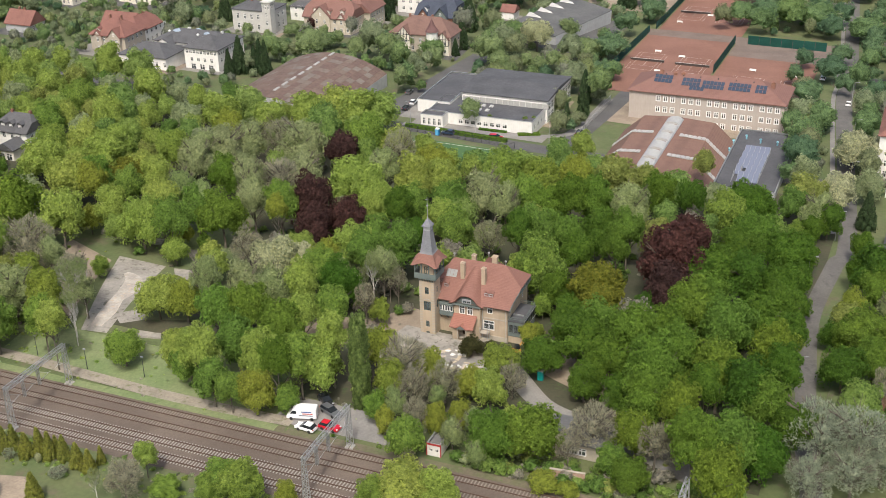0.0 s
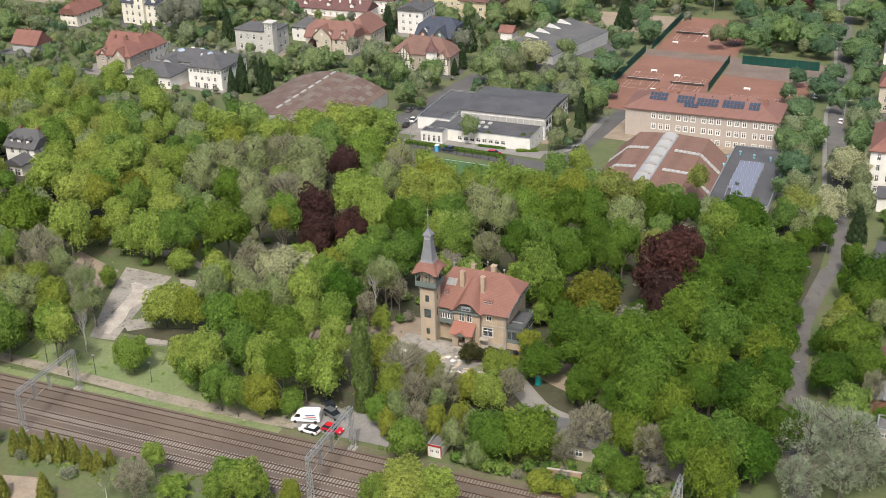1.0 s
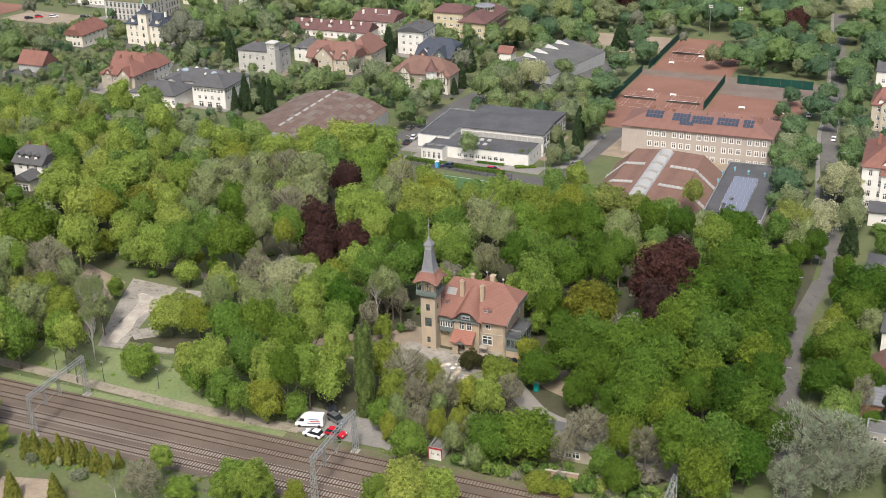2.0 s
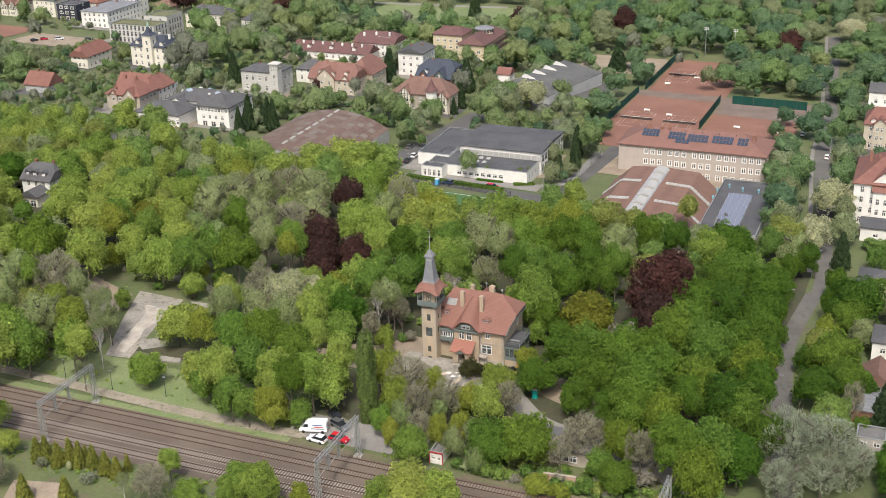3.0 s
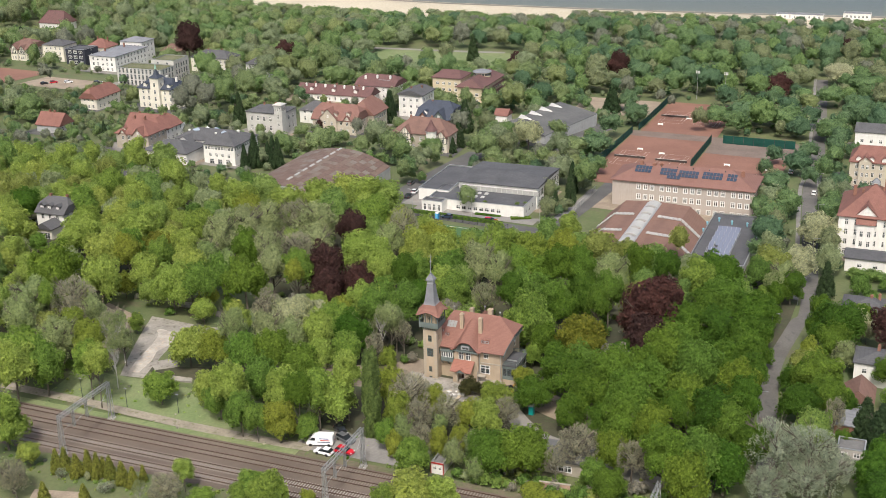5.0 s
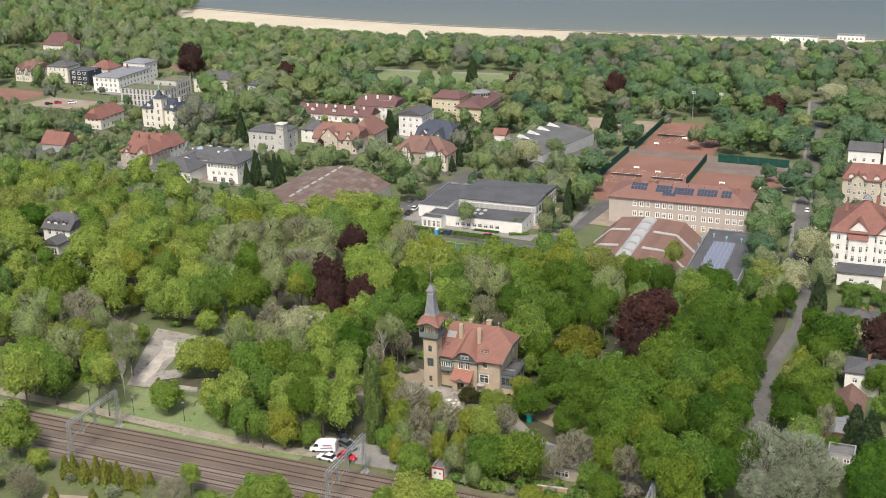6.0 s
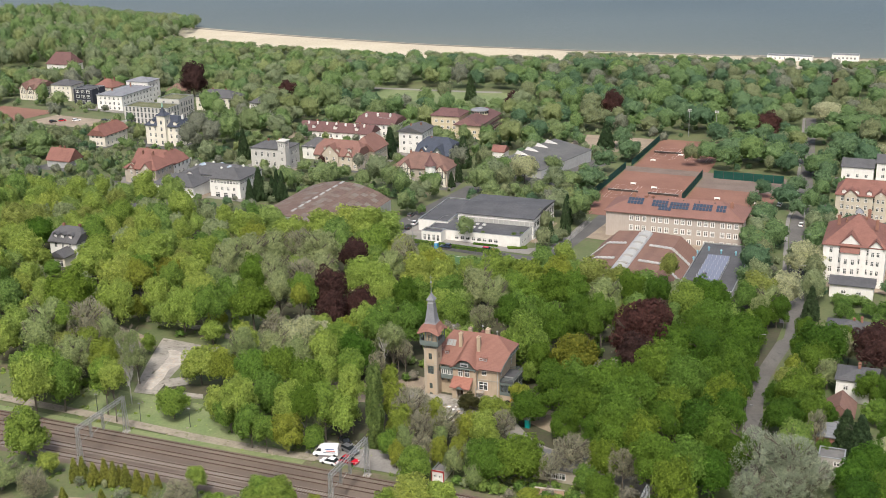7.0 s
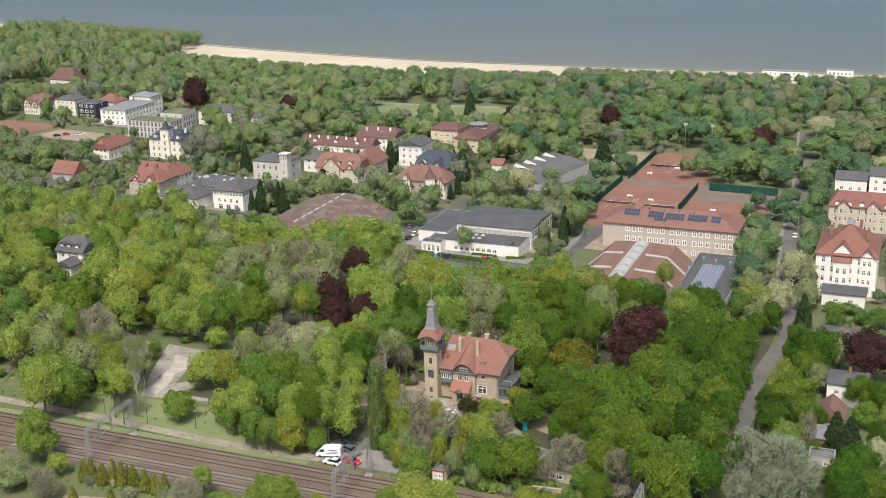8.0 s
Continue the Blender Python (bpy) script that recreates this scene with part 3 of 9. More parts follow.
sheet("driveway", ribbon([(-7, 212), (3, 211.5), (10, 209.5), (16.8, 194), (24, 186.5), (36, 176), (44, 166)], [9, 8, 5, 4.5, 6, 6, 5]), 60, 3, PAVING, "pale driveway leading to the villa", "road", lift=0.12)
on_grid("parking_yard", -104, 162.4, -80, 171, FOOTWAY, "worn paved parking yard by the railway", "parking", 0.16)
OLD_SLAB = speckled("grey_worn_concrete", (0.24, 0.225, 0.198), (0.35, 0.325, 0.285), 0.22, 1.8, 0.9, 0.3, (0.14, 0.135, 0.1))
sheet("villa_forecourt", ribbon([(-14, 219), (-6, 211), (2, 209.5), (10, 209)], [7, 10, 9, 6]), 30, 6, SLAB, "dusty building-site forecourt of the villa", "yard", lift=0.1)
sheet("villa_apron", ribbon([(-11, 222.5), (-4, 218.3), (4, 215.2), (12, 211.6)], [6, 8, 8, 5]), 30, 6, OLD_SLAB, "pale dusty paving before the villa", "yard", lift=0.17)
sheet("bare_soil", ribbon([(-32, 226), (-20, 222), (-12, 224), (-6, 232)], [10, 12, 12, 8]), 30, 8, SOIL, "bare trodden soil beside the villa", "ground", lift=0.07)
sheet("bare_soil", ribbon([(18, 212), (26, 204), (34, 200)], [9, 10, 8]), 20, 6, SOIL, "bare trodden soil under park trees", "ground", lift=0.07)
sheet("concrete_slab", quad((-78.5, 224.2), (-72.6, 222.5), (-66.2, 253), (-78.2, 258.4)), 20, 24, OLD_SLAB, "cleared grey concrete slab with broken patches", "yard", lift=0.12)
sheet("broken_screed", ribbon([(-75.6, 225.4), (-74.2, 231), (-73.4, 236), (-71.6, 241), (-72.2, 246), (-74.5, 249)], [2.6, 3.8, 2.9, 5.0, 3.6, 1.2]), 26, 6, SLAB, "pale broken screed on the cleared slab", "yard", lift=0.16)
sheet("concrete_slab", quad((-72.7, 230), (-66.4, 232), (-65.4, 227.2), (-70.6, 226)), 8, 8, OLD_SLAB, "low concrete footing beside the cleared slab", "yard", lift=0.1)
sheet("bare_soil", quad((-98, 252), (-82.5, 229.5), (-79.5, 256), (-92, 268)), 16, 16, SOIL, "bare soil and gravel under thin trees", "ground", lift=0.08)
for k, q in enumerate((((-64, 251.5), (-59, 250.3), (-58.6, 244.8), (-62.8, 246.8)), ((-63.8, 263), (-60.1, 261.8), (-60, 258), (-63.4, 259.8)), ((-73.2, 268.9), (-69.5, 268.4), (-69.7, 265), (-72.9, 265.9)), ((-67.3, 223.2), (-60.8, 221.2), (-60.6, 219.5), (-65.6, 220.5)))):
    bm = bmesh.new()
    zs = [land(*p) for p in q]
    hull(bm, [(x, y, z + h) for (x, y), z in zip(q, zs) for h in (-0.3, 0.35)])
    me = bpy.data.meshes.new("concrete_footing")
    bm.to_mesh(me), bm.free()
    me.materials.append(OLD_SLAB)
    tagged(new("concrete_footing", me), "pale concrete footing standing in long grass", "footing", "old footings")
sheet("courtyard", quad((-84, 175.5), (-74.4, 174), (-69, 164), (-84, 162)), 8, 8, SOIL, "pale gravel courtyard south of the railway", "yard", lift=0.08)
sheet("clearing_grass", quad((-98, 230), (-50, 226), (-49, 286), (-96, 278)), 30, 30, GRASS, "rough grass and weeds in the park clearing", "grass", lift=0.06)
sheet("park_meadow", quad((-63, 254), (-55, 253), (-52, 284), (-66, 279)), 14, 20, MEADOW, "light green grass in a park clearing", "grass", lift=0.07)
WET_SAND = speckled("wet_sand", (0.17, 0.145, 0.11), (0.22, 0.19, 0.145), 0.05, 0.8, 0.6, 0.1)
sheet("wet_sand", lambda s, t: (-700 + 1500 * s, water_line(-700 + 1500 * s) - 9 + 8 * t), 160, 2, WET_SAND, "dark wet sand along the water line", "beach", lift=0.22)

# ---- tennis courts ----
LINE = paint("white_line", (0.7, 0.66, 0.6), 0.8)
GREEN_MESH = paint("green_windbreak", (0.015, 0.11, 0.085), 0.8)


def court_field(name, u0, w0, u1, w1, label):
    return on_grid(name, u0, w0, u1, w1, CLAY, label, "tennis court", 0.2)


court_field("tennis_court", -108, 396, -73.5, 477, "red clay tennis courts with worn lines")
court_field("tennis_court", -72.5, 408, -38, 458, "red clay tennis courts with worn lines")
court_field("tennis_court", -106, 487, -72, 549, "red clay tennis courts with worn lines")
COURT_EDGE = speckled("worn_court_edge", (0.15, 0.115, 0.095), (0.19, 0.15, 0.125), 0.15, 1.8, 0.95, 0.3)
on_grid("court_walk", -110, 477, -34, 487, COURT_EDGE, "brown trodden walk between tennis courts", "pavement", 0.16)
on_grid("hard_court", -72.5, 458, -34, 477, COURT_EDGE, "grey-brown hard court before a green screen", "court", 0.17)
for bu0, bu1, bw0, bw1, tg in ((-112, -30, 380, 490, 0), (-108, -70, 485, 552, 0)):
    keep_clear(*grid(bu0, bw0), bu1 - bu0, bw1 - bw0, G, 1.0)


def screen_fence(u0, w0, u1, w1, h, mesh_mat, label):
    (x0, y0), (x1, y1) = grid(u0, w0), grid(u1, w1)
    root = thing("court_fence", x0, y0, 0, 0, label, "fence")
    n = max(2, int(math.dist((x0, y0), (x1, y1)) / 4))
    for i in range(n):
        bm = bmesh.new()
        P = lambda f, k: bm.verts.new((f * (x1 - x0), f * (y1 - y0), land(x0 + f * (x1 - x0), y0 + f * (y1 - y0)) + k))
        a, b = (i + 0.02) / n, (i + 0.98) / n
        bm.faces.new((P(a, 0.1), P(b, 0.1), P(b, h), P(a, h)))
        bmesh.ops.solidify(bm, geom=bm.faces[:], thickness=0.06)
        part("screen", bm, mesh_mat, root)
    pm = None
    for i in range(n + 1):
        f = i / n
        px_, py_ = f * (x1 - x0), f * (y1 - y0)
        if pm is None:
            bm = bmesh.new()
            tube(bm, [(0, 0, -0.3, 0.06), (0, 0, h + 0.25, 0.06)], 6)
            ob = part("post", bm, DARK_METAL, root)
            pm = ob.data
        else:
            ob = share("post", pm, root)
        ob.matrix_basis = Matrix.Translation((px_, py_, land(x0 + px_, y0 + py_)))


screen_fence(-109, 398, -108.5, 482, 3.2, GREEN_MESH, "green windbreak fence beside clay courts")
screen_fence(-73, 432, -73, 478, 3.4, GREEN_MESH, "green windbreak fence between clay courts")
screen_fence(-68, 477.5, -38, 477.5, 3.7, GREEN_MESH, "tall green screen wall behind the hard court")
screen_fence(-107, 487, -106.5, 549, 3.2, GREEN_MESH, "green windbreak fence beside clay courts")

# ---- buildings on the grid ----
def gh(name, label, category, u, w, *a, **k):
    return house(name, label, category, *grid(u, w), *a, **k)


def dormer(root, x, y, z, w=1.3, h=1.3, d=2.0, wall=None, cover=None, turn=0.0):
    """A gabled dormer that looks to local -y from the roof point x, y, z."""
    bm = bmesh.new()
    hull(bm, [(a, b, c) for a in (-w / 2 - 0.15, w / 2 + 0.15) for b in (0, d) for c in (-0.5, h)] + [(0, b, h + w * 0.4) for b in (0, d)])
    ob = part("dormer", bm, wall or WHITE, root)
    ob.matrix_basis = Matrix.Translation((x, y, z)) @ Matrix.Rotation(turn, 4, "Z")
    bm = bmesh.new()
    for s in (-1, 1):
        hull(bm, [(s * (w / 2 + 0.35), b, h - 0.1 + k) for b in (-0.25, d) for k in (0, 0.14)] + [(0, b, h + w * 0.4 + 0.05 + k) for b in (-0.25, d) for k in (0, 0.14)])
    part("dormer_roof", bm, cover or RED_TILE, ob)
    fr, pane = window_meshes(w * 0.75, h * 0.8, FRAME_WHITE, True)
    share("window", fr, ob, Matrix.Translation((0, -0.03, 0.08)))
    return ob


PALE_CREAM = plaster("weathered_cream_render", (0.5, 0.45, 0.36), 0.8)
w3 = lambda L, c, rows=2, w=1.1, h=1.7, first=1.1, step=3.2, m=1.0, skip=(): storeys(L, rows, c, w, h, first, step, m, skip)

# school: three rows of windows in groups of three
def school_windows():
    out = []
    for g in range(5):
        for k in range(3):
            for r in range(3):
                u = 8.6 + g * 8.2 + k * 2.35
                out.append((u, 0.85 + r * 3.6, u + 1.65, 2.95 + r * 3.6))
    return out


school = gh("school", "long pale school with red hipped roof and solar panels", "school", -88.6, 368.9, 49.0, 18.0, 10.9, "hip", 4.3, 0.7, PINKISH, ORANGE_TILE, z=-11.6,
            front=school_windows(), side=storeys(18, 3, 5, 1.35, 1.85, 0.9, 3.6), frame_mat=SCHOOL_FRAME)
gh("yard_building", "low flat-roofed school annexe with dark felt roof", "annexe", -50.8, 313, 17.0, 46.5, 4.0, "flat", cover=TAR, wall=GREYWALL, z=-10.2)

# sports hall with a broken-pitch roof
def sports_hall():
    x, y = grid(-83, 303)
    root = thing("sports_hall", x, y, -9.8, G, "sports hall with red-brown roof and white skylight bands", "sports hall")
    keep_clear(x, y, 33, 50)
    sec = [(-1.5, 3.4), (4.4, 8.7), (14.4, 9.4), (26.0, 8.7), (32.0, 3.5)]
    D = 45
    bm = bmesh.new()
    hull(bm, [(px_, w, z) for w in (0, D) for px_, z in [(-1.2, -3), (31.7, -3)] + [(a, b - 0.25) for a, b in sec]])
    part("wall", bm, PINKISH, root)
    bm = bmesh.new()
    for (a, za), (b, zb) in zip(sec, sec[1:]):
        v = [bm.verts.new(p) for p in ((a, -0.4, za), (b, -0.4, zb), (b, D + 0.4, zb), (a, D + 0.4, za))]
        bm.faces.new(v)
    bmesh.ops.remove_doubles(bm, verts=bm.verts, dist=0.001)
    bmesh.ops.solidify(bm, geom=bm.faces[:], thickness=0.25)
    part("roof", bm, HALL_RED, root)
    for i in range(6):
        bm = bmesh.new()
        c = 3.2 + i * 7.1
        hull(bm, [(14.4 - 2.1 * math.cos(math.pi * k / 8), c + b, 9.2 + 0.95 * math.sin(math.pi * k / 8)) for k in range(9) for b in (0.0, 5.2)])
        part("ridge_skylight", bm, SKYLIGHT, root)
    bm = bmesh.new()
    box(bm, 12.0, 1.5, 9.0, 16.8, D - 1.0, 9.32)
    part("ridge_kerb", bm, STEEL, root)
    for w in (13.6, 29.8):
        for (a, za), (b, zb) in zip(sec, sec[1:]):
            p, q = Vector((a, w, za + 0.12)), Vector((b, w, zb + 0.12))
            n = int((q - p).length / 1.25)
            d = (q - p).normalized()
            up = Vector((-d.z, 0, d.x))
            for k in range(n):
                s0, s1 = p.lerp(q, (k + 0.06) / n), p.lerp(q, (k + 0.94) / n)
                if abs((s0.x + s1.x) / 2 - 14.4) < 3.4:
                    continue
                bm = bmesh.new()
                hull(bm, [o + Vector((0, yy, 0)) + up * h for o in (s0, s1) for yy in (0, 1.7) for h in (0, 0.22)] + [(s0 + s1) / 2 + Vector((0, yy, 0)) + up * 0.4 for yy in (0.2, 1.5)])
                part("skylight", bm, SKYLIGHT, root)


HALL_RED = tiled("red_brown_sheet_roof", (0.152, 0.086, 0.064), (0.192, 0.11, 0.082), 0.8, stain=(0.75, 0.7, 0.68))
SKYLIGHT = paint("milky_skylight", (0.38, 0.38, 0.36), 0.4)
sports_hall()

# white hall: low front range, tall dark-roofed gym behind
gh("gym_hall", "tall gym with dark felt roof and glazed clerestory", "hall", -139.5, 350.5, 29, 25, 8.0, "gable", 1.0, 0.5, WHITE, TAR, z=-8.8, side=storeys(27, 2, 8, 2.4, 2.6, 0.8, 3.2))
gh("white_hall", "low white hall with dark flat roof and small windows", "hall", -146, 337, 35, 16, 4.3, "flat", wall=WHITE, cover=TAR, z=-7.6, front=storeys(35, 1, 9, 1.6, 1.4, 1.2, 3, 8, {(0, 0)}), side=storeys(16, 1, 4, 1.2, 1.5, 1.2))
gh("white_hall", "low white wing with dark flat roof", "hall", -153, 345, 11.5, 30, 4.3, "flat", wall=WHITE, cover=TAR, z=-7.2)
gh("white_hall", "small white wing with four tall windows", "hall", -146.5, 332.4, 7.5, 4.4, 4.2, "flat", wall=WHITE, cover=TAR, z=-7.1, front=storeys(7.5, 1, 4, 1.0, 2.2, 0.9, 3, 0.3))

# vaulted hall, its roof of many sheet panels

def vault_hall():
    def build(t, b):
        r = t.nodes.new("ShaderNodeObjectInfo").outputs["Random"]
        c = ramp(t, r, [(0.0, (0.13, 0.085, 0.066)), (0.4, (0.152, 0.1, 0.078)), (0.7, (0.168, 0.122, 0.096)), (0.88, (0.178, 0.152, 0.126)), (1.0, (0.2, 0.18, 0.155))])
        n = noise_of(t, world_pos(t), 0.9, 5)
        c = mixc(t, 0.7, c, ramp(t, n, [(0.3, (0.6, 0.57, 0.55)), (0.7, (1.0, 1.0, 1.0))]), "MULTIPLY")
        link(t, c, b.inputs["Base Color"])
        b.inputs["Roughness"].default_value = 0.7
        bump(t, b, n, 0.3, 0.05)
    m = mat("patched_roof_sheets", build)
    W, D, rise, eave = 40.0, 49.0, 5.6, 1.8
    x, y = grid(-214, 318)
    root = thing("vaulted_hall", x, y, -5.2, G, "hall under a weathered vault of patched red and grey sheets", "hall")
    keep_clear(x, y, W, D)
    R = (W * W / 4 + rise * rise) / (2 * rise)
    half = math.asin(W / 2 / R)
    pt = lambda k, n, r=0.0: ((R + r) * math.sin(-half + 2 * half * k / n) + W / 2, (R + r) * math.cos(-half + 2 * half * k / n) - R + rise + eave)
    bm = bmesh.new()
    hull(bm, [(pt(k, 16)[0], w, pt(k, 16)[1] - 0.15) for k in range(17) for w in (0, D)] + [(a, w, -3) for a in (0, W) for w in (0, D)])
    part("wall", bm, GREYWALL, root)
    n, rows = 18, 15
    bm = bmesh.new()
    (a, za), (b, zb) = pt(0, n), pt(1, n)
    ch = math.hypot(b - a, zb - za)
    st = D / rows
    hull(bm, [(u, v, z) for u in (-ch / 2 + 0.03, ch / 2 - 0.03) for v in (0.03, st - 0.03) for z in (-0.05, 0.1)])
    first = None
    for k in range(n):
        (a, za), (b, zb) = pt(k, n), pt(k + 1, n)
        for j in range(rows):
            m4 = Matrix.Translation(((a + b) / 2, j * st, (za + zb) / 2)) @ Matrix.Rotation(-math.atan2(zb - za, b - a), 4, "Y")
            if first is None:
                first = part("roof_sheet", bm, m, root)
                ob = first
            else:
                ob = share("roof_sheet", first.data, root)
            ob.matrix_basis = m4
    for j in range(8):
        bm = bmesh.new()
        z = rise + eave
        hull(bm, [(W / 2 + a, 6 + j * 5.6 + b, z + h) for a, h in ((-0.5, 0), (0.5, 0), (-0.35, 0.4), (0.35, 0.4)) for b in (0, 3.4)])
        part("roof_vent", bm, SKYLIGHT, root)


vault_hall()

gh("villa", "white villa with dark slate hipped roof among trees", "house", -247.5, 257, 10.5, 10, 6.2, "half", 4.2, 0.5, WHITE, GREY_TILE, z=0.2, front=w3(10.5, 3), side=w3(10, 3), chim=((2.5, 5, 4.8), (8.5, 5.5, 4.8)))
gh("garage_wing", "cream garage wing with dark gable roof before the villa", "garage", -243.5, 251.2, 6.0, 5.6, 3.3, "gable", 1.9, 0.5, CREAM, GREY_TILE, along="y", z=0.1, front=storeys(6, 1, 2, 2.2, 2.2, 0.1, 3, 0.4))
CLOCK_MANSION = gh("mansion", "cream mansion with slate mansard roof", "house", -335.5, 436, 18, 14, 9.5, "hip", 4.0, 0.5, CREAM, NAVY_TILE, z=-8.3, front=w3(20, 6, 3, 1.1, 1.9, .9, 3.1), side=w3(14, 4, 3, 1.1, 1.9, .9, 3.1), hip=.5)
SEDUM = speckled("sedum_roof", (0.1, 0.115, 0.05), (0.15, 0.15, 0.075), 0.2, 1.4, 0.95, 0.4, (0.17, 0.165, 0.14))
gh("modern_block", "pale panel-clad modern block with planted flat roof", "building", -381, 481, 27, 13, 9.0, "flat", wall=PALE_GREY, cover=SEDUM, z=-10, front=storeys(27, 3, 11, 1.2, 2.5, .4, 3.0, .5), side=storeys(13, 3, 4, 1.2, 2.5, .4, 3.0), frame_mat=FRAME_GREY)
gh("modern_block", "taller pale wing with planted flat roof", "building", -369, 494.5, 14, 14, 11.5, "flat", wall=PALE_GREY, cover=SEDUM, z=-10.4, front=storeys(14, 1, 2, 1.2, 2.5, 8.0, 3.3), side=storeys(14, 3, 5, 1.2, 2.4, .6, 3.4), frame_mat=FRAME_GREY)
gh("house", "cream house with long red tiled gable roof", "house", -357, 420, 9, 18, 5.6, "half", 4.5, 0.6, CREAM, RED_TILE, along="y", z=-7.2, front=w3(9, 3), side=w3(18, 5), chim=((4.5, 5, 5), (4.5, 13, 5)))
TIMBERED = gh("house", "half-timbered house with orange-red roof", "house", -479, 515, 11, 18, 6.5, "half", 4.5, .6, CREAM, BROWN_TILE, z=-9.5, front=w3(11, 3), side=w3(18, 5), chim=((4, 8, 5),))
gh("house", "white house with grey hipped roof", "house", -462, 522, 14.5, 12, 8.8, "hip", 2.5, .4, CREAM, GREY_TILE, z=-10, front=w3(14.5, 4, 3, 1.1, 1.5, .9, 2.8), side=w3(12, 3, 3, 1.1, 1.5, .9, 2.8))
gh("modern_house", "black-clad modern house with loggias", "house", -442, 517, 13, 12, 9, "flat", wall=BLACKWALL, cover=TAR, z=-10.4, front=w3(13, 3, 3, 2.4, 1.8, .8, 2.9), side=w3(12, 1, 3))
gh("apartment_house", "white apartment house with light metal roof", "building", -419, 508, 17, 30, 8.6, "hip", 1.8, .4, WHITE, SPIRE, z=-10.8, front=w3(17, 5, 3, 1.3, 1.7, .8, 2.7), side=w3(30, 9, 3, 1.3, 1.7, .8, 2.7), chim=((5, 8, 3), (9, 20, 3.5)))
gh("house", "white house under a tall dark red roof", "house", -543, 617, 20, 13, 4.5, "hip", 7.5, .5, WHITE, MAROON_TILE, z=-13, front=w3(17, 5, 1), hip=.6, chim=((5, 6, 7),))
gh("house", "brick cottage with bright red gable roof", "house", -343, 372, 12, 9, 3.4, "gable", 4.8, .5, GREYWALL, RED_TILE, z=-4.6, side=w3(10, 3, 1), chim=((4.5, 4.5, 5.6), (7, 4.5, 5.6)))
RED_VILLA = gh("house", "large villa with orange-red tiled hipped roof", "house", -295, 363, 15.5, 13, 6.6, "hip", 5.2, .6, STONE, RED_TILE, z=-5.4, front=w3(15.5, 4), side=w3(13, 4), chim=((5, 7, 6), (10, 7, 6)))
gh("house", "white wing under an orange-red roof", "house", -290, 375.6, 10, 12, 6.2, "half", 4.4, .6, WHITE, RED_TILE, along="y", z=-5.9, front=w3(11, 3), side=w3(17, 5), chim=((5, 8, 4.8),))
gh("house", "white rear wing with steep red roof", "house", -301, 378, 14, 9, 6.0, "gable", 4.6, .5, WHITE, RED_TILE, z=-5.9, front=w3(14, 4), side=w3(9, 2), chim=((4, 5, 5),))
gh("clinic", "white three-storey block with grey hipped roof", "building", -249.5, 357, 14, 13, 8.2, "hip", 3.4, .6, WHITE, GREY_TILE, z=-6.2, front=storeys(14, 1, 9, 1.15, 1.4, 6.2, 3, 0.4) + storeys(14, 1, 4, 1.2, 1.5, 3.4, 3, 1.5) + storeys(14, 1, 3, 2.2, 2.2, 0.4, 3, 1.5), side=storeys(13, 1, 8, 1.15, 1.4, 6.2, 3, 0.4) + storeys(13, 1, 4, 1.2, 1.5, 3.4, 3, 1.0))
gh("clinic", "low grey-roofed wing with white walls", "building", -273, 350, 20, 15, 4.4, "hip", 3.2, .5, WHITE, GREY_TILE, z=-5.0, front=w3(22, 6, 1))
CLINIC = gh("clinic", "low grey-roofed wing with white walls", "building", -270, 368, 30, 14, 5.2, "hip", 3.2, .5, WHITE, GREY_TILE, z=-5.4, side=w3(16, 4, 1))
gh("villa", "pale grey villa with slate roof and square tower", "house", -264, 414, 17.5, 13, 9.0, "hip", 2.2, .4, PALE_GREY, GREY_TILE, z=-8.8, front=w3(17.5, 5, 2, 1.2, 2.1, 1.3, 4.0), side=w3(13, 3, 2, 1.2, 2.1, 1.3, 4.0), chim=((6, 6, 3), (11, 7, 3)))
gh("stair_tower", "square pale tower with open arched belvedere", "tower", -248.8, 411.8, 3.7, 3.7, 13.6, "hip", 0.8, .45, PALE_GREY, PALE_GREY, z=-9.0, front=storeys(3.7, 1, 3, .7, 1.9, 10.8, 3, .3) + storeys(3.7, 3, 1, .9, 1.7, 1.2, 3.2, .3), side=storeys(3.7, 1, 3, .7, 1.9, 10.8, 3, .3))
MANOR = gh("manor", "manor with vivid orange tiled roof and gables", "house", -238, 426, 21, 12, 6.2, "half", 6.0, .6, PALE_CREAM, ORANGE_TILE, z=-10.2, front=w3(22, 7), side=w3(12, 3), chim=((6, 6, 6.5),))
gh("manor", "manor wing with vivid orange tiled roof", "house", -226, 438, 12, 14, 7.0, "half", 6.0, .6, PALE_CREAM, ORANGE_TILE, along="y", z=-10.8, side=w3(14, 5))
TERRACE = gh("terraced_houses", "row of white houses under a maroon roof", "houses", -280, 488, 40, 12, 3.6, "gable", 3.6, .5, WHITE, MAROON_TILE, z=-12.6, front=w3(40, 12, 1, 1.1, 1.6, 1.0), chim=((8, 6, 4.4), (20, 6, 4.4), (32, 6, 4.4)))
TERRACE_BLOCK = gh("terraced_houses", "white block under a tall maroon roof", "houses", -254, 502, 21, 15, 6.6, "half", 4.4, .5, WHITE, MAROON_TILE, z=-13.4, side=w3(15, 5), front=w3(21, 6))
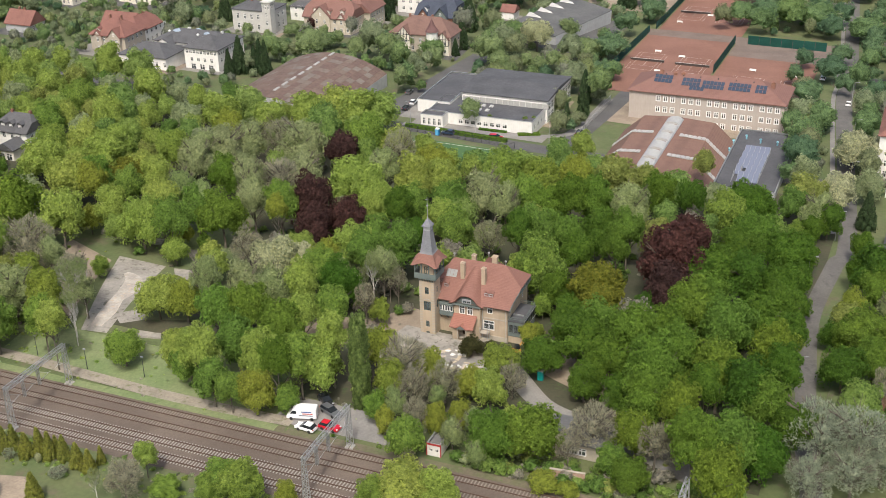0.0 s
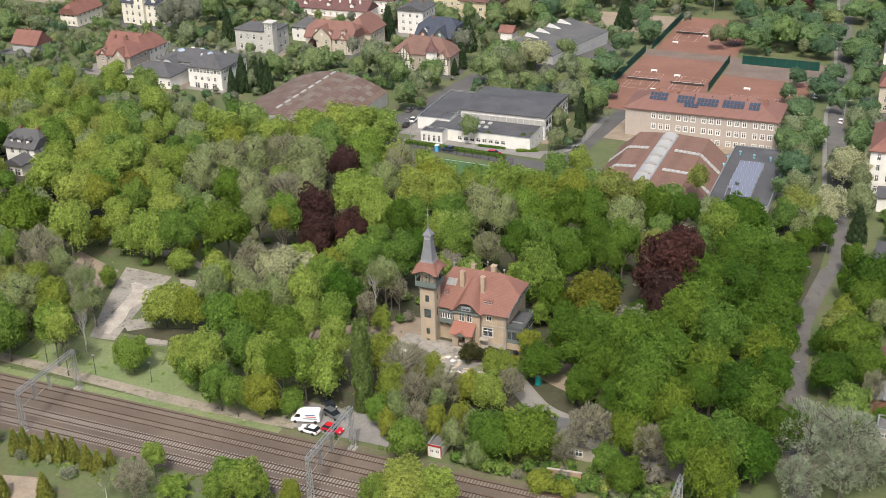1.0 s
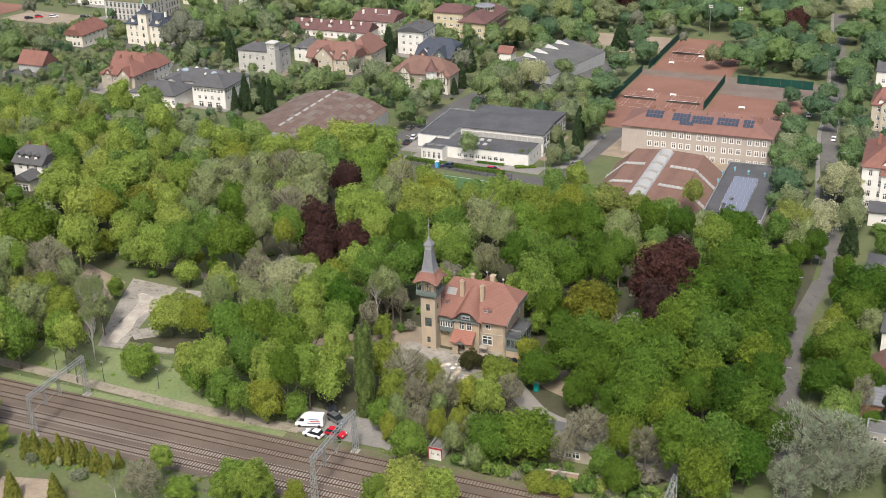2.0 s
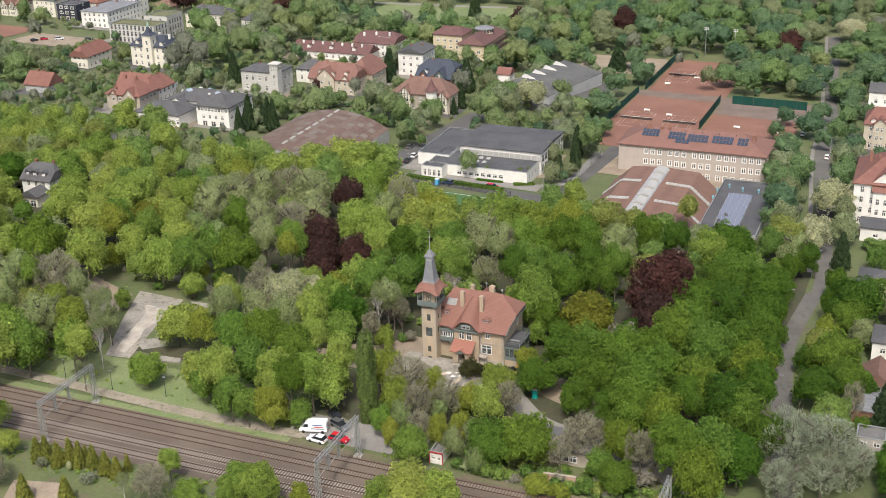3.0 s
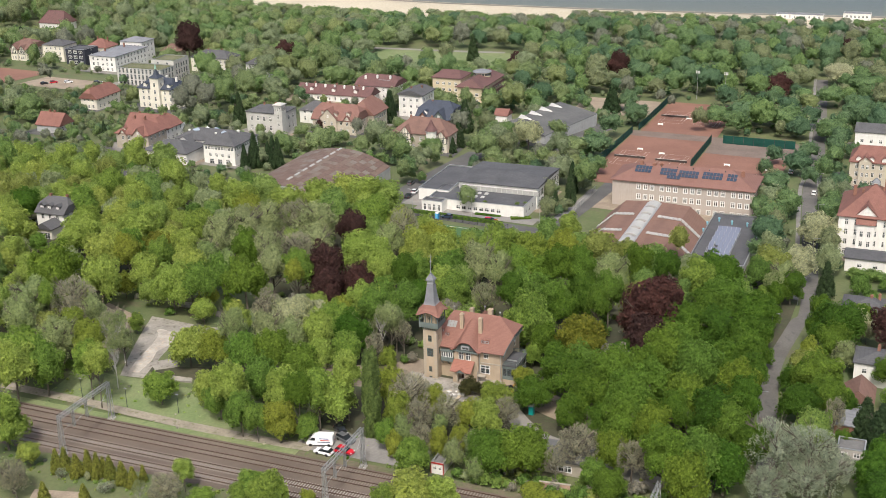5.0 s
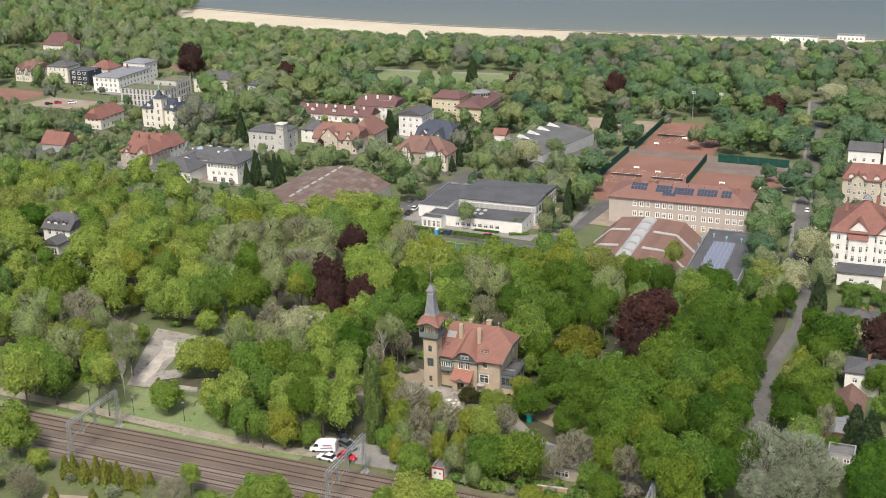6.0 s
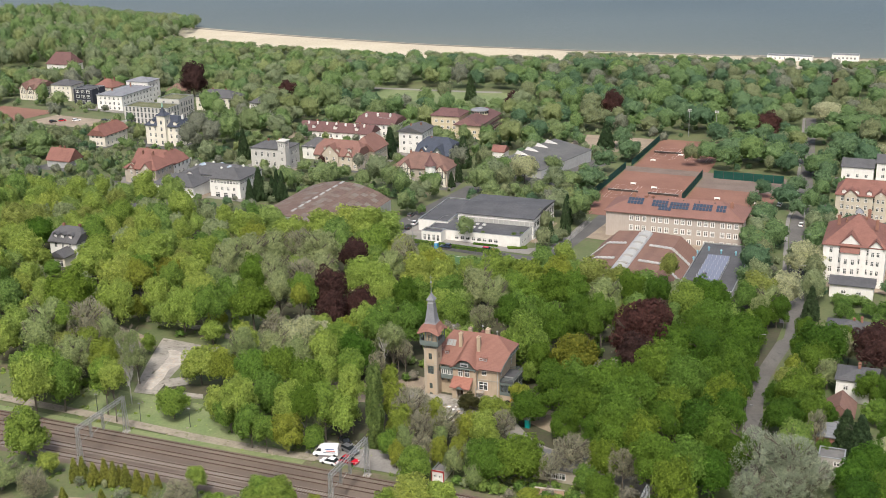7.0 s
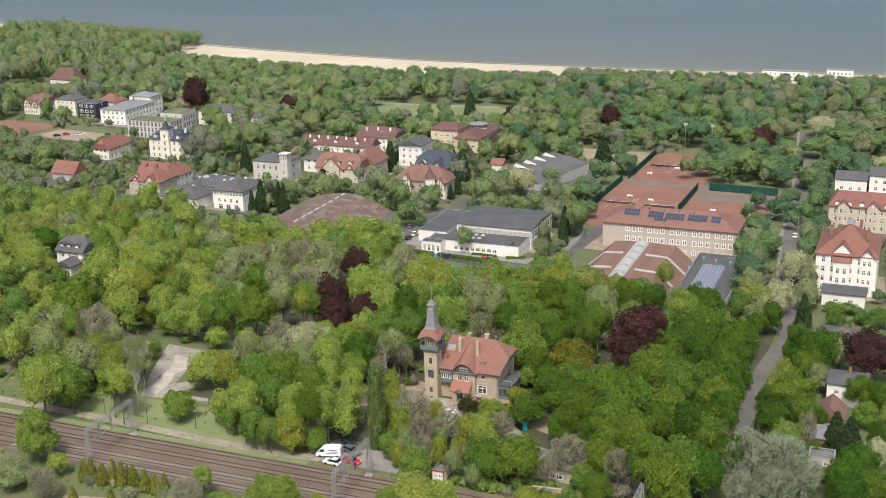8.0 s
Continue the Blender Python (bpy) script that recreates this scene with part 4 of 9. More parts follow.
gh("apartment_house", "white four-storey block with dark roof", "building", -217, 472, 12, 14, 10.6, "gable", 2.2, .7, WHITE, GREY_TILE, along="y", z=-12.8, front=w3(12, 3, 3, 1.3, 1.5, 1.6, 3.0), side=w3(14, 4, 3, 1.3, 1.5, 1.6, 3.0), chim=((4, 6, 2.6), (8, 9, 2.6)))
NAVY_HOUSE = gh("house", "house with glossy dark blue roof and brick gable", "house", -199, 450, 16, 17, 5.5, "half", 6.5, .6, BRICK, NAVY_TILE, z=-12.2, side=w3(17, 4), front=w3(16, 4), chim=((5, 8, 6.5),))
BROWN_VILLA = gh("villa", "villa with brown tiled roof", "house", -194, 414, 25, 13, 7.2, "hip", 5.5, .5, STONE, BROWN_TILE, z=-10.6, front=w3(25, 7), side=w3(13, 4), chim=((6, 6, 6), (15, 7, 6)))
gh("hotel", "yellow hotel block with maroon mansard roof", "hotel", -219, 518, 15, 14, 10.5, "hip", 2.8, .6, YELLOW, MAROON_TILE, z=-14.6, front=w3(15, 4, 3, 1.6, 1.5, .9, 3.1), side=w3(14, 4, 3, 1.6, 1.5, .9, 3.1), hip=.5)
gh("hotel", "yellow hotel wing with balconies and maroon roof", "hotel", -203.5, 512, 13, 30, 8.2, "hip", 3.6, .9, YELLOW, MAROON_TILE, along="y", z=-14.8, front=w3(13, 3, 2, 1.8, 1.6, .9, 3.1), side=w3(30, 9, 2, 1.8, 1.6, .9, 3.1), hip=.4)


# exhibition hall: one long roof slope falling from a ridge with triangular lights
HALL_ROOF = speckled("weathered_grey_roofing", (0.085, 0.087, 0.088), (0.125, 0.125, 0.12), 0.12, 1.2, 0.85)


def exhibition_hall():
    x, y, turn = HALL2
    root = thing("exhibition_hall", x, y, -12.9, turn, "low hall with wide grey roof and white triangular roof lights", "hall")
    keep_clear(x, y, 26, 46, turn)
    sec, D = [(-6, 3.2), (0, 7.0), (20, 4.0)], 44
    bm = bmesh.new()
    hull(bm, [(a, w, z) for w in (0, D) for a, z in [(-5.7, -2), (19.7, -2)] + [(a, b - 0.2) for a, b in sec]])
    part("wall", bm, GREYWALL, root)
    bm = bmesh.new()
    for (a, za), (b, zb) in zip(sec, sec[1:]):
        bm.faces.new([bm.verts.new(p) for p in ((a, -0.5, za), (b, -0.5, zb), (b, D + 0.5, zb), (a, D + 0.5, za))])
    bmesh.ops.remove_doubles(bm, verts=bm.verts, dist=0.001)
    bmesh.ops.solidify(bm, geom=bm.faces[:], thickness=0.25)
    part("roof", bm, HALL_ROOF, root)
    for i in range(4):
        bm = bmesh.new()
        w = 9.0 + i * 8.5
        hull(bm, [(0.2, w, 7.1), (0.2, w + 5.0, 7.1), (6.0, w + 2.5, 6.3), (0.2, w + 2.5, 8.2), (5.2, w + 2.5, 6.9)])
        part("roof_light", bm, SKYLIGHT, root)


HALL2 = (27.7, 477.0, radians(-37))
exhibition_hall()
gh("cottage", "small white cottage with red roof", "house", -172, 478, 6, 7, 3.2, "gable", 2.5, .4, WHITE, RED_TILE, z=-13.6)
ROAD_HOUSE = gh("apartment_house", "white four-storey house with red roof and gabled bay", "house", -10, 343, 19, 24, 13.2, "hip", 7.4, .6, WHITE, RED_TILE, z=-10.6, front=w3(19, 6, 4, 1.1, 1.9, .9, 3.2), side=w3(24, 7, 4, 1.1, 1.9, .9, 3.2), chim=((6, 10, 6), (12, 12, 6.4)))
RED_MANSION = gh("mansion", "cream mansion with red mansard roof and white dormers", "house", -13, 430, 34, 16, 9.5, "hip", 4.5, .5, PALE_CREAM, RED_TILE, z=-14.2, front=w3(34, 11, 3, 1.1, 1.9, .9, 3.1), hip=.4)
gh("annexe", "low white annexe with dark pitched roof", "annexe", -6.2, 328, 13, 8, 4.4, "gable", 1.2, .5, WHITE, TAR, z=-9.8, front=storeys(13, 1, 2, 1.6, 1.2, 1.6, 3, 2))
gh("bungalow", "bungalow with grey pitched roof", "house", -3.4, 284, 13, 12, 3.4, "hip", 2.6, .6, WHITE, GREY_TILE, z=-8.2, chim=((9, 7, 3.4), (7, 6, 3.2)))
gh("house", "white house with low dark roof", "house", 2.6, 241.5, 9.5, 9, 5.6, "hip", 1.2, .4, WHITE, GREY_TILE, z=-5.0, front=w3(10, 3, 1, 1.2, 1.3, 3), chim=((5, 6, 2.4),))
gh("house", "white house with brown tiled gable roof", "house", 1.6, 225, 6.2, 8, 3.2, "gable", 2.8, .5, WHITE, BROWN_TILE, along="y", z=-4.6, front=w3(7.5, 1, 1, 1.2, 1.5, 1.2))
gh("brick_outbuilding", "brick outbuilding with blue-grey metal roof", "house", 1.0, 210.5, 5.6, 9, 3.6, "gable", 1.0, .4, BRICK, SPIRE, z=-3.6)
gh("garage", "grey concrete shed with two open windows", "shed", 2.6, 195, 5.4, 5, 3.0, "flat", wall=CONCRETE, cover=TAR_LIGHT, z=-0.2, front=storeys(5.4, 1, 2, 1.3, 1.1, 1.3, 3, .3))
gh("apartment_house", "white modern house with grey roofs", "building", -15, 485, 13, 12, 8.5, "gable", 2.5, .4, WHITE, GREY_TILE, z=-16.0, front=w3(13, 3, 2, 1.4, 1.6, 1, 3.1))
gh("apartment_house", "white modern house with grey roofs", "building", -1, 487, 16, 13, 10.5, "gable", 2.5, .4, WHITE, GREY_TILE, z=-16.0, front=w3(16, 4, 3, 1.4, 1.6, 1, 3.1))
gh("site_cabin", "white site cabin with red corner trim", "cabin", -72.6, 162.6, 2.6, 6.2, 2.55, "flat", wall=WHITE, cover=TAR_LIGHT, z=-0.05, front=storeys(2.6, 1, 2, .7, .8, 1.0, 3, .15))
gh("shed", "low shed with grey felt roof and open front", "shed", -53, 171, 10, 7, 3.0, "gable", .8, .5, STONE, TAR_LIGHT, z=0, front=storeys(10, 1, 3, 1.8, 1.6, .5, 3, 3))

# ---- the villa with the tower ----
def villa_with_tower():
    root = thing("tower_villa", 11.5, 217.8, -1.0, G, "ochre villa with red tiled roof, green timber galleries and slate-spired tower", "villa")
    x0_, y0_ = root.location.x, root.location.y
    keep_clear(x0_ - 19 * CU - 3 * SU * -1, y0_ - 19 * SU - 3 * CU, 23, 17, G, 1.0)
    X, Y = Vector((1, 0, 0)), Vector((0, 1, 0))
    H = 8.2
    # main walls with openings
    front = [(-4.4 + 18.4, 6.2, -3.2 + 18.4, 7.9), (-5.3 + 18.4, 2.3, -2.8 + 18.4, 4.6), (-5.0 + 18.4, 0.2, -4.2 + 18.4, 0.9), (-2.6 + 18.4, 0.2, -1.8 + 18.4, 0.9)]
    side = [(1.4, 5.9, 2.3, 7.9), (9.2, 5.9, 10.2, 7.9), (9.2, 2.2, 10.2, 4.2)]
    bm = bmesh.new()
    faces = ((Vector((-18.4, 0, 0)), X, 18.4, front), (Vector((0, 0, 0)), Y, 13.0, side), (Vector((0, 13, 0)), -X, 18.4, storeys(18.4, 2, 5, 1.1, 1.8, 1.4, 3.8)), (Vector((-18.4, 13, 0)), -Y, 13.0, storeys(13, 2, 3, 1.1, 1.8, 1.4, 3.8)))
    for o, d, ln, holes in faces:
        facade(bm, o, d, ln, H, holes)
    bm.faces.new([bm.verts.new((0, y, z)) for y, z in ((0, H), (13, H), (12.1, 9.0), (10.0, 10.9), (3.0, 10.9), (0.9, 9.0))])
    bmesh.ops.remove_doubles(bm, verts=bm.verts, dist=0.001)
    part("wall", bm, OCHRE, root)
    for o, d, ln, holes in faces:
        windows(root, o, d, holes, FRAME_WHITE)
    # gable window and string course
    bm = bmesh.new()
    box(bm, -6.0, -0.1, 5.0, 0.12, -0.003, 5.25)
    part("string_course", bm, STONE, root)
    bm = bmesh.new()
    box(bm, -6.0, -0.12, -1.2, 0.1, -0.004, 1.15)
    part("plinth", bm, STONE, root)
    # main roof with flared eaves, half-hip at the free end
    bm = bmesh.new()
    V = lambda *p: bm.verts.new(p)
    xl, xr, rl, rr = -18.9, 0.75, -14.0, -2.6
    e, k, top = 8.1, 9.15, 14.3
    for s in (0, 1):
        yy = (lambda y: y) if s == 0 else (lambda y: 13 - y)
        bm.faces.new([V(xl, yy(-0.9), e), V(xr, yy(-0.9), e), V(xr + 0.2, yy(0.9), k), V(xl + 1.3, yy(0.9), k)])
        bm.faces.new([V(xl + 1.3, yy(0.9), k), V(xr + 0.2, yy(0.9), k), V(1.9, yy(3.3), k + (top - k) * 2.4 / 5.6), V(rr, 6.5, top), V(rl, 6.5, top)])
    bm.faces.new([V(1.9, 3.3, k + (top - k) * 2.4 / 5.6), V(1.9, 9.7, k + (top - k) * 2.4 / 5.6), V(rr, 6.5, top)])
    bm.faces.new([V(xl, 13.9, e), V(xl, -0.9, e), V(xl + 1.3, 0.9, k), V(xl + 1.3, 12.1, k)])
    bm.faces.new([V(xl + 1.3, 12.1, k), V(xl + 1.3, 0.9, k), V(rl, 6.5, top)])
    bmesh.ops.remove_doubles(bm, verts=bm.verts, dist=0.001)
    bmesh.ops.recalc_face_normals(bm, faces=bm.faces)
    bmesh.ops.solidify(bm, geom=bm.faces[:], thickness=-0.18)
    part("roof", bm, VILLA_TILE, root)
    # green gable truss under the half-hip
    bm = bmesh.new()
    for y in (3.2, 9.8):
        beam(bm, (0.05, y, 9.2), (1.7, y, 11.0), 0.22)
        beam(bm, (0.05, y, 10.8), (1.7, y, 11.0), 0.22)
    beam(bm, (1.7, 3.0, 11.1), (1.7, 10.0, 11.1), 0.28)
    beam(bm, (1.7, 3.2, 10.3), (1.7, 9.8, 10.3), 0.2)
    for i in range(6):
        beam(bm, (1.7, 3.4 + 1.25 * i, 10.3), (1.7, 3.4 + 1.25 * i, 11.0), 0.16)
    part("gable_truss", bm, WOOD_GREEN, root)
    bm = bmesh.new()
    for a, b in (((0.85, -0.9, 7.95), (0.95, 0.9, 9.0)), ((0.95, 0.9, 9.0), (1.85, 3.2, 11.15))):
        beam(bm, a, b, 0.24)
    part("barge_board", bm, WOOD_GREEN, root)
    # rear cross wing
    bm = bmesh.new()
    hull(bm, [(x, y, z) for x, z in ((-11.2, 8.6), (-4.8, 8.6), (-11.2, 8.9), (-4.8, 8.9)) for y in (8.5, 16.0)] + [(-8, 8.5, 13.5), (-8, 11.0, 13.5)])
    part("rear_roof", bm, VILLA_TILE, root)
    bm = bmesh.new()
    box(bm, -11, 13.02, -2, -5, 15.6, 8.6)
    part("rear_wing", bm, OCHRE, root)
    # bay with bell-shaped gable
    bm = bmesh.new()
    holes = [(1.15, 5.45, 2.45, 7.45), (2.9, 5.45, 4.2, 7.45)]
    facade(bm, Vector((-11.5, -0.7, 0)), X, 5.9, 8.0, holes)
    facade(bm, Vector((-5.6, -0.7, 0)), Y, 0.7, 8.0, [])
    facade(bm, Vector((-11.5, 0.0, 0)), -Y, 0.7, 8.0, [])
    bmesh.ops.remove_doubles(bm, verts=bm.verts, dist=0.001)
    part("bay", bm, OCHRE, root)
    windows(root, Vector((-11.5, -0.7, 0)), X, holes, FRAME_WHITE)
    curve = lambda x: 7.85 + 2.1 * math.exp(-(abs(x + 8.55) / 2.25) ** 3.2)
    xs = [-12.3 + 7.5 * i / 24 for i in range(25)]
    bm = bmesh.new()
    swell = lambda x: math.exp(-(abs(x + 8.55) / 2.9) ** 2)
    rows = [[bm.verts.new((x, y, curve(x) + dz * swell(x) + min(dz, 0.3))) for x in xs] for y, dz in ((-1.3, 0.0), (0.4, 0.75), (2.4, 1.75), (5.6, 3.3))]
    for r0, r1 in zip(rows, rows[1:]):
        for i in range(24):
            bm.faces.new((r0[i], r0[i + 1], r1[i + 1], r1[i]))
    bmesh.ops.recalc_face_normals(bm, faces=bm.faces)
    bmesh.ops.solidify(bm, geom=bm.faces[:], thickness=-0.2)
    part("eyebrow_roof", bm, VILLA_TILE, root)
    bm = bmesh.new()
    lo = [bm.verts.new((x, -0.95, 7.75)) for x in xs[2:23]]
    hi = [bm.verts.new((x, -0.95, curve(x) - 0.28)) for x in xs[2:23]]
    for i in range(20):
        bm.faces.new((lo[i], lo[i + 1], hi[i + 1], hi[i]))
    bmesh.ops.solidify(bm, geom=bm.faces[:], thickness=-0.2)
    part("gable_panel", bm, WOOD_GREEN, root)
    fr, pane = window_meshes(2.0, 1.0, FRAME_GREY, True)
    ob = share("window", fr, root, Matrix.Translation((-8.55, -1.02, 8.2)))
    share("pane", pane, ob)
    bm = bmesh.new()
    box(bm, -11.7, -1.25, 7.6, -5.4, -0.72, 7.82)
    for x in (-11.2, -9.4, -7.7, -5.9):
        beam(bm, (x, -0.75, 7.1), (x, -1.2, 7.6), 0.12)
    part("gable_sill", bm, WOOD_GREEN, root)
    # timber gallery between tower and bay
    bm = bmesh.new()
    box(bm, -14.6, -1.2, 4.7, -11.55, -0.01, 5.7)
    box(bm, -14.7, -1.3, 7.15, -11.52, -0.01, 7.5)
    box(bm, -14.6, -1.0, 5.7, -11.55, -0.9, 7.15)
    part("gallery", bm, WOOD_GREEN, root, "green timber gallery")
    fr, pane = window_meshes(0.52, 1.3, FRAME_WHITE, False)
    for i in range(5):
        ob = share("window", fr, root, Matrix.Translation((-14.25 + i * 0.58, -1.06, 5.78)))
        share("pane", pane, ob)
    bm = bmesh.new()
    for x in (-14.5, -13.0, -11.65):
        beam(bm, (x, -0.05, 3.6), (x, -1.1, 4.7), 0.16)
    part("bracket", bm, WOOD_GREEN, root)
    # porch
    bm = bmesh.new()
    door_hole = [(1.3, 0.75, 2.9, 3.0)]
    facade(bm, Vector((-11.0, -3.0, 0)), X, 4.2, 3.6, door_hole, 0.35)
    facade(bm, Vector((-6.8, -3.0, 0)), Y, 2.29, 3.6, [(0.7, 1.3, 1.6, 2.8)])
    facade(bm, Vector((-11.0, -0.71, 0)), -Y, 2.29, 3.6, [(0.7, 1.3, 1.6, 2.8)])
    bmesh.ops.remove_doubles(bm, verts=bm.verts, dist=0.001)
    part("porch", bm, OCHRE, root)
    bm = bmesh.new()
    for i in range(8):
        a0, a1 = math.pi * i / 8, math.pi * (i + 1) / 8
        beam(bm, (-8.9 + 0.95 * math.cos(a0), -3.05, 2.7 + 0.75 * math.sin(a0)), (-8.9 + 0.95 * math.cos(a1), -3.05, 2.7 + 0.75 * math.sin(a1)), 0.2)
    for x in (-9.85, -7.95):
        box(bm, x - 0.11, -3.15, 0.75, x + 0.11, -3.004, 2.7)
    part("door_surround", bm, STONE, root)
    bm = bmesh.new()
    hull(bm, [(x, y, z + k) for x in (-11.5, -6.3) for y, z in ((-3.6, 3.5), (-0.72, 5.3)) for k in (0.0, 0.18)])
    part("porch_roof", bm, PORCH_TILE, root, "orange-red tiled porch roof")
    for q in (-1, 1):
        bm = bmesh.new()
        hull(bm, [(-8.9 + q * 1.25, -3.75, 3.45 + k) for k in (0, 0.15)] + [(-8.9, -3.75, 4.25 + k) for k in (0, 0.15)] + [(-8.9, -2.3, 4.3 + k) for k in (0, 0.15)] + [(-8.9 + q * 1.25, -3.4, 3.5 + k) for k in (0, 0.15)])
        part("porch_gable_roof", bm, PORCH_TILE, root)
    bm = bmesh.new()
    hull(bm, [(-10.05, -3.62, 3.4), (-7.75, -3.62, 3.4), (-8.9, -3.62, 4.2), (-10.05, -3.5, 3.4), (-7.75, -3.5, 3.4), (-8.9, -3.5, 4.2)])
    part("porch_gable", bm, WOOD_GREEN, root)
    for i in range(5):
        bm = bmesh.new()
        box(bm, -10.6, -3.0 - 0.36 * (i + 1), -1.2, -7.3, -3.0 - 0.36 * i, 0.75 - 0.18 * (i + 1))
        part("step", bm, STONE, root)
    bm = bmesh.new()
    box(bm, -10.85, -3.0, -1.2, -7.05, -0.71, 0.75)
    part("porch_floor", bm, STONE, root)
    bm = bmesh.new()
    box(bm, -9.6, -0.78, 0.76, -8.3, -0.71, 2.9)
    part("door", bm, DOOR_WOOD, root)
    # glazed veranda on the free side
    bm = bmesh.new()
    box(bm, 0.02, 0.6, -1.5, 3.2, 8.0, 1.5)
    part("veranda_base", bm, OCHRE, root)
    bm = bmesh.new()
    box(bm, 0.02, 0.5, 1.5, 3.3, 8.1, 1.75)
    box(bm, 0.02, 0.5, 4.2, 3.3, 8.1, 4.9)
    box(bm, 0.02, 0.6, 1.75, 3.15, 0.7, 2.3)
    box(bm, 3.1, 0.6, 1.75, 3.2, 8.0, 2.3)
    for x, y in [(0.1, 0.65), (1.1, 0.65), (2.1, 0.65), (3.13, 0.65)] + [(3.13, 0.65 + 1.22 * i) for i in range(1, 7)]:
        box(bm, x - 0.09, y - 0.09, 1.75, x + 0.09, y + 0.09, 4.2)
    part("veranda", bm, WOOD_GREEN, root, "green timber veranda")
    bm = bmesh.new()
    box(bm, 0.1, 0.68, 2.3, 3.1, 0.7, 4.2)
    part("pane", bm, GLASS, root)
    bm = bmesh.new()
    box(bm, 3.14, 0.75, 2.3, 3.16, 7.9, 4.2)
    part("pane", bm, GLASS, root)
    bm = bmesh.new()
    box(bm, 0.02, 0.35, 4.92, 3.5, 8.3, 5.15)
    part("veranda_roof", bm, TAR, root)
    bm = bmesh.new()
    pts = [(0.15, 0.5), (3.35, 0.5), (3.35, 8.15), (0.15, 8.15)]
    for a, b in zip(pts, pts[1:]):
        for z in (5.6, 6.05):
            beam(bm, (*a, z), (*b, z), 0.07)
        n = 14
        for i in range(n + 1):
            x, y = a[0] + (b[0] - a[0]) * i / n, a[1] + (b[1] - a[1]) * i / n
            beam(bm, (x, y, 5.15), (x, y, 6.05), 0.05)
    part("railing", bm, WOOD_GREEN, root)
    bm = bmesh.new()
    box(bm, 0.3, 3.0, 5.16, 2.6, 3.25, 5.4)
    part("roof_ladder", bm, STEEL, root)
    # chimneys, roof window, dormers, finials
    for x, y, z0, z1, w in ((-11.0, 3.6, 10.8, 15.0, 0.85), (-6.2, 3.2, 10.4, 14.7, 0.85), (-10.6, 9.2, 11, 14.2, 0.9), (-6.3, 10.2, 11, 14.1, 1.1)):
        chimney(root, x, y, z0, z1, OCHRE, w)
    slope = math.degrees(math.atan2(5.15, 5.6))
    zz = lambda y: 9.15 + (y - 0.9) * 5.15 / 5.6
    bm = bmesh.new()
    for i in range(3):
        box(bm, -1.15 + i * 0.78, -0.85, 0.06, -0.42 + i * 0.78, 0.85, 0.14)
    ob = part("roof_light", bm, paint("dusty_glass", (0.25, 0.26, 0.25), 0.3), root, "dusty grey roof light")
    ob.matrix_basis = pose(-13.6, 4.0, zz(4.0) + 0.05, slope)
    for x, y in ((-4.9, 1.8), (-3.9, 1.8), (-15.6, 2.9), (-14.0, 2.3)):
        bm = bmesh.new()
        z = zz(y)
        hull(bm, [(x + a, y + b, z + c) for a, b, c in ((-0.5, -0.6, -0.5), (0.5, -0.6, -0.5), (-0.5, -0.6, 0.25), (0.5, -0.6, 0.25), (-0.55, 0.7, 0.6), (0.55, 0.7, 0.6), (0, -0.65, 0.5))])
        d = part("dormer", bm, VILLA_TILE, root)
        fr, pane = window_meshes(0.85, 0.6, FRAME_GREY, False)
        ob = share("window", fr, d, Matrix.Translation((x, y - 0.74, z - 0.38)))
    for x, y, z in ((-14.0, 6.5, 14.4), (-2.6, 6.5, 14.4), (-8, 11.0, 13.4)):
        bm = bmesh.new()
        tube(bm, [(x, y, z, 0.08), (x, y, z + 0.9, 0.05)], 6)
        bmesh.ops.create_icosphere(bm, subdivisions=2, radius=0.26, matrix=Matrix.Translation((x, y, z + 1.0)))
        part("finial", bm, STEEL, root)
    # gutters and downpipes
    bm = bmesh.new()
    for x in (-0.25, -5.4):
        tube(bm, [(x, -0.12, -0.8, 0.07), (x, -0.12, 8.0, 0.07)], 6)
    part("downpipe", bm, STEEL, root)
    # scaffold beside the porch
    def pole(p, q, name="scaffold_pole", w=0.07):
        bm = bmesh.new()
        beam(bm, p, q, w)
        part(name, bm, STEEL, root)
    for x in (-5.3, -3.6):
        for y in (-1.9, -0.7):
            pole((x, y, -1.0), (x, y, 3.8))
    for z in (0.6, 2.4):
        bm = bmesh.new()
        box(bm, -5.4, -2.0, z, -3.5, -0.6, z + 0.06)
        part("scaffold_board", bm, STONE, root)
        for y in (-1.9, -0.7):
            pole((-5.4, y, z + 1.0), (-3.5, y, z + 1.0), "scaffold_rail", 0.06)
    pole((-5.3, -1.9, -1.0), (-3.6, -1.9, 3.2), "scaffold_brace", 0.05)
    pole((3.6, 0.2, -1.0), (3.6, 0.2, 6.0))
    pole((3.6, 4.0, -1.0), (3.6, 4.0, 6.0))
    pole((3.6, 0.2, 5.4), (3.6, 8.0, 5.4), "scaffold_rail", 0.06)
    pole((3.6, 0.2, 3.4), (3.6, 8.0, 3.4), "scaffold_rail", 0.06)

    # ---- tower ----
    a = 1.66
    cx, cy = -16.6, -1.15
    o = lambda x, y, z=0: Vector((cx + x, cy + y, z))
    fh = [(1.2, 9.9, 2.1, 11.5), (0.85, 6.1, 2.45, 8.2), (1.25, 2.2, 2.05, 3.6), (1.25, 0.3, 2.05, 1.1)]
    sh = [(1.3, 9.9, 2.0, 11.3), (1.25, 6.3, 2.05, 8.1)]
    bm = bmesh.new()
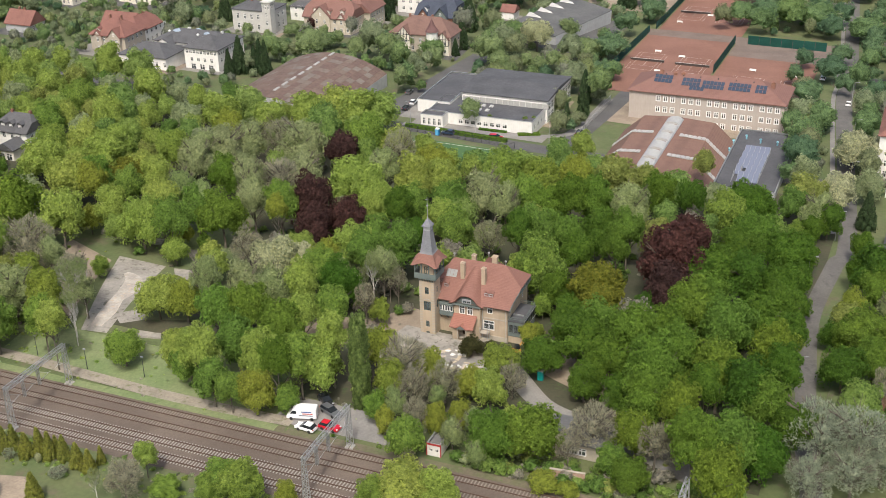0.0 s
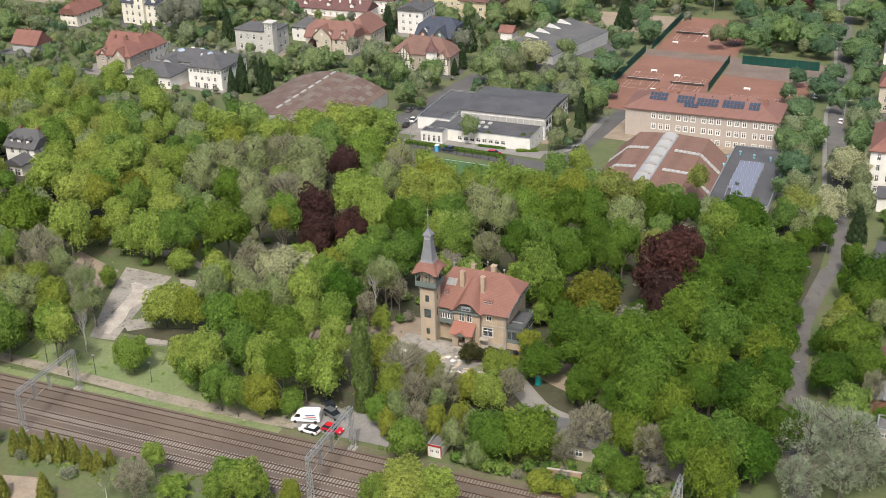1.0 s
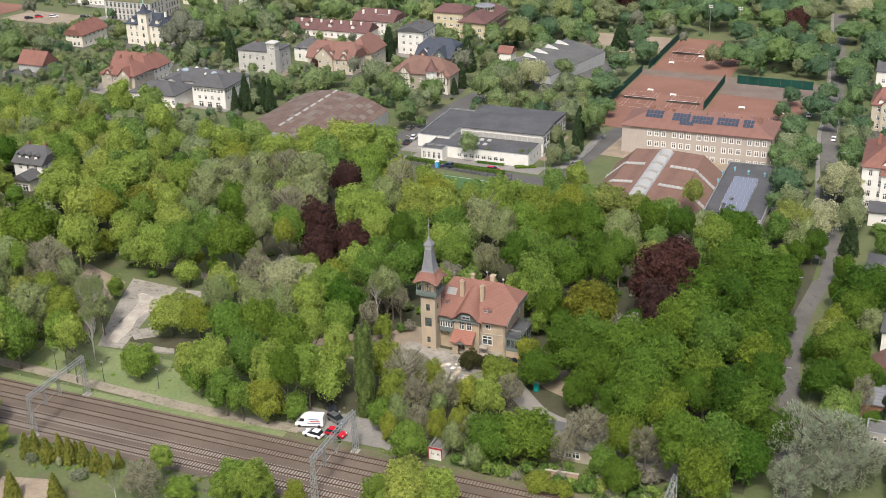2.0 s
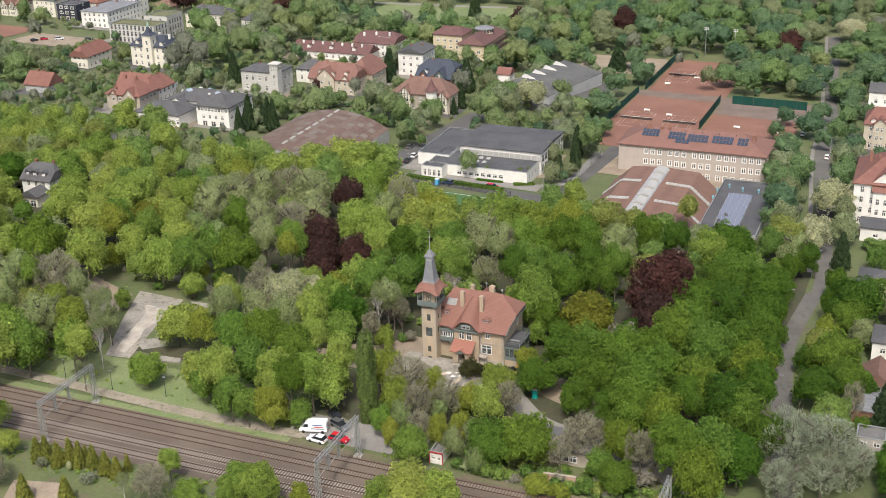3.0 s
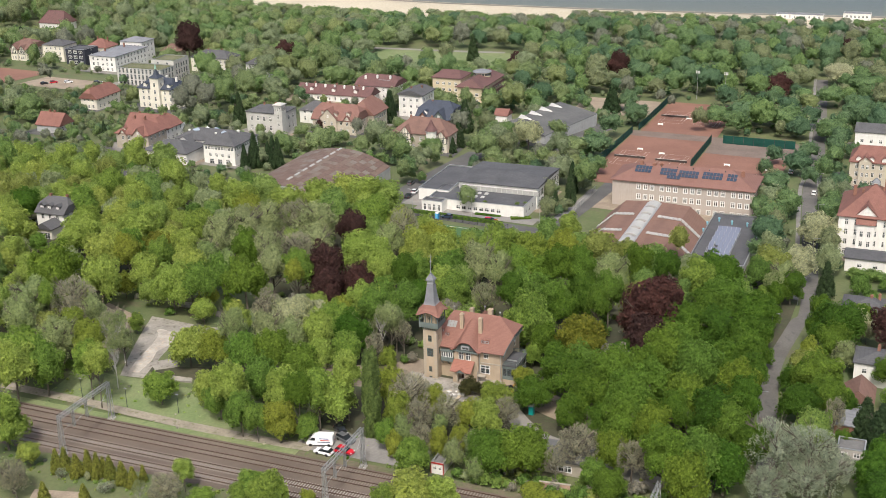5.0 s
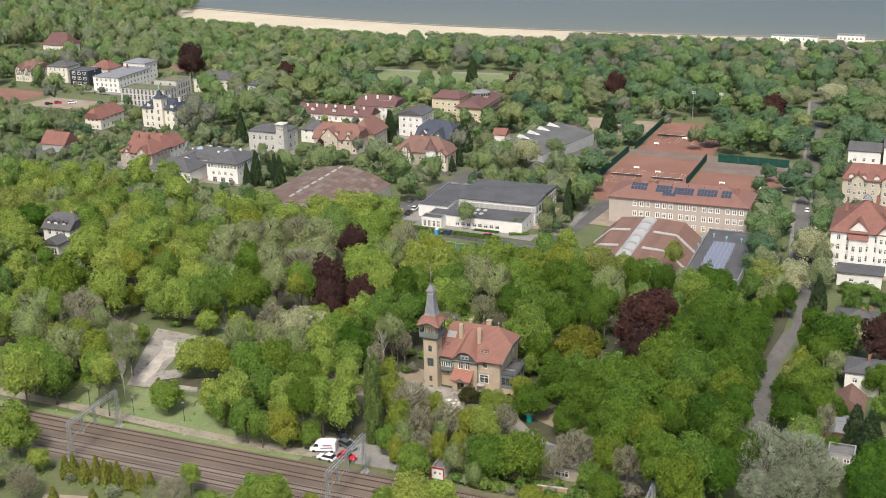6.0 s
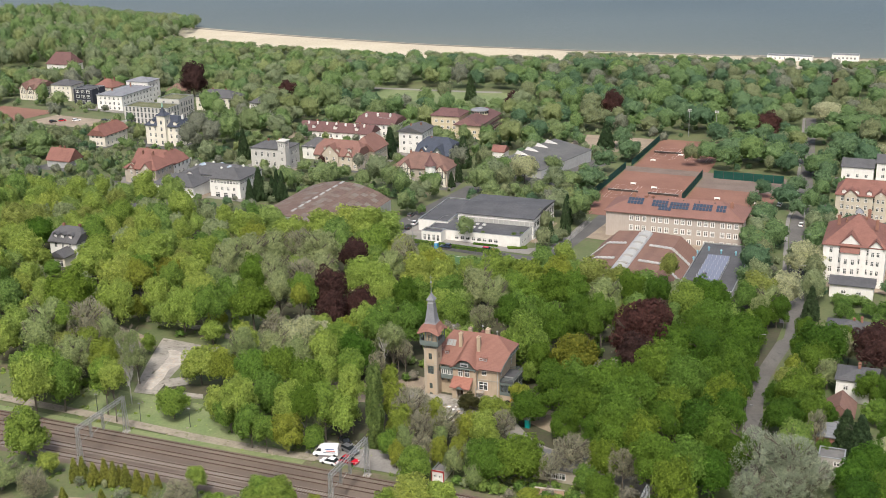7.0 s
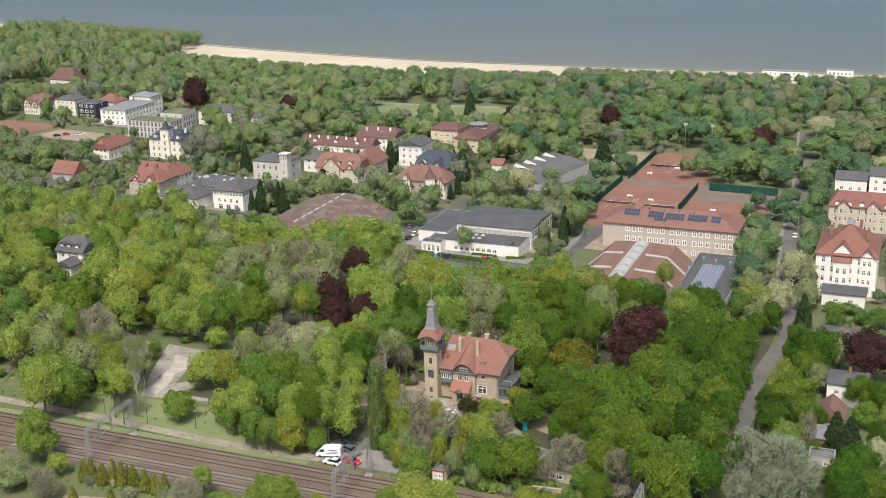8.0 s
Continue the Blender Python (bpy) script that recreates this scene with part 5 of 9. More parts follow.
    for p, d, hs in ((o(-a, -a), X, fh), (o(a, -a), Y, sh), (o(a, a), -X, []), (o(-a, a), -Y, fh)):
        facade(bm, p, d, 2 * a, 14.0, hs)
    bmesh.ops.remove_doubles(bm, verts=bm.verts, dist=0.001)
    tw = part("tower", bm, OCHRE, root, "slim square ochre tower")
    windows(tw, o(-a, -a), X, fh, FRAME_GREEN)
    windows(tw, o(a, -a), Y, sh, FRAME_GREEN)
    qm = None
    for i in range(22):
        for sx, sy in ((-1, -1), (1, -1), (1, 1)):
            if qm is None:
                bm = bmesh.new()
                box(bm, -0.34, -0.34, 0.02, 0.34, 0.34, 0.36)
                ob = part("quoin", bm, STONE, tw)
                qm = ob.data
            else:
                ob = share("quoin", qm, tw)
            k = 0.05 if i % 2 else -0.05
            ob.matrix_basis = Matrix.Translation((cx + sx * (a - 0.31), cy + sy * (a - 0.31), -0.2 + i * 0.62)) @ Matrix.Diagonal((1 + k, 1 - k, 1, 1))
    bm = bmesh.new()
    ring = 18
    for i in range(8):
        an = math.pi * i / 8
        an2 = math.pi * (i + 1) / 8
        beam(bm, (cx + 0.98 * math.cos(an), cy - a - 0.03, 8.0 + 0.75 * math.sin(an)), (cx + 0.98 * math.cos(an2), cy - a - 0.03, 8.0 + 0.75 * math.sin(an2)), 0.16)
    part("arch", bm, STONE, tw)
    bm = bmesh.new()
    b = 2.35
    box(bm, cx - b, cy - b, 13.7, cx + b, cy + b, 14.0)
    part("gallery_floor", bm, WOOD_GREEN, tw)
    for s in (-1, 1):
        for t in (-1.4, -0.84, -0.28, 0.28, 0.84, 1.4):
            for p, q in (((cx + t, cy + s * a, 12.9), (cx + t, cy + s * (b - 0.1), 13.7)), ((cx + s * a, cy + t, 12.9), (cx + s * (b - 0.1), cy + t, 13.7))):
                bm = bmesh.new()
                beam(bm, p, q, 0.16)
                part("corbel", bm, WOOD_GREEN, tw)
    bm = bmesh.new()
    for s in (-1, 1):
        box(bm, cx - b, cy + s * b - 0.06, 14.0, cx + b, cy + s * b + 0.06, 15.0)
        box(bm, cx + s * b - 0.06, cy - b + 0.06, 14.0, cx + s * b + 0.06, cy + b - 0.06, 15.0)
    part("parapet", bm, WOOD_GREEN, tw, "dark green timber parapet")
    for i in range(4):
        for t in (-b + 0.1, -0.8, 0.8):
            x, y = ((t, -b + 0.1), (b - 0.1, t), (-t, b - 0.1), (-b + 0.1, -t))[i]
            bm = bmesh.new()
            box(bm, cx + x - 0.1, cy + y - 0.1, 15.0, cx + x + 0.1, cy + y + 0.1, 17.3)
            if abs(t) > 1:
                beam(bm, (cx + x, cy + y, 15.6), (cx + x * 0.6, cy + y * 0.6 if i % 2 else cy + y, 16.6), 0.12)
            part("post", bm, WOOD_GREEN, tw)
    bm = bmesh.new()
    box(bm, cx - 1.5, cy - 1.5, 14.0, cx + 1.5, cy + 1.5, 18.3)
    part("belvedere_core", bm, OCHRE, tw)
    fr, pane = window_meshes(0.9, 1.6, FRAME_GREEN, True)
    for m in (Matrix.Translation((cx, cy - 1.56, 14.6)), Matrix.Translation((cx + 1.56, cy, 14.6)) @ Matrix.Rotation(math.pi / 2, 4, "Z")):
        ob = share("window", fr, tw, m)
    # flared red skirt with arched eaves
    bm = bmesh.new()
    n = 12
    loops = []
    for half, z, arch, flare in ((2.85, 16.75, 0.8, 0.0), (2.45, 17.3, 0.7, 0), (1.95, 18.0, 0.3, 0), (1.45, 19.0, 0, 0)):
        lp = []
        for q in range(4):
            for i in range(n):
                t = -1 + 2 * i / n
                zz_ = z + arch * max(0, math.cos(t * 1.9)) ** 1.3 * (1 if abs(t) < 0.83 else 0)
                x, y = ((t * half, -half), (half, t * half), (-t * half, half), (-half, -t * half))[q]
                lp.append(bm.verts.new((cx + x, cy + y, zz_)))
        loops.append(lp)
    for l0, l1 in zip(loops, loops[1:]):
        for i in range(4 * n):
            j = (i + 1) % (4 * n)
            bm.faces.new((l0[i], l0[j], l1[j], l1[i]))
    bmesh.ops.recalc_face_normals(bm, faces=bm.faces)
    bmesh.ops.solidify(bm, geom=bm.faces[:], thickness=-0.14)
    part("skirt_roof", bm, VILLA_TILE, tw, "flared red tiled skirt roof")
    def frustum(name, rings, m, label=""):
        bm = bmesh.new()
        prev = None
        for h, z in rings:
            lp = [bm.verts.new((cx + sx * h, cy + sy * h, z)) for sx, sy in ((-1, -1), (1, -1), (1, 1), (-1, 1))]
            if prev:
                for i in range(4):
                    bm.faces.new((prev[i], prev[(i + 1) % 4], lp[(i + 1) % 4], lp[i]))
            else:
                bm.faces.new(lp[::-1])
            prev = lp
        bm.faces.new(prev)
        part(name, bm, m, tw, label)
    frustum("spire", [(1.6, 18.8), (1.3, 19.5), (1.0, 21.6), (0.74, 24.0)], SPIRE, "steep grey slate spire")
    frustum("lantern", [(0.72, 24.0), (0.72, 24.9)], FRAME_GREY)
    frustum("lantern_cap", [(1.0, 24.85), (0.95, 25.1), (0.5, 25.8), (0.14, 26.5)], SPIRE)
    bm = bmesh.new()
    tube(bm, [(cx, cy, 26.3, 0.14), (cx, cy, 27.0, 0.09), (cx, cy, 31.2, 0.05)], 6)
    bmesh.ops.create_icosphere(bm, subdivisions=2, radius=0.24, matrix=Matrix.Translation((cx, cy, 29.3)))
    beam(bm, (cx - 0.5, cy, 30.6), (cx + 0.5, cy, 30.6), 0.06)
    part("weather_vane", bm, STEEL, tw)


VILLA_TILE = tiled("weathered_red_tiles", (0.172, 0.08, 0.06), (0.215, 0.105, 0.08), 0.33, stain=(0.8, 0.78, 0.76))
PORCH_TILE = tiled("bright_red_tiles", (0.23, 0.098, 0.07), (0.275, 0.12, 0.088), 0.33, stain=(0.85, 0.82, 0.8))
DOOR_WOOD = plaster("dark_wood_door", (0.09, 0.05, 0.03), 0.7)
villa_with_tower()

# ---- vehicles ----
TYRE = paint("tyre", (0.02, 0.02, 0.02), 0.9)
CAR_GLASS = paint("dark_car_glass", (0.02, 0.024, 0.028), 0.08)
LAMP_WHITE = paint("headlight", (0.7, 0.7, 0.68), 0.2)
LAMP_RED = paint("tail_light", (0.35, 0.02, 0.02), 0.3)
CAR_PAINT = {"white": paint("white_car_paint", (0.78, 0.79, 0.8), 0.25, 0, 0.5, 0.97), "red": paint("red_car_paint", (0.5, 0.012, 0.03), 0.25, 0, 0.5, 0.95),
             "silver": paint("grey_car_paint", (0.2, 0.21, 0.22), 0.3, 0.5, 0.5), "black": paint("black_car_paint", (0.02, 0.022, 0.026), 0.25, 0, 0.5), "blue": paint("blue_car_paint", (0.02, 0.05, 0.11), 0.3, 0, 0.5)}
CAR_FORMS = {}


def car(colour, x, y, turn, form="hatch", label=""):
    """A car, its nose to local +x."""
    L, W, top, prof, cab = {
        "hatch": (4.1, 1.75, 1.48, [(0, .45), (0.02, .85), (0.25, .98), (2.9, .95), (3.9, .78), (4.1, .55), (4.1, .3), (0, .3)], [(0.12, .95), (0.5, 1.46), (2.0, 1.48), (3.0, .95)]),
        "estate": (4.6, 1.8, 1.5, [(0, .45), (0.02, .9), (0.2, .98), (3.3, .95), (4.4, .78), (4.6, .55), (4.6, .3), (0, .3)], [(0.1, .95), (0.35, 1.46), (2.5, 1.5), (3.4, .95)]),
        "van": (5.7, 2.05, 2.5, [(0, .45), (0, 2.3), (0.15, 2.48), (4.0, 2.5), (4.5, 2.2), (5.0, 1.35), (5.6, 1.05), (5.7, .6), (5.7, .35), (0, .35)], [(3.75, 1.4), (3.75, 2.1), (4.43, 2.1), (4.93, 1.4)]),
    }[form]
    root = thing("van" if form == "van" else "car", x, y, land(x, y) + 0.2, turn, label, "van" if form == "van" else "car", "parked vehicles")
    if (form, colour) not in CAR_FORMS:
        ms = []
        def keep(name, bm, m):
            me = bpy.data.meshes.new(name)
            bm.to_mesh(me), bm.free()
            me.materials.append(m)
            ms.append((name, me))
        def extrude(prof, w0, w1=None, off=0.0):
            bm = bmesh.new()
            w1 = w0 if w1 is None else w1
            rows = [[bm.verts.new((px_ - L / 2, s * (w0 if z < 1.1 else w1), z)) for px_, z in prof] for s in (-1, 1)]
            bm.faces.new(rows[0]), bm.faces.new(rows[1][::-1])
            n = len(prof)
            for i in range(n):
                bm.faces.new((rows[0][(i + 1) % n], rows[0][i], rows[1][i], rows[1][(i + 1) % n]))
            bmesh.ops.recalc_face_normals(bm, faces=bm.faces)
            return bm
        bm = extrude(prof, W / 2)
        bmesh.ops.bevel(bm, geom=bm.edges[:], offset=0.07, segments=2, affect="EDGES")
        keep("body", bm, CAR_PAINT[colour])
        if form == "van":
            keep("side_glass", extrude(cab, W / 2 + 0.012), CAR_GLASS)
            bm = bmesh.new()
            hull(bm, [(px_ - L / 2, s * W * 0.43, z) for px_, z in ((4.55, 2.14), (4.98, 1.42), (4.6, 2.15), (5.02, 1.43)) for s in (-1, 1)])
            keep("windscreen", bm, CAR_GLASS)
        else:
            keep("glass", extrude(cab, W / 2 - 0.06, W / 2 - 0.2), CAR_GLASS)
            bm = bmesh.new()
            r0, r1 = cab[1], cab[2]
            hull(bm, [(r0[0] - L / 2 + 0.1, s * (W / 2 - 0.22), r0[1] + d) for s in (-1, 1) for d in (0.0, 0.03)] + [(r1[0] - L / 2 - 0.05, s * (W / 2 - 0.22), r1[1] + d) for s in (-1, 1) for d in (0.0, 0.03)])
            keep("roof", bm, CAR_PAINT[colour])
        for px_ in (0.85, L - 0.9):
            for s in (-1, 1):
                bm = bmesh.new()
                bmesh.ops.create_cone(bm, cap_ends=True, segments=14, radius1=0.33, radius2=0.33, depth=0.22, matrix=Matrix.Translation((px_ - L / 2, s * (W / 2 - 0.09), 0.33)) @ Matrix.Rotation(math.pi / 2, 4, "X"))
                keep("wheel", bm, TYRE)
        for s in (-1, 1):
            bm = bmesh.new()
            box(bm, L / 2 - 0.22, s * W * 0.36 - 0.16, 0.66, L / 2 - 0.005, s * W * 0.36 + 0.16, 0.8)
            keep("headlight", bm, LAMP_WHITE)
            bm = bmesh.new()
            box(bm, -L / 2 - 0.02, s * W * 0.38 - 0.12, 0.75, -L / 2 + 0.1, s * W * 0.38 + 0.12, 0.95)
            keep("tail_light", bm, LAMP_RED)
        CAR_FORMS[(form, colour)] = ms
    for name, me in CAR_FORMS[(form, colour)]:
        share(name, me, root)
    return root


van = car("white", -28.2, 190.4, radians(173), "van", "white delivery van with coloured side stripes, parked under trees")
for z0, c, x0, x1 in ((1.75, (0.05, 0.1, 0.28), -2.0, 0.0), (1.35, (0.45, 0.08, 0.06), -2.2, -0.2), (0.95, (0.15, 0.17, 0.22), -2.3, 0.4)):
    bm = bmesh.new()
    box(bm, x0, 1.026, z0, x1, 1.034, z0 + 0.22)
    part("stripe", bm, paint("van_stripe", c, 0.4), van)
car("white", -27.2, 186.4, radians(152), "hatch", "white hatchback parked beside the railway verge")
car("red", -22.8, 186.4, radians(-28), "hatch", "red hatchback parked beside the railway verge")
car("silver", -23.0, 191.4, radians(-46), "estate", "grey estate car parked under trees")
car("black", -24.2, 195.0, radians(-60), "hatch", "black car in the shade of trees")
car("silver", -9.0, 186.5, radians(-22), "hatch", "grey car half hidden by a bush")
for i, (cu, cw, col, ang) in enumerate(((-157, 345, "black", 70), (-157.5, 352, "white", 70), (-163.5, 362, "silver", 70), (-163, 372, "red", 70), (-157, 384, "blue", 70), (-98, 345, "black", 67),
                                        (-404, 470, "white", 20), (-410, 466, "red", 20), (-412, 461, "black", 40), (-390, 476, "black", 15), (-19, 395, "silver", 67), (-23.5, 412, "white", 67),
                                        (-120, 329, "red", -22), (-135, 327, "blue", 158), (-100, 328, "black", -22), (-35, 440, "white", 67), (-254, 262, "silver", 10))):
    car(col, *grid(cu, cw), radians(ang), "hatch" if i % 3 else "estate", {"black": "black", "white": "white", "silver": "grey", "red": "red", "blue": "dark blue"}[col] + " car parked at the roadside in town")

# ---- yards round the town houses ----
for i, (bx, by, L, D, turn, m) in enumerate(BLOCKS):
    if bx * 0.3827 + by * 0.9239 > 340 and by < 640 and max(L, D) < 50 and m > 0.6:
        c, q, e = math.cos(turn), math.sin(turn), 2.2 + (i * 7 % 5)
        at = lambda u, w: (bx + u * c - w * q, by + u * q + w * c)
        sheet("house_yard", quad(at(-e, -e - 1.5), at(L + e, -e - 1.5), at(L + e * 0.5, D + 2), at(-e, D + 2)), 10, 10, (ASPHALT, PAVING, SOIL)[i % 3], "paved yard round a town house", "yard", lift=0.14)


# ---- fittings of the larger buildings ----
SOLAR = paint("solar_cells", (0.05, 0.075, 0.11), 0.2, 0.2)
# pale grey-blue base holds the sky's reflection in the collector glass
SOLAR_PALE = paint("glass_solar_collector", (0.17, 0.19, 0.25), 0.15, 0.1)


def tilted(root, name, x, y, z, w, l, tilt, m, cache, label=""):
    """A flat panel w by l, tilted up from its lower edge."""
    if name not in cache:
        bm = bmesh.new()
        box(bm, -w / 2, 0, 0, w / 2, l, 0.05)
        ob = part(name, bm, m, root, label)
        cache[name] = ob.data
    else:
        ob = share(name, cache[name], root)
    ob.matrix_basis = pose(x, y, z, tilt)
    return ob


cache = {}
ang = math.degrees(math.atan2(4.3, 9.7))
for x0, n, rows, y0 in ((7.4, 5, 2, 3.9), (16.4, 5, 2, 3.5), (22.9, 6, 2, 3.1), (31.2, 6, 2, 3.3), (39.6, 3, 2, 3.3), (19.2, 4, 1, 1.9)):
    for i in range(n):
        for j in range(rows):
            y = y0 + j * 1.75
            tilted(school, "solar_panel", x0 + i * 1.16, y, 10.9 + 0.22 + (y + 0.7) * 4.3 / 9.7 + 0.14, 1.02, 1.65, ang, SOLAR, cache, "dark blue solar panel")
for x, y, top in ((8.5, 8.2, 6.0), (15.5, 8.4, 5.6), (13.0, 8.2, 5.5), (44.0, 8.0, 5.4)):
    chimney(school, x, y, 13.6, 10.9 + top - 0.9, BRICK, 1.2)
for i in range(6):
    bm = bmesh.new()
    tube(bm, [(10 + i * 5.6, 7.6, 13.6, 0.16), (10 + i * 5.6, 7.6, 15.2, 0.16)], 8)
    part("vent_pipe", bm, DARK_METAL, school)
bm = bmesh.new()
tube(bm, [(49.1, -0.1, 0, 0.07), (49.1, -0.1, 10.8, 0.07)], 6)
part("downpipe", bm, MAROON_TILE, school)

# collectors on the annexe roof
x, y = grid(-46.6, 318.2)
rack = thing("solar_rack", x, y, -6.42, G, "rack of pale glass solar collectors on a flat roof", "solar collector")
cache = {}
for i in range(5):
    for j in range(5):
        if (i, j) in ((0, 0), (1, 1)):
            continue
        tilted(rack, "collector", 0.7 + i * 1.42, j * 5.1, 0.25, 1.3, 4.4, 20, SOLAR_PALE, cache)
for j in range(5):
    for i in range(6):
        bm = bmesh.new()
        beam(bm, (i * 1.42, j * 5.1 + 4.1, 0), (i * 1.42, j * 5.1 + 4.1, 1.6), 0.1)
        beam(bm, (i * 1.42, j * 5.1, 0.15), (i * 1.42, j * 5.1 + 4.2, 1.72), 0.1)
        beam(bm, (i * 1.42, j * 5.1 - 0.6, 0.1), (i * 1.42, j * 5.1 + 4.5, 0.1), 0.1)
        part("stand", bm, STEEL, rack)
TEAL = paint("light_blue_cowl", (0.2, 0.42, 0.5), 0.5)
for u, w in ((-48, 352), (-43.5, 350), (-38.5, 349.5), (-51.0, 340), (-51, 347)):
    x, y = grid(u, w)
    v = thing("roof_cowl", x, y, -6.47, G, "small light blue ventilation cowl on felt roof", "vent", "roof cowls")
    bm = bmesh.new()
    tube(bm, [(0, 0, 0, 0.25), (0, 0, 1.0, 0.25), (0, 0, 1.05, 0.45), (0, 0, 1.4, 0.3)], 10)
    part("cowl", bm, TEAL, v)

# clerestory and roof lights of the gym
x, y = grid(-139.5, 350.5)
cl = thing("clerestory", x, y, -8.8, G, "white glazed clerestory strip above the low roof", "window")
for i in range(15):
    bm = bmesh.new()
    box(bm, 0.4 + i * 1.95, -0.25, 5.2, 2.2 + i * 1.95, -0.04, 6.9)
    part("pane", bm, SKYLIGHT, cl)
for i in range(4):
    for j in range(2):
        x, y = grid(-136 + i * 2.6, 343.5 + j * 4)
        s = thing("roof_light", x, y, -3.62, G, "low white dome roof light on felt roof", "roof light", "hall roof lights")
        bm = bmesh.new()
        hull(bm, [(a, b, 0.0) for a in (-0.7, 0.7) for b in (-0.9, 0.9)] + [(a, b, 0.45) for a in (-0.45, 0.45) for b in (-0.6, 0.6)])
        part("dome", bm, SKYLIGHT, s)

# clock tower of the cream mansion
x, y = grid(-327.5, 434.3)
tw = thing("clock_tower", x, y, -8.4, G, "cream stair tower with slate spire and copper ball", "tower")
bm = bmesh.new()
hs = storeys(4.6, 4, 1, 1.0, 1.9, 1.0, 3.3, 1.5)
for o, d in ((Vector((0, 0, 0)), Vector((1, 0, 0))), (Vector((4.6, 0, 0)), Vector((0, 1, 0))), (Vector((4.6, 4.6, 0)), Vector((-1, 0, 0))), (Vector((0, 4.6, 0)), Vector((0, -1, 0)))):
    facade(bm, o, d, 4.6, 15.2, hs)
bmesh.ops.remove_doubles(bm, verts=bm.verts, dist=0.001)
part("wall", bm, CREAM, tw)
for o, d in ((Vector((0, 0, 0)), Vector((1, 0, 0))), (Vector((4.6, 0, 0)), Vector((0, 1, 0)))):
    windows(tw, o, d, hs, FRAME_GREY)
bm = bmesh.new()
hull(bm, [(a, b, 15.2) for a in (-0.5, 5.1) for b in (-0.5, 5.1)] + [(a, b, 16.2) for a in (0.8, 3.8) for b in (0.8, 3.8)])
hull(bm, [(a, b, 16.0) for a in (1.0, 3.6) for b in (1.0, 3.6)] + [(2.3, 2.3, 19.5)])
part("spire", bm, NAVY_TILE, tw)
bm = bmesh.new()
tube(bm, [(2.3, 2.3, 19.0, 0.5), (2.3, 2.3, 19.8, 0.45), (2.3, 2.3, 21.5, 0.08)], 8)
part("finial", bm, paint("green_copper", (0.25, 0.42, 0.34), 0.6), tw)

# round turret of the brown-roofed villa
x, y = grid(-175.6, 411.6)
tu = thing("turret", x, y, -10.8, G, "round pale turret with conical red cap", "tower")
bm = bmesh.new()
tube(bm, [(0, 0, -1, 2.1), (0, 0, 9.6, 2.1), (0, 0, 9.7, 2.4), (0, 0, 10.1, 2.4)], 18)
part("wall", bm, WHITE, tu)
bm = bmesh.new()
tube(bm, [(0, 0, 10.1, 2.7), (0, 0, 11.9, 1.4), (0, 0, 15.0, 0.05)], 18)
part("cap", bm, MAROON_TILE, tu)
fr, pane = window_meshes(0.7, 1.5, FRAME_WHITE, True)
for k in range(5):
    for z in (1.6, 4.6, 7.4):
        a = -math.pi / 2 + (k - 2) * 0.62
        ob = share("window", fr, tu, Matrix.Translation((2.13 * math.cos(a), 2.13 * math.sin(a), z)) @ Matrix.Rotation(a + math.pi / 2, 4, "Z"))

# rotunda and balconies of the hotel
x, y = grid(-197, 530)
ro = thing("hotel_rotunda", x, y, -14.8, G, "round glazed rooftop lounge with grey roof", "rotunda")
bm = bmesh.new()
tube(bm, [(0, 0, 9.0, 4.3), (0, 0, 12.4, 4.3)], 20)
part("drum", bm, YELLOW, ro)
for k in range(20):
    a = 2 * math.pi * (k + 0.5) / 20
    bm = bmesh.new()
    box(bm, -0.52, -0.04, 10.9, 0.52, 0.04, 12.1)
    part("pane", bm, GLASS, ro).matrix_basis = Matrix.Translation((4.32 * math.cos(a), 4.32 * math.sin(a), 0)) @ Matrix.Rotation(a + math.pi / 2, 4, "Z")
bm = bmesh.new()
tube(bm, [(0, 0, 12.4, 4.8), (0, 0, 12.6, 4.8), (0, 0, 13.4, 2.4), (0, 0, 13.5, 0.2)], 20)
part("roof", bm, SPIRE, ro)
x, y = grid(-190.5, 513)
ba = thing("hotel_balconies", x, y, -14.8, G, "dark balcony galleries along the yellow hotel", "balcony")
for k in range(2):
    bm = bmesh.new()
    box(bm, 0.02, 0, 3.0 + k * 3.1, 1.5, 28, 3.15 + k * 3.1)
    box(bm, 1.42, 0, 3.15 + k * 3.1, 1.5, 28, 4.05 + k * 3.1)
    part("balcony", bm, MAROON_TILE, ba)

# gabled bay and dormers of the white house by the road
x, y = grid(-10, 343)
by = thing("gabled_bay", x, y, -10.6, G, "white gabled bay with arched window and red roof", "bay")
bm = bmesh.new()
hs = storeys(5.2, 3, 2, 1.1, 1.9, 0.9, 3.2, 0.4)
facade(bm, Vector((5.6, -1.2, 0)), Vector((1, 0, 0)), 5.2, 11.4, hs)
facade(bm, Vector((10.8, -1.2, 0)), Vector((0, 1, 0)), 1.2, 11.4, [])
facade(bm, Vector((5.6, 0, 0)), Vector((0, -1, 0)), 1.2, 11.4, [])
part("wall", bm, WHITE, by)
windows(by, Vector((5.6, -1.2, 0)), Vector((1, 0, 0)), hs, FRAME_WHITE)
bm = bmesh.new()
hull(bm, [(5.2, -1.7, 11.4), (11.2, -1.7, 11.4), (5.2, 0, 13.0), (11.2, 0, 13.0), (5.2, 0, 11.4), (11.2, 0, 11.4)])
part("bay_roof", bm, RED_TILE, by)
bm = bmesh.new()
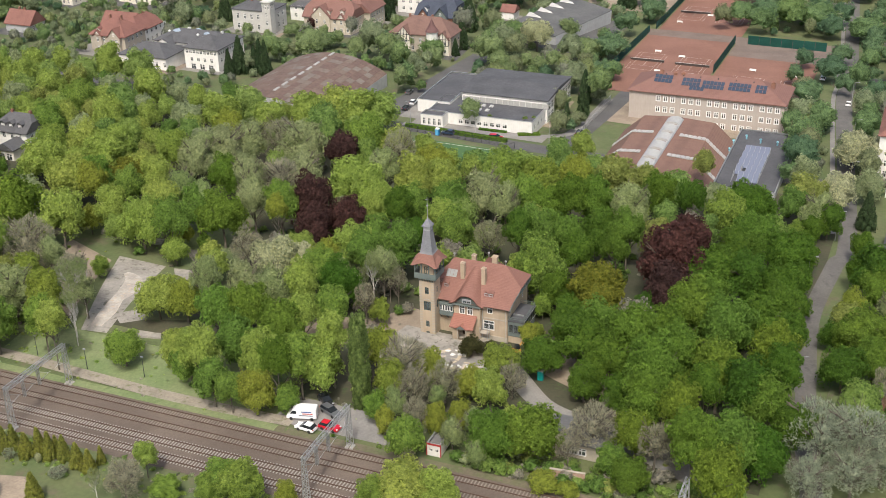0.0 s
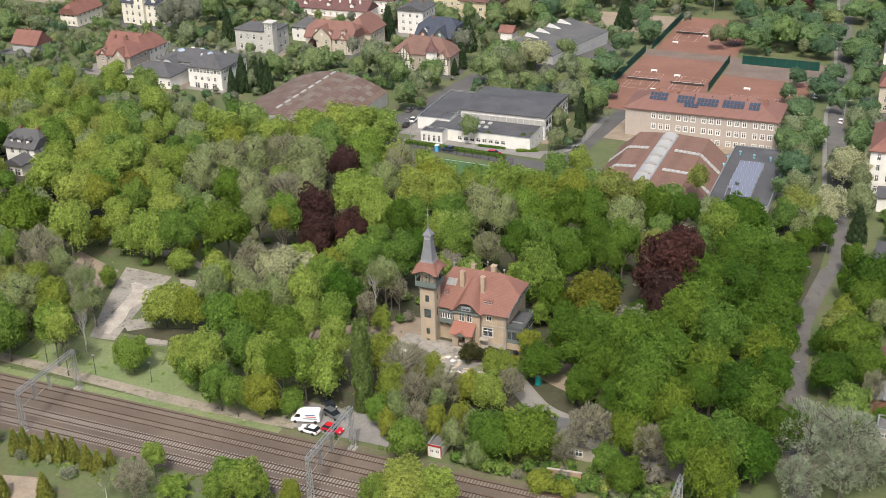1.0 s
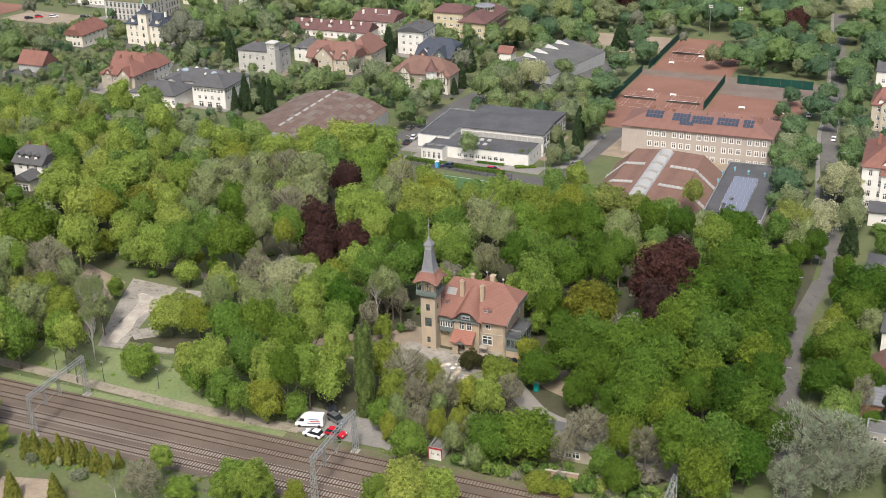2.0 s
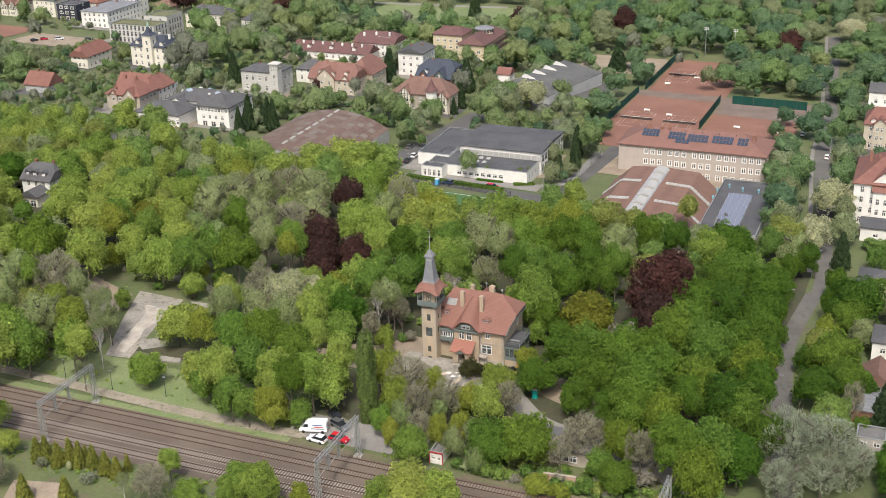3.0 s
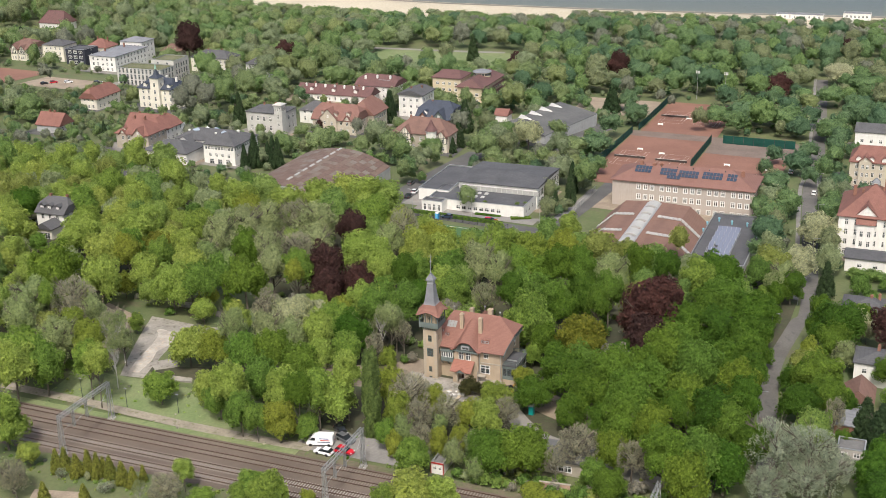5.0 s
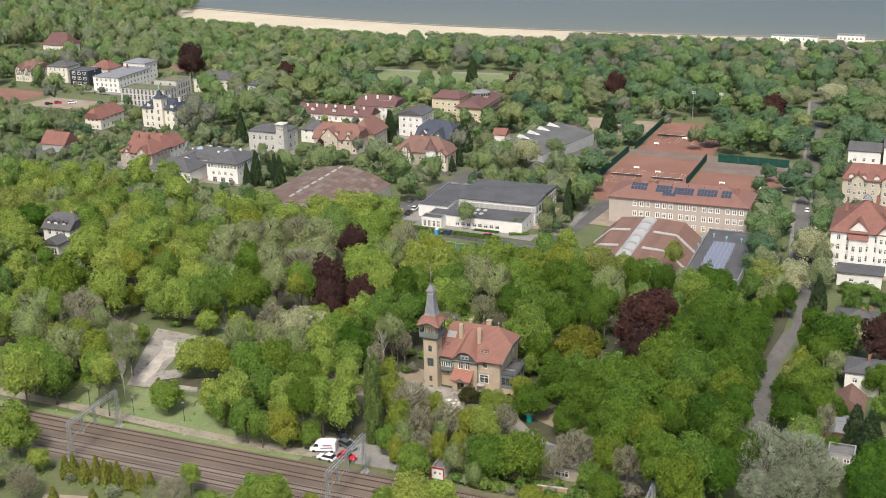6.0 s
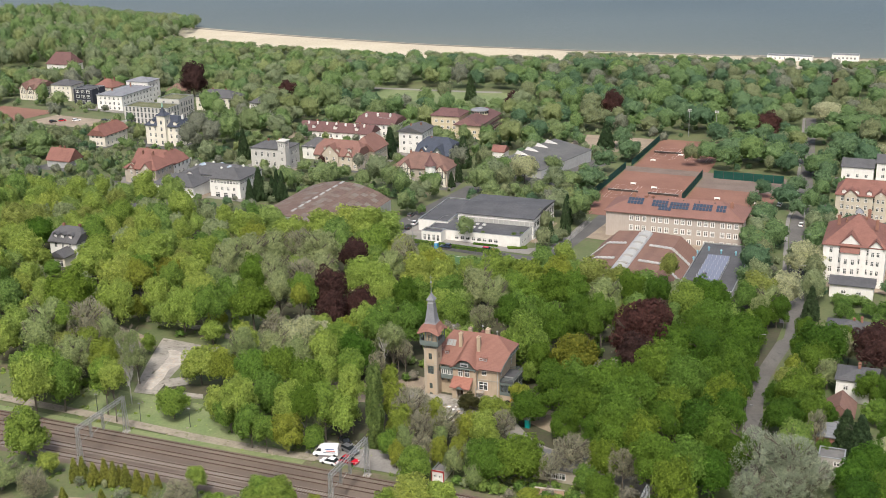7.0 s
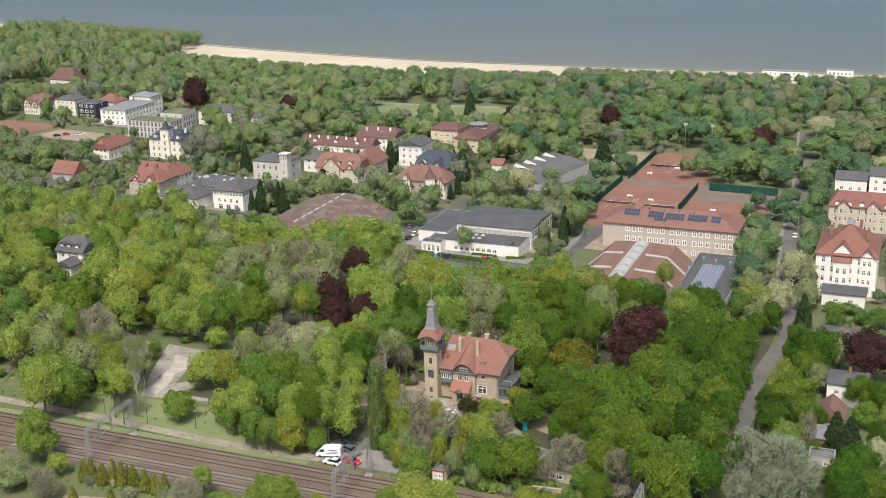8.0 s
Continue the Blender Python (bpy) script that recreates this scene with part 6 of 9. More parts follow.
hull(bm, [(4.6, 0.2, 13.2), (11.8, 0.2, 13.2), (8.2, 0.2, 17.0), (4.6, 5.0, 13.2), (11.8, 5.0, 13.2), (8.2, 6.0, 17.0)])
part("gable", bm, WHITE, by)
bm = bmesh.new()
for s in (-1, 1):
    hull(bm, [(8.2 + s * 4.1, b, 12.9 + k) for b in (-0.1, 6) for k in (0, 0.2)] + [(8.2, b, 17.1 + k) for b in (-0.1, 6) for k in (0, 0.2)])
part("gable_roof", bm, RED_TILE, by)
fr, pane = window_meshes(1.8, 1.3, FRAME_WHITE, True)
share("window", fr, by, Matrix.Translation((8.2, 0.12, 14.0)))

# dormers here and there
for (u, w, z, cov, wl), spots in (((-13, 430, -14.2, RED_TILE, WHITE), [(3 + 4.6 * i, 0.2, 9.6) for i in range(7)]),
                                  ((-295, 363, -5.4, RED_TILE, STONE), [(3.5, 0.6, 7.2), (10.5, 0.6, 7.2)]),
                                  ((-238, 426, -10.2, ORANGE_TILE, STONE), [(5, 0.8, 8.0), (11, 0.4, 7.6), (17, 0.8, 8.0)]),
                                  ((-335.5, 436, -8.3, NAVY_TILE, CREAM), [(3.5, 0.6, 10.0), (16.5, 0.6, 10.0)]),
                                  ((-247.5, 257, 0.2, GREY_TILE, GREY_TILE), [(1.8, 1.0, 7.0), (4.6, 1.0, 7.0), (7.8, 1.0, 7.0)]),
                                  ((-199, 450, -12.2, NAVY_TILE, WHITE), [(4, 1.0, 7.0), (11, 0.6, 6.6)]),
                                  ((-280, 488, -12.6, MAROON_TILE, WHITE), [(8 + 12 * i, 1.4, 4.5) for i in range(3)])):
    x, y = grid(u, w)
    root = thing("roof_dormers", x, y, z, G, "pale gabled dormers set into a tiled roof", "dormer")
    for a, b, c in spots:
        dormer(root, a, b, c, 1.5, 1.5, 2.6, wl, cov)

# gabled bays, turrets and small roof things that break up the larger houses
def gable_bay(root, x, y, w, d, h, rise, wall, cover, rows=2, timber=False):
    """A gabled wing that comes forward from a front: x is its middle, y its face."""
    bm = bmesh.new()
    hs = storeys(w, rows, 2 if w > 3.6 else 1, 1.0, 1.6, 1.1, 3.1, 0.5)
    hs = [q for q in hs if q[3] < h - 0.1]
    for o, e, ln, holes in ((Vector((x - w / 2, y, 0)), Vector((1, 0, 0)), w, hs), (Vector((x + w / 2, y, 0)), Vector((0, 1, 0)), d, []), (Vector((x - w / 2, y + d, 0)), Vector((0, -1, 0)), d, [])):
        facade(bm, o, e, ln, h, holes)
    bm.faces.new([bm.verts.new(p) for p in ((x - w / 2, y, h), (x + w / 2, y, h), (x, y, h + rise))])
    bmesh.ops.remove_doubles(bm, verts=bm.verts, dist=0.001)
    ob = part("gabled_bay", bm, wall, root)
    windows(ob, Vector((x - w / 2, y, 0)), Vector((1, 0, 0)), hs, FRAME_WHITE)
    bm = bmesh.new()
    e = 0.45
    for s in (-1, 1):
        hull(bm, [(x + s * (w / 2 + e), b, h - e * rise / (w / 2) + k) for b in (y - e, y + d) for k in (0.02, 0.2)] + [(x, b, h + rise + k) for b in (y - e, y + d) for k in (0.02, 0.2)])
    part("bay_roof", bm, cover, ob)
    fr, pane = window_meshes(0.9, 1.2, FRAME_WHITE, True)
    share("window", fr, ob, Matrix.Translation((x, y - 0.03, h + 0.15)))
    if timber:
        bm = bmesh.new()
        for k in range(5):
            q = x - w / 2 + w * k / 4
            beam(bm, (q, y - 0.04, h - 2.6), (q, y - 0.04, h + max(0.0, rise * (1 - abs(q - x) / (w / 2))) - 0.1), 0.16)
        for z in (h - 2.6, h - 0.1):
            beam(bm, (x - w / 2, y - 0.05, z), (x + w / 2, y - 0.05, z), 0.16)
        part("timber_frame", bm, DARK_METAL, ob)
    return ob


def roof_bits(root, spots, m=None):
    """Small white stacks and vents on a roof."""
    for x, y, z, w, h in spots:
        chimney(root, x, y, z, z + h, m or WHITE, w)


gable_bay(RED_VILLA, 11.5, -1.2, 5.0, 7.0, 6.8, 2.8, STONE, RED_TILE)
gable_bay(RED_VILLA, 3.6, -0.5, 3.4, 5.0, 6.6, 1.9, STONE, RED_TILE)
gable_bay(MANOR, 8.0, -0.8, 8.0, 6.0, 7.2, 4.0, PALE_CREAM, ORANGE_TILE)
gable_bay(MANOR, 17.0, -0.4, 3.4, 5.0, 6.6, 2.0, PALE_CREAM, ORANGE_TILE)
gable_bay(NAVY_HOUSE, 11.5, -1.5, 5.4, 8.0, 6.4, 3.4, WOOD_GREEN, NAVY_TILE)
gable_bay(NAVY_HOUSE, 3.5, -0.5, 4.6, 6.0, 5.6, 3.0, BRICK, NAVY_TILE)
gable_bay(BROWN_VILLA, 6.0, -1.0, 5.0, 7.0, 7.4, 2.8, CREAM, BROWN_TILE, 2, True)
gable_bay(BROWN_VILLA, 22.0, -0.8, 4.6, 6.0, 6.6, 2.6, CREAM, BROWN_TILE, 2, True)
gable_bay(RED_MANSION, 5.5, -1.0, 4.4, 6.0, 10.2, 1.9, PALE_CREAM, RED_TILE, 3)
gable_bay(RED_MANSION, 16.5, -1.0, 4.4, 6.0, 10.2, 1.9, PALE_CREAM, RED_TILE, 3)
gable_bay(RED_MANSION, 27.5, -1.0, 4.4, 6.0, 10.2, 1.9, PALE_CREAM, RED_TILE, 3)
gable_bay(TIMBERED, 3.0, -1.0, 4.6, 6.0, 6.8, 2.8, CREAM, BROWN_TILE, 2, True)
gable_bay(TIMBERED, 8.4, -0.6, 3.8, 5.0, 6.6, 2.2, CREAM, BROWN_TILE, 2, True)
gable_bay(CLINIC, 6.0, -3.0, 7.0, 8.0, 5.0, 2.0, WHITE, GREY_TILE, 1)
gable_bay(CLINIC, 22.0, -2.0, 6.0, 8.0, 5.6, 2.2, WHITE, GREY_TILE, 1)
roof_bits(TERRACE, [(4 + 5.2 * i, 4.2, 6.0, 0.8, 1.4) for i in range(7)])
roof_bits(TERRACE_BLOCK, [(4, 4, 8.6, 0.9, 2.0), (10, 5, 9.2, 0.9, 1.8), (17, 5, 9.2, 0.9, 1.9)])
roof_bits(CLINIC, [(4, 5, 6.4, 0.7, 1.3), (10, 9, 7.2, 1.1, 0.9), (17, 4, 6.4, 0.7, 1.2), (25, 8, 7.0, 0.8, 1.2)])
for x, y, z, r in ((7.0, 6.6, 7.9, 2.2), (14.0, 9.0, 7.9, 1.3), (20.0, 5.5, 7.9, 1.3)):
    bm = bmesh.new()
    tube(bm, [(x, y, z - 0.9, r), (x, y, z, r), (x, y, z + 0.25, r * 0.7), (x, y, z + 0.6, 0.05)], 8)
    part("roof_lantern", bm, paint("pale_lantern_glass", (0.3, 0.36, 0.42), 0.2), CLINIC, "pale glass roof lantern")
roof_bits(CLOCK_MANSION, [(3, 7, 12, 0.9, 1.9), (11, 8, 12.6, 0.9, 1.6), (17, 7, 12, 0.9, 1.9)])
for root, spots in ((TERRACE_BLOCK, ((12.0, 3.4, 8.6), (14.2, 3.4, 8.6), (16.4, 3.4, 8.6))), (MANOR, ((4.2, 3.2, 9.5), (14.8, 3.2, 9.5)))):
    for x, y, z in spots:
        bm = bmesh.new()
        box(bm, -0.9, -0.6, 0.12, 0.9, 0.9, 0.24)
        part("roof_window", bm, GLASS if root is MANOR else SPIRE, root).matrix_basis = pose(x, y, z, 38)
# roof turret and extra gables of the white house by the road
bm = bmesh.new()
for a in (-0.8, 0.8):
    for b in (-0.8, 0.8):
        beam(bm, (9.5 + a, 13 + b, 18.2), (9.5 + a, 13 + b, 21.0), 0.2)
box(bm, 8.5, 12.0, 18.0, 10.5, 14.0, 19.2)
part("turret", bm, FRAME_GREY, ROAD_HOUSE)
bm = bmesh.new()
hull(bm, [(9.5 + a, 13 + b, 21.0) for a in (-1.3, 1.3) for b in (-1.3, 1.3)] + [(9.5 + a, 13 + b, 21.6) for a in (-0.9, 0.9) for b in (-0.9, 0.9)] + [(9.5, 13, 22.6)])
part("turret_cap", bm, SPIRE, ROAD_HOUSE)
roof_bits(ROAD_HOUSE, [(15.5, 8, 17, 1.0, 3.0), (3.5, 12, 16.5, 1.0, 3.0), (12.5, 18, 17.5, 1.0, 3.0)], BRICK)
gable_bay(ROAD_HOUSE, 16.0, -0.5, 4.2, 6.0, 13.6, 2.2, WHITE, RED_TILE, 4)

# more houses that show between the trees
gh("house", "white house with red hipped roof and chimneys", "house", -441, 534, 14, 11, 7.5, "hip", 4.0, .5, CREAM, RED_TILE, z=-11, front=w3(14, 4), chim=((5, 5, 5), (11, 6, 5)))
gh("apartment_house", "white block with pale metal roof", "building", -424, 543, 15, 12, 10.5, "hip", 2.0, .4, WHITE, SPIRE, z=-11.6, front=w3(15, 5, 3, 1.2, 1.6, 1.4, 3.0), side=w3(12, 3, 3, 1.2, 1.6, 1.4, 3.0))
gh("house", "long ochre house with dark slate roof", "house", -368, 530, 24, 12, 6.8, "hip", 3.4, .5, CREAM, GREY_TILE, z=-11.4, front=w3(24, 8), chim=((8, 6, 4), (16, 7, 4)))
gh("house", "white house with dark slate roof", "house", -331, 526, 14, 10, 6.4, "hip", 3.0, .5, WHITE, GREY_TILE, z=-11.8, front=w3(14, 4))
gh("house", "small house with brown roof behind trees", "house", -400, 548, 11, 9, 5.0, "hip", 3.6, .5, STONE, BROWN_TILE, z=-11.4)
gh("house", "white cottage with grey slate roof", "house", -252, 440, 12, 10, 5.5, "hip", 3.5, .4, WHITE, GREY_TILE, z=-10, front=w3(12, 3))
gh("house", "pale house with grey flat roof behind the manor", "house", -232, 452, 16, 9, 6.0, "hip", 2.0, .4, WHITE, GREY_TILE, z=-11.4)
gh("container", "dark blue steel container beside houses", "container", -282, 505, 6, 2.5, 2.6, "flat", wall=BLACKWALL, cover=TAR, z=-12.6)
gh("pavilion", "white two-level beach pavilion with open frame deck", "pavilion", -46, 796, 17, 8, 6.5, "flat", wall=WHITE, cover=SPIRE, z=-17.4, front=w3(17, 6, 2, 1.4, 1.6, 0.8, 3.0))
gh("pavilion", "low white beach pavilion with flat roof", "pavilion", -89, 803, 30, 8, 3.4, "flat", wall=WHITE, cover=SPIRE, z=-17.6, front=w3(30, 9, 1))
on_grid("car_park", -425, 455, -388, 480, SOIL, "gravel car park by the far courts", "parking", 0.2)
court_field("tennis_court", -470, 455, -432, 490, "red clay tennis courts behind a low blue fence")
keep_clear(*grid(-470, 455), 84, 36, G, 1.0)


# ---- trees ----
def unit(v):
    return v / np.maximum(1e-9, np.linalg.norm(v, axis=-1, keepdims=True))


def lobes_of(rng, n, shape):
    """Centres and radii of a crown's boughs, in a crown of radius 1 round the origin."""
    if shape == "round":
        m = 16
        k = np.arange(m) + 0.5
        ph, th = np.arccos(1 - 1.7 * k / m), np.pi * (1 + 5 ** 0.5) * k + rng.uniform(0, 6.28)
        d = unit(np.stack([np.cos(th) * np.sin(ph), np.sin(th) * np.sin(ph), np.cos(ph)], 1) + rng.normal(size=(m, 3)) * 0.2)
        big, br = d * rng.uniform(0.46, 0.66, (m, 1)), rng.uniform(0.24, 0.38, m)
        c = []
        while len(c) < n:
            i = rng.integers(m)
            e = unit(rng.normal(size=3) + d[i] * 0.8)
            p = big[i] + e * br[i] * 0.95
            if (np.linalg.norm(p - big, axis=1) > br * 0.82).all() or len(c) % 9 == 8:
                c.append(p)
        c, r = np.concatenate([np.array(c), big]) / 1.02, np.concatenate([rng.uniform(0.07, 0.15, n), br])
        c[:, :2] *= (1 + 0.35 * np.clip(-c[:, 2], 0, 0.7))[:, None]
    elif shape == "column":
        z = np.linspace(-0.92, 0.92, n)
        w = rng.uniform(0.3, 0.62, n) * np.sqrt(np.maximum(0.1, 1 - z ** 2))
        a = rng.uniform(0, 6.28, n)
        c = np.stack([np.cos(a) * w, np.sin(a) * w, z], 1)
        r = rng.uniform(0.25, 0.36, n)
    elif shape == "cone":
        z = np.linspace(-0.95, 0.88, n)
        w = 0.72 * (1 - (z + 1) / 2.05) + 0.02
        a = np.arange(n) * 2.4
        c = np.stack([np.cos(a) * w, np.sin(a) * w, z], 1)
        r = 0.3 * (1 - (z + 1) / 2.6) + 0.06
    else:
        c = unit(rng.normal(size=(n, 3))) * rng.uniform(0.3, 0.75, (n, 1))
        c[:, 2] = np.abs(c[:, 2]) - 0.3
        r = rng.uniform(0.25, 0.42, n)
    return c, r


def crown_arrays(seed, n_lobes, leaves, leaf, shape="round", core=True, fine=2, twig=0.0):
    """A crown: many small three-cornered leaf clumps on the outside of its boughs, and a dim core that stops the view."""
    rng = np.random.default_rng(seed)
    c, r = lobes_of(rng, n_lobes, shape)
    pts, nrm = [], []
    while sum(map(len, pts)) < leaves:
        k = rng.choice(len(r), 3000, p=r ** 2 / (r ** 2).sum())
        d = unit(rng.normal(size=(3000, 3)))
        p = c[k] + d * (r[k] * rng.uniform(0.75, 1.12, 3000))[:, None]
        depth = np.min(np.linalg.norm(p[:, None, :] - c[None], axis=2) / r[None], axis=1)
        out = (unit(p) * d).sum(1)
        ok = (depth > 0.74) & ((out > -0.15) | (rng.random(3000) < 0.15)) & ((p[:, 2] > -0.35) | (rng.random(3000) < 0.35))
        pts.append(p[ok]), nrm.append(d[ok])
    p, d = np.concatenate(pts)[:leaves], np.concatenate(nrm)[:leaves]
    n = unit(d * 0.6 + unit(p) * 0.4 + rng.normal(size=p.shape) * 0.5 + np.array([0, 0, 0.4]))
    a = unit(np.cross(n, rng.normal(size=p.shape)))
    b = np.cross(n, a)
    if twig:
        a = unit(unit(p) + np.array([0, 0, 0.5]) + rng.normal(size=p.shape) * 0.75)
        n = unit(np.cross(a, rng.normal(size=p.shape)))
        b = np.cross(n, a) / twig
        a = a * twig
    s = leaf * rng.uniform(0.6, 1.4, (leaves, 1))
    V = np.stack([p - a * s * 0.9 + b * s * 0.5, p - b * s * 0.95, p + a * s + b * s * 0.45 - n * s * 0.15], 1).reshape(-1, 3)
    verts, faces = [V], [tuple(f) for f in np.arange(leaves * 3).reshape(-1, 3).tolist()]
    if core:
        bm = bmesh.new()
        if shape == "round":
            bmesh.ops.create_icosphere(bm, subdivisions=2 if twig else 2 + fine, radius=1.0)
        else:
            for cc, rr in zip(c, r):
                bmesh.ops.create_icosphere(bm, subdivisions=1, radius=rr * 0.8, matrix=Matrix.Translation(cc))
        off = len(V)
        bm.verts.ensure_lookup_table()
        core_v = np.array([v.co for v in bm.verts])
        if shape == "round":
            # each point of the core lies just inside the outermost bough in its direction
            q = unit(core_v)
            along = q @ c.T
            miss = r[None] ** 2 - ((c ** 2).sum(1)[None] - along ** 2)
            reach = np.where(miss > 0, along + np.sqrt(np.maximum(miss, 0)), 0.3).max(1)
            core_v = q * (reach * (0.34 if twig else rng.uniform(0.72, 0.93, len(q))))[:, None]
        core_v += rng.normal(size=core_v.shape) * 0.012
        faces += [tuple(off + v.index for v in f.verts) for f in bm.faces]
        verts.append(core_v)
        bm.free()
    return np.concatenate(verts), faces


def mesh_of(name, verts, faces, material):
    me = bpy.data.meshes.new(name)
    me.from_pydata(verts.tolist(), [], faces)
    me.materials.append(material)
    me.shade_smooth()
    return me


def trunk_mesh(seed, material, limbs=6, twigs=0):
    """A trunk 1 high with limbs that reach into the crown, for a tree 1 high."""
    rng = random.Random(seed)
    bm = bmesh.new()
    tube(bm, [(0, 0, -0.05, 0.034), (0, 0, 0.06, 0.026), (rng.uniform(-.01, .01), 0.01, 0.4, 0.02), (0.01, rng.uniform(-.02, .02), 0.85, 0.006)], 7)
    for i in range(limbs + twigs):
        z = rng.uniform(0.25, 0.7)
        a = 2 * math.pi * i / max(1, limbs) + rng.uniform(-0.4, 0.4)
        ln, up = rng.uniform(0.14, 0.3), rng.uniform(0.1, 0.28)
        e = Vector((ln * math.cos(a), ln * math.sin(a), z + up))
        beam(bm, (0, 0, z), e, 0.014 if i < limbs else 0.005)
        for k in range(3 if not twigs else 5):
            b = a + rng.uniform(-0.9, 0.9)
            beam(bm, Vector((0, 0, z)).lerp(e, rng.uniform(0.5, 0.95)), e + Vector((0.1 * math.cos(b), 0.1 * math.sin(b), rng.uniform(0.02, 0.14))), 0.006 if i < limbs else 0.003)
    me = bpy.data.meshes.new("trunk")
    bm.to_mesh(me), bm.free()
    me.materials.append(material)
    return me


TRUNKS = [trunk_mesh(i, BARK) for i in range(3)]
TRUNK_TWIGGY = [trunk_mesh(10 + i, BARK, 9, 26) for i in range(2)]
TRUNK_BIRCH = trunk_mesh(20, BIRCH, 6, 10)
ROUND = [mesh_of("crown", *crown_arrays(s, 110 + 12 * (s % 4), 3900, 0.042, "round", True, 1), LEAF_GREEN) for s in range(8)]
COLUMN = [mesh_of("crown", *crown_arrays(40 + s, 64, 3000, 0.05, "column"), LEAF_GREEN) for s in range(2)]
CONE = [mesh_of("crown", *crown_arrays(50 + s, 46, 2200, 0.055, "cone"), LEAF_CONIFER) for s in range(2)]
AIRY = [mesh_of("crown", *crown_arrays(60 + s, 100, 4300, 0.033, "round", True, 1), LEAF_GREY) for s in range(4)]
TWIGGY = [mesh_of("crown", *crown_arrays(70 + s, 100, 5600, 0.025, "round", True, 0, 2.2), LEAF_BARE) for s in range(4)]

KINDS = {
    "lime": (ROUND, TRUNKS, LEAF_LIME, "leafy tree in bright yellow-green spring leaf"),
    "green": (ROUND, TRUNKS, LEAF_GREEN, "broad tree in fresh green leaf"),
    "deep": (ROUND, TRUNKS, LEAF_DEEP, "broad tree with deep green leaves"),
    "fresh": (ROUND, TRUNKS, LEAF_FRESH, "full-crowned maple in fresh green leaf"),
    "ochre": (ROUND, TRUNKS, LEAF_OCHRE, "broad tree with ochre-green young leaves"),
    "olive": (ROUND, TRUNKS, LEAF_OLIVE, "tree in olive-bronze young leaf"),
    "copper": (ROUND, TRUNKS, LEAF_COPPER, "copper beech with dark purple leaves"),
    "silver": (TWIGGY, TRUNK_TWIGGY, LEAF_SILVER, "silvery willow with pale grey leaves and branches"),
    "blossom": (ROUND, TRUNKS, LEAF_BLOSSOM, "chestnut covered in white blossom"),
    "grey": (AIRY, TRUNK_TWIGGY, LEAF_GREY, "thinly leaved grey-green budding tree"),
    "bare": (TWIGGY, TRUNK_TWIGGY, LEAF_BARE, "bare brown tree with fine twigs"),
    "birch": (TWIGGY, [TRUNK_BIRCH], LEAF_GREY, "birch with white trunk and thin leaves"),
    "poplar": (COLUMN, TRUNKS, LEAF_POPLAR, "slim columnar tree with dark leaves"),
    "yew": (ROUND, TRUNKS, LEAF_YEW, "dark olive clipped yew before the villa"),
    "spruce": (CONE, TRUNKS, LEAF_CONIFER, "dark green conifer with dense needles"),
    "thuja": (CONE, TRUNKS, LEAF_THUJA, "yellow-green thuja in a hedge row"),
}
TREES = []


COMMON = {"lime": (3, 4), "green": (0, 1, 2, 3, 9), "deep": (7, 2), "fresh": (0, 2, 9), "ochre": (5,), "olive": (5, 3), "grey": (6,), "bare": (8,)}
PARK_MASS = []
MASS = []          # crowns of the town and the far woods: x, y, radius, half height, lift, material


def tree(kind, x, y, height, radius, base=0.07, solo=True):
    """One tree; its crown reaches from base x height to the top. Beyond the park, common kinds join the mass of town trees."""
    w = x * 0.3827 + y * 0.9239
    if kind in COMMON and w > 322 and x * 0.9239 - y * 0.3827 < -150:
        radius, height = radius * 0.8, height * 0.78
    if kind in COMMON and (w > 292 or not solo):
        rng = random.Random(int(x * 13) * 7919 + int(y * 17))
        half = min(height * (1 - base * 0.5) / 2, radius * 1.25)
        tone = rng.choice(COMMON[kind])
        # the dimmer light on this side is put into darker leaf tones
        if x > 60 and tone in (1, 3, 9):
            tone = rng.choice((0, 2, 7))
        # haze over the left of the town goes into paler, greyer leaf tones
        if w > 322 and x * 0.9239 - y * 0.3827 < -190 and tone in (0, 2, 7, 9) and rng.random() < 0.6:
            tone = rng.choice((3, 6, 6, 8, 1))
        (MASS if w > 322 else PARK_MASS).append((x, y, radius, half, height - half, tone))
        TREES.append((x, y, radius))
        return None
    crowns, trunks, leaf, label = KINDS[kind]
    rng = random.Random(int(x * 13) * 7919 + int(y * 17))
    root = thing("tree" if kind not in ("thuja",) else "thuja", x, y, None, rng.uniform(0, 6.28), label, "tree" if kind != "thuja" else "hedge tree", "trees")
    TREES.append((x, y, radius))
    t = share("trunk", rng.choice(trunks), root)
    girth = radius * 2.2 if crowns is AIRY or crowns is TWIGGY or crowns is COLUMN or crowns is CONE else min(max(4.0, height * 0.8), radius * 1.9)
    t.scale = (girth, girth, height * (0.92 if crowns is AIRY or crowns is TWIGGY else 0.74))
    c = share("crown", rng.choice(crowns), root)
    half = height * (1 - base) / 2
    if crowns in (ROUND, AIRY, TWIGGY):
        half = min(half, radius * 1.3) if base > 0.065 else half
    c.location = (0, 0, height - half)
    c.scale = (radius, radius, half)
    c.material_slots[0].link = "OBJECT"
    c.material_slots[0].material = leaf
    return root


# park and town trees; right-hand deep greens include cloud shade in their colour
tree("lime", -131.5, 313.7, 15.0, 7.2)
tree("green", -122.4, 306.9, 8.0, 3.2)
tree("grey", -126.6, 299.5, 9.0, 4.9)
tree("lime", -107.5, 303.1, 15.4, 7.4)
tree("fresh", -105.5, 269.1, 17.7, 8.0)
